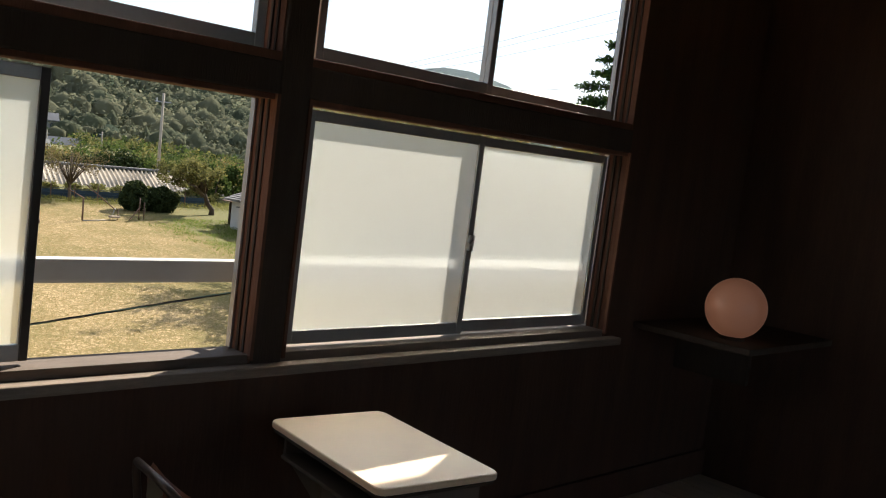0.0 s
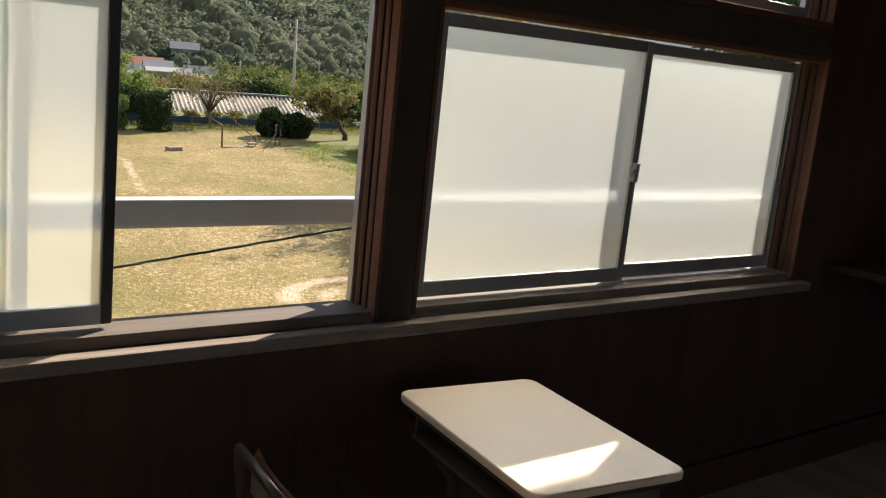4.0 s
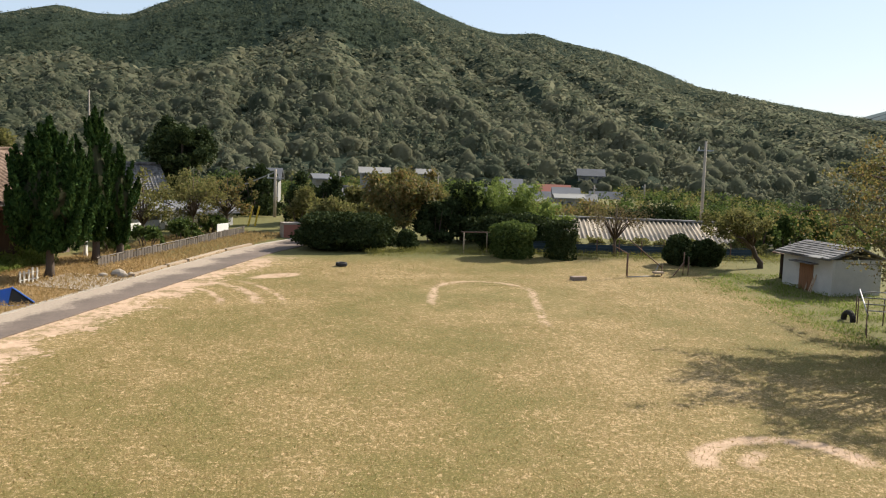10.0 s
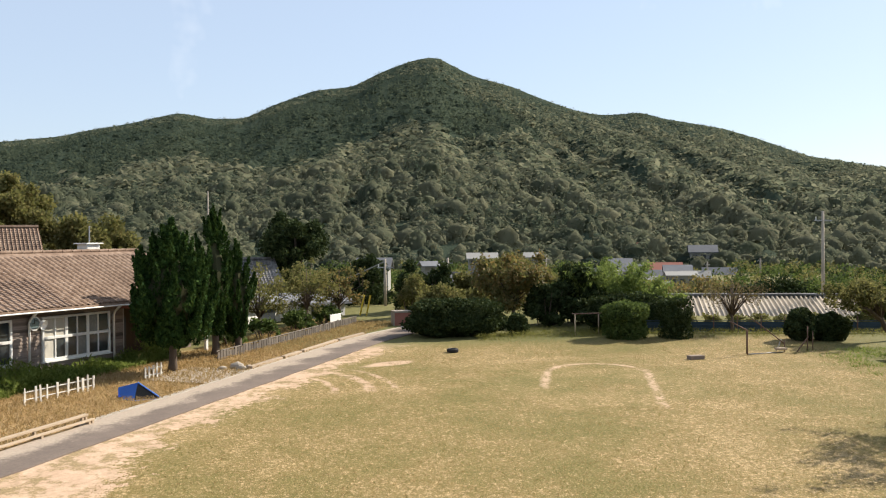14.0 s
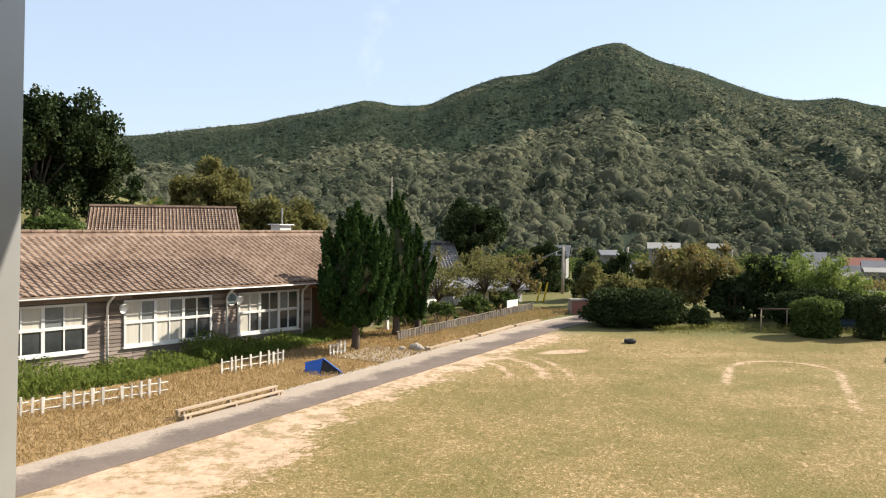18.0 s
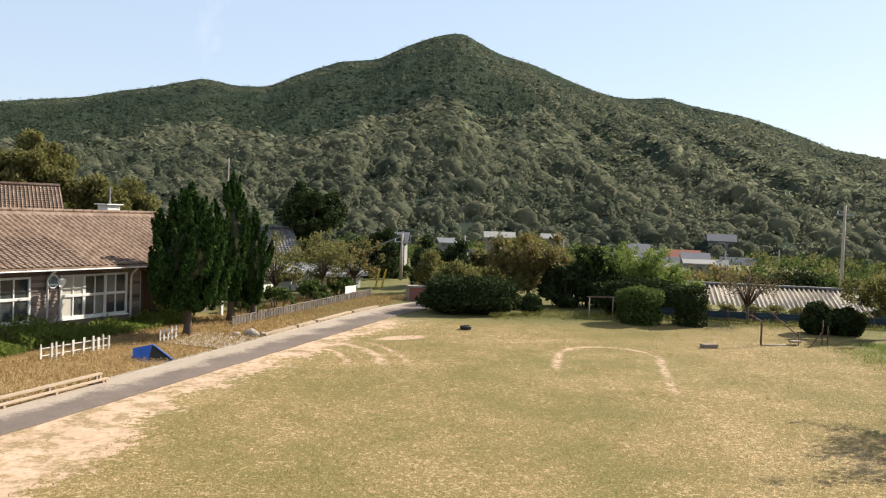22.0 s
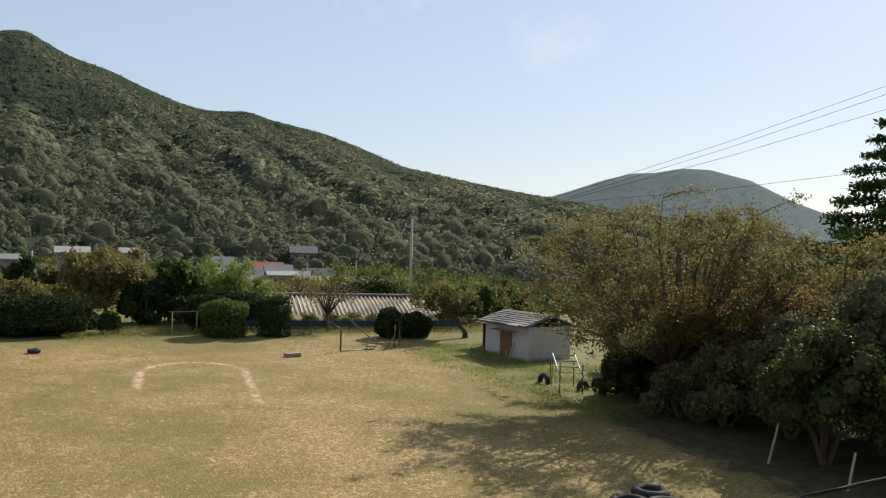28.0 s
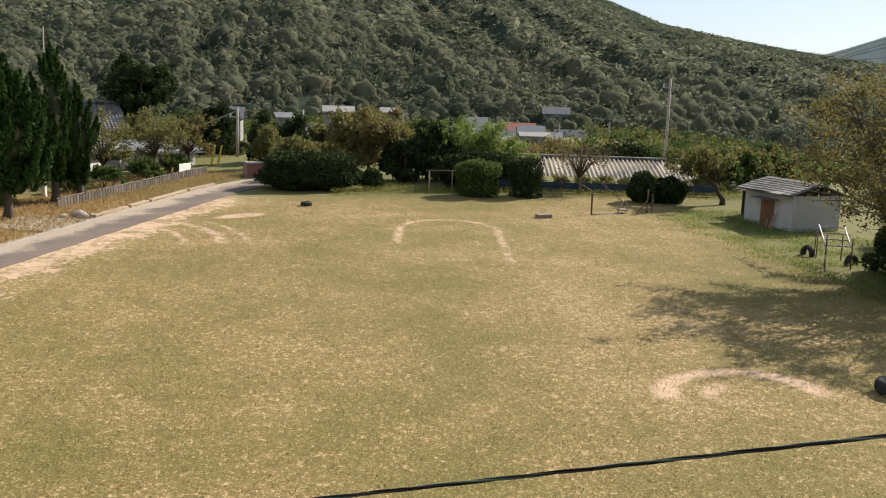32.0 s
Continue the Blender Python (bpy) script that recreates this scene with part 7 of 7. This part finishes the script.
def rounded_slab(w, d, z0, z1, r):
    """A flat board with round corners."""
    bm = bmesh.new()
    ring = []
    for cx_, cy_, a0 in ((w / 2 - r, d / 2 - r, 0), (-w / 2 + r, d / 2 - r, 90), (-w / 2 + r, -d / 2 + r, 180), (w / 2 - r, -d / 2 + r, 270)):
        for k in range(7):
            a = radians(a0 + 15 * k)
            ring.append((cx_ + r * math.cos(a), cy_ + r * math.sin(a)))
    e = 0.003
    rows = [[bm.verts.new((x * s, y * s, z)) for x, y in ring] for s, z in ((1 - e * 4, z0), (1, z0 + e), (1, z1 - e), (1 - e * 4, z1))]
    for a, b in zip(rows, rows[1:]):
        for k in range(len(ring)):
            bm.faces.new((a[k], a[(k + 1) % len(ring)], b[(k + 1) % len(ring)], b[k]))
    bm.faces.new(rows[-1])
    bm.faces.new(rows[0][::-1])
    return bm


top = rounded_slab(0.4, 0.6, D0 - 0.02, D0, 0.03)
part("desktop", top, M["desk_top"], desk, "cream laminate top")
part("edge_band", rounded_slab(0.392, 0.592, D0 - 0.032, D0 - 0.0205, 0.03), M["dark_wood"], desk)
part("book_tray", boxed(-0.17, 0.17, -0.26, 0.26, D0 - 0.11, D0 - 0.098, 0.004), M["desk_steel"], desk)
for y in (-0.265, 0.255):
    part("side_panel", boxed(-0.16, 0.16, y, y + 0.012, D0 - 0.11, D0 - 0.033, 0.003), M["desk_steel"], desk)
    bm = bmesh.new()
    vs = [bm.verts.new(q) for q in ((-0.15, y + 0.002, D0 - 0.11), (0.15, y + 0.002, D0 - 0.11), (0.055, y + 0.002, D0 - 0.24), (0.03, y + 0.002, D0 - 0.46), (-0.03, y + 0.002, D0 - 0.46), (-0.055, y + 0.002, D0 - 0.24))]
    bm.faces.new(vs)
    bmesh.ops.solidify(bm, geom=bm.faces[:], thickness=0.012)
    part("gusset", bm, M["desk_steel"], desk, "flared pressed steel bracket")
    part("leg", boxed(-0.022, 0.022, y - 0.008, y + 0.02, 0.05, D0 - 0.2, 0.006), M["desk_steel"], desk)
    part("foot", boxed(-0.22, 0.22, y - 0.014, y + 0.026, 0.012, 0.052, 0.008), M["desk_steel"], desk)
    for x in (-0.23, 0.17):
        part("foot_cap", boxed(x, x + 0.06, y - 0.018, y + 0.03, 0.0, 0.056, 0.01), M["desk_foot"], desk)
part("stretcher", bar([(0, -0.25, 0.12), (0, 0.25, 0.12)], 0.016, 8), M["rust"], desk, smooth=True)
part("label", boxed(-0.12, -0.02, -0.268, -0.266, D0 - 0.09, D0 - 0.05), M["paper"], desk)
part("hook", bar([(0.17, -0.2, D0 - 0.05), (0.2, -0.2, D0 - 0.07), (0.19, -0.2, D0 - 0.09)], 0.004, 6), M["steel"], desk)

# school chair, facing the desk
SEAT = 0.365
chair = room_thing("school_chair", -0.44, -0.46, FLOOR, -7.5, "school chair with an orange plywood seat and steel tube frame", "chair")


def shell_panel(w, d, thick, dish, corner):
    bm = bmesh.new()
    g0 = []
    for k in range(13):
        row = []
        for j in range(13):
            a, b = k / 12 * 2 - 1, j / 12 * 2 - 1
            r = max(0.0, math.hypot(max(0, abs(a) - (1 - corner)), max(0, abs(b) - (1 - corner))) - corner)
            sx, sy = a * (1 - 0.29 * max(0, abs(b) - (1 - corner)) * (abs(a) > 0.5)), b * (1 - 0.29 * max(0, abs(a) - (1 - corner)) * (abs(b) > 0.5))
            row.append(bm.verts.new((sx * w / 2, sy * d / 2, dish * (a * a + b * b) * 0.5)))
        g0.append(row)
    for k in range(12):
        for j in range(12):
            bm.faces.new((g0[k][j], g0[k + 1][j], g0[k + 1][j + 1], g0[k][j + 1]))
    bmesh.ops.solidify(bm, geom=bm.faces[:], thickness=-thick)
    return bm


seat = part("seat", shell_panel(0.36, 0.38, 0.011, 0.012, 0.35), M["seat"], chair, "orange varnished plywood seat", True)
seat.location = (0, 0, SEAT)
back = part("backrest", shell_panel(0.19, 0.36, 0.011, 0.03, 0.35), M["seat_back"], chair, "brown plywood backrest", True)
back.matrix_local = pose(-0.205, 0, SEAT + 0.198, 0, 80, 0)
part("label", boxed(-0.225, -0.223, 0.0, 0.1, SEAT + 0.22, SEAT + 0.29), M["paper"], chair)
for y in (-0.165, 0.165):
    part("back_tube", bar([(-0.03, y, SEAT - 0.02), (-0.16, y, SEAT - 0.01), (-0.2, y, SEAT + 0.05), (-0.232, y, SEAT + 0.265), (-0.237, y * 0.92, SEAT + 0.298)], 0.011, 10), M["tube"], chair, "bent steel tube", True)
    bm = bmesh.new()
    vs = [bm.verts.new(q) for q in ((-0.12, y, SEAT - 0.015), (0.14, y, SEAT - 0.015), (0.05, y, SEAT - 0.12), (0.025, y, SEAT - 0.24), (-0.025, y, SEAT - 0.24), (-0.05, y, SEAT - 0.12))]
    bm.faces.new(vs)
    bmesh.ops.solidify(bm, geom=bm.faces[:], thickness=0.01)
    part("gusset", bm, M["desk_steel"], chair)
    part("leg", boxed(-0.018, 0.018, y - 0.012, y + 0.012, 0.05, SEAT - 0.08, 0.005), M["desk_steel"], chair)
    part("foot", boxed(-0.19, 0.19, y - 0.016, y + 0.016, 0.012, 0.05, 0.007), M["desk_steel"], chair)
    for x in (-0.21, 0.15):
        part("foot_cap", boxed(x, x + 0.06, y - 0.021, y + 0.021, 0.0, 0.054, 0.01), M["desk_foot"], chair)
part("top_tube", bar([(-0.237, -0.152, SEAT + 0.298), (-0.24, 0, SEAT + 0.304), (-0.237, 0.152, SEAT + 0.298)], 0.011, 10), M["tube"], chair, "", True)
part("stretcher", bar([(0, -0.16, 0.11), (0, 0.16, 0.11)], 0.014, 8), M["desk_steel"], chair, smooth=True)
for x, y in ((-0.12, -0.13), (-0.12, 0.13), (0.12, -0.14), (0.12, 0.14)):
    part("screw", lathe([(0.0, 0.004), (0.006, 0.003), (0.008, 0.0)], 10), M["steel"], chair).location = (x, y, SEAT + 0.004)

# corner shelf with a globe lamp
shelf = room_thing("corner_shelf", 0, 0, 0, 0, "dark wooden corner shelf at sill height", "shelf")
part("board", boxed(1.98, X1, -0.6, -0.002, 0.02, 0.05, 0.005), M["dark_wood"], shelf)
part("bracket", boxed(2.4, 2.43, -0.4, -0.002, -0.2, 0.02, 0.003), M["dark_wood"], shelf)
lampo = room_thing("globe_lamp", 2.15, -0.42, 0.051, 0, "round peach-coloured glass globe lamp on the corner shelf", "lamp")
ball = bmesh.new()
bmesh.ops.create_uvsphere(ball, u_segments=40, v_segments=24, radius=0.138)
for q in ball.verts:
    q.co.z = max(q.co.z, -0.13) + 0.142
gm = Nodes("glowing peach glass")
gm.finish((0.60, 0.29, 0.19), 0.3)
gm.bsdf.inputs["Emission Color"].default_value = (1.0, 0.42, 0.24, 1.0)
gm.bsdf.inputs["Emission Strength"].default_value = 0.03
part("globe", ball, gm.mat, lampo, "glowing peach glass globe", True)
part("base", lathe([(0.0, 0.0), (0.06, 0.0), (0.06, 0.012), (0.05, 0.02), (0.0, 0.02)], 24), M["dark_wood"], lampo)

# ---- roof tiles of the schoolhouse, the nearest as single pieces ----
tb = bmesh.new()
prof = [(0.0, 0.0), (0.05, 0.045), (0.11, 0.05), (0.16, 0.02), (0.21, 0.0), (0.265, 0.004)]
rows = [[tb.verts.new((x, y, z + (0.028 if y < 0.1 else 0.0))) for x, z in prof] for y in (0.0, 0.30)]
low = [tb.verts.new((x, 0.0, z - 0.0)) for x, z in prof]
for k in range(5):
    tb.faces.new((rows[0][k], rows[0][k + 1], rows[1][k + 1], rows[1][k]))
    tb.faces.new((low[k], low[k + 1], rows[0][k + 1], rows[0][k]))
tile_mesh = bpy.data.meshes.new("roof_tile")
tb.to_mesh(tile_mesh)
tb.free()
tile_mesh.materials.append(M["tile"])
tv = np.array([v.co for v in tile_mesh.vertices])
tf = np.array([list(p.vertices) for p in tile_mesh.polygons])
more_v, more_f, made, base = [], [], 0, 0
cs_, sn_ = math.cos(slope), math.sin(slope)
for r in range(15):
    for k in range(97):
        x = S0 - 0.45 + k * 0.268
        d = 0.02 + r * 0.272
        m = Matrix.Translation((x, -OVER + d * cs_, EAVE_Z + d * sn_ + 0.006)) @ Matrix.Rotation(slope, 4, "X") @ Matrix.Rotation(rnd.uniform(-0.012, 0.012), 4, "Z")
        if r < 8 and 33 <= k < 70:
            ob = new("roof_tile", tile_mesh)
            ob.parent = roof
            ob.matrix_local = m
        else:
            mm = np.array(m)
            more_v.append(tv @ mm[:3, :3].T + mm[:3, 3])
            more_f.append(tf + base)
            base += len(tv)
tagged(arrays("roof_tiles", np.concatenate(more_v), np.concatenate(more_f), M["tile"], roof), "brown clay roof tiles", kind="stuff")
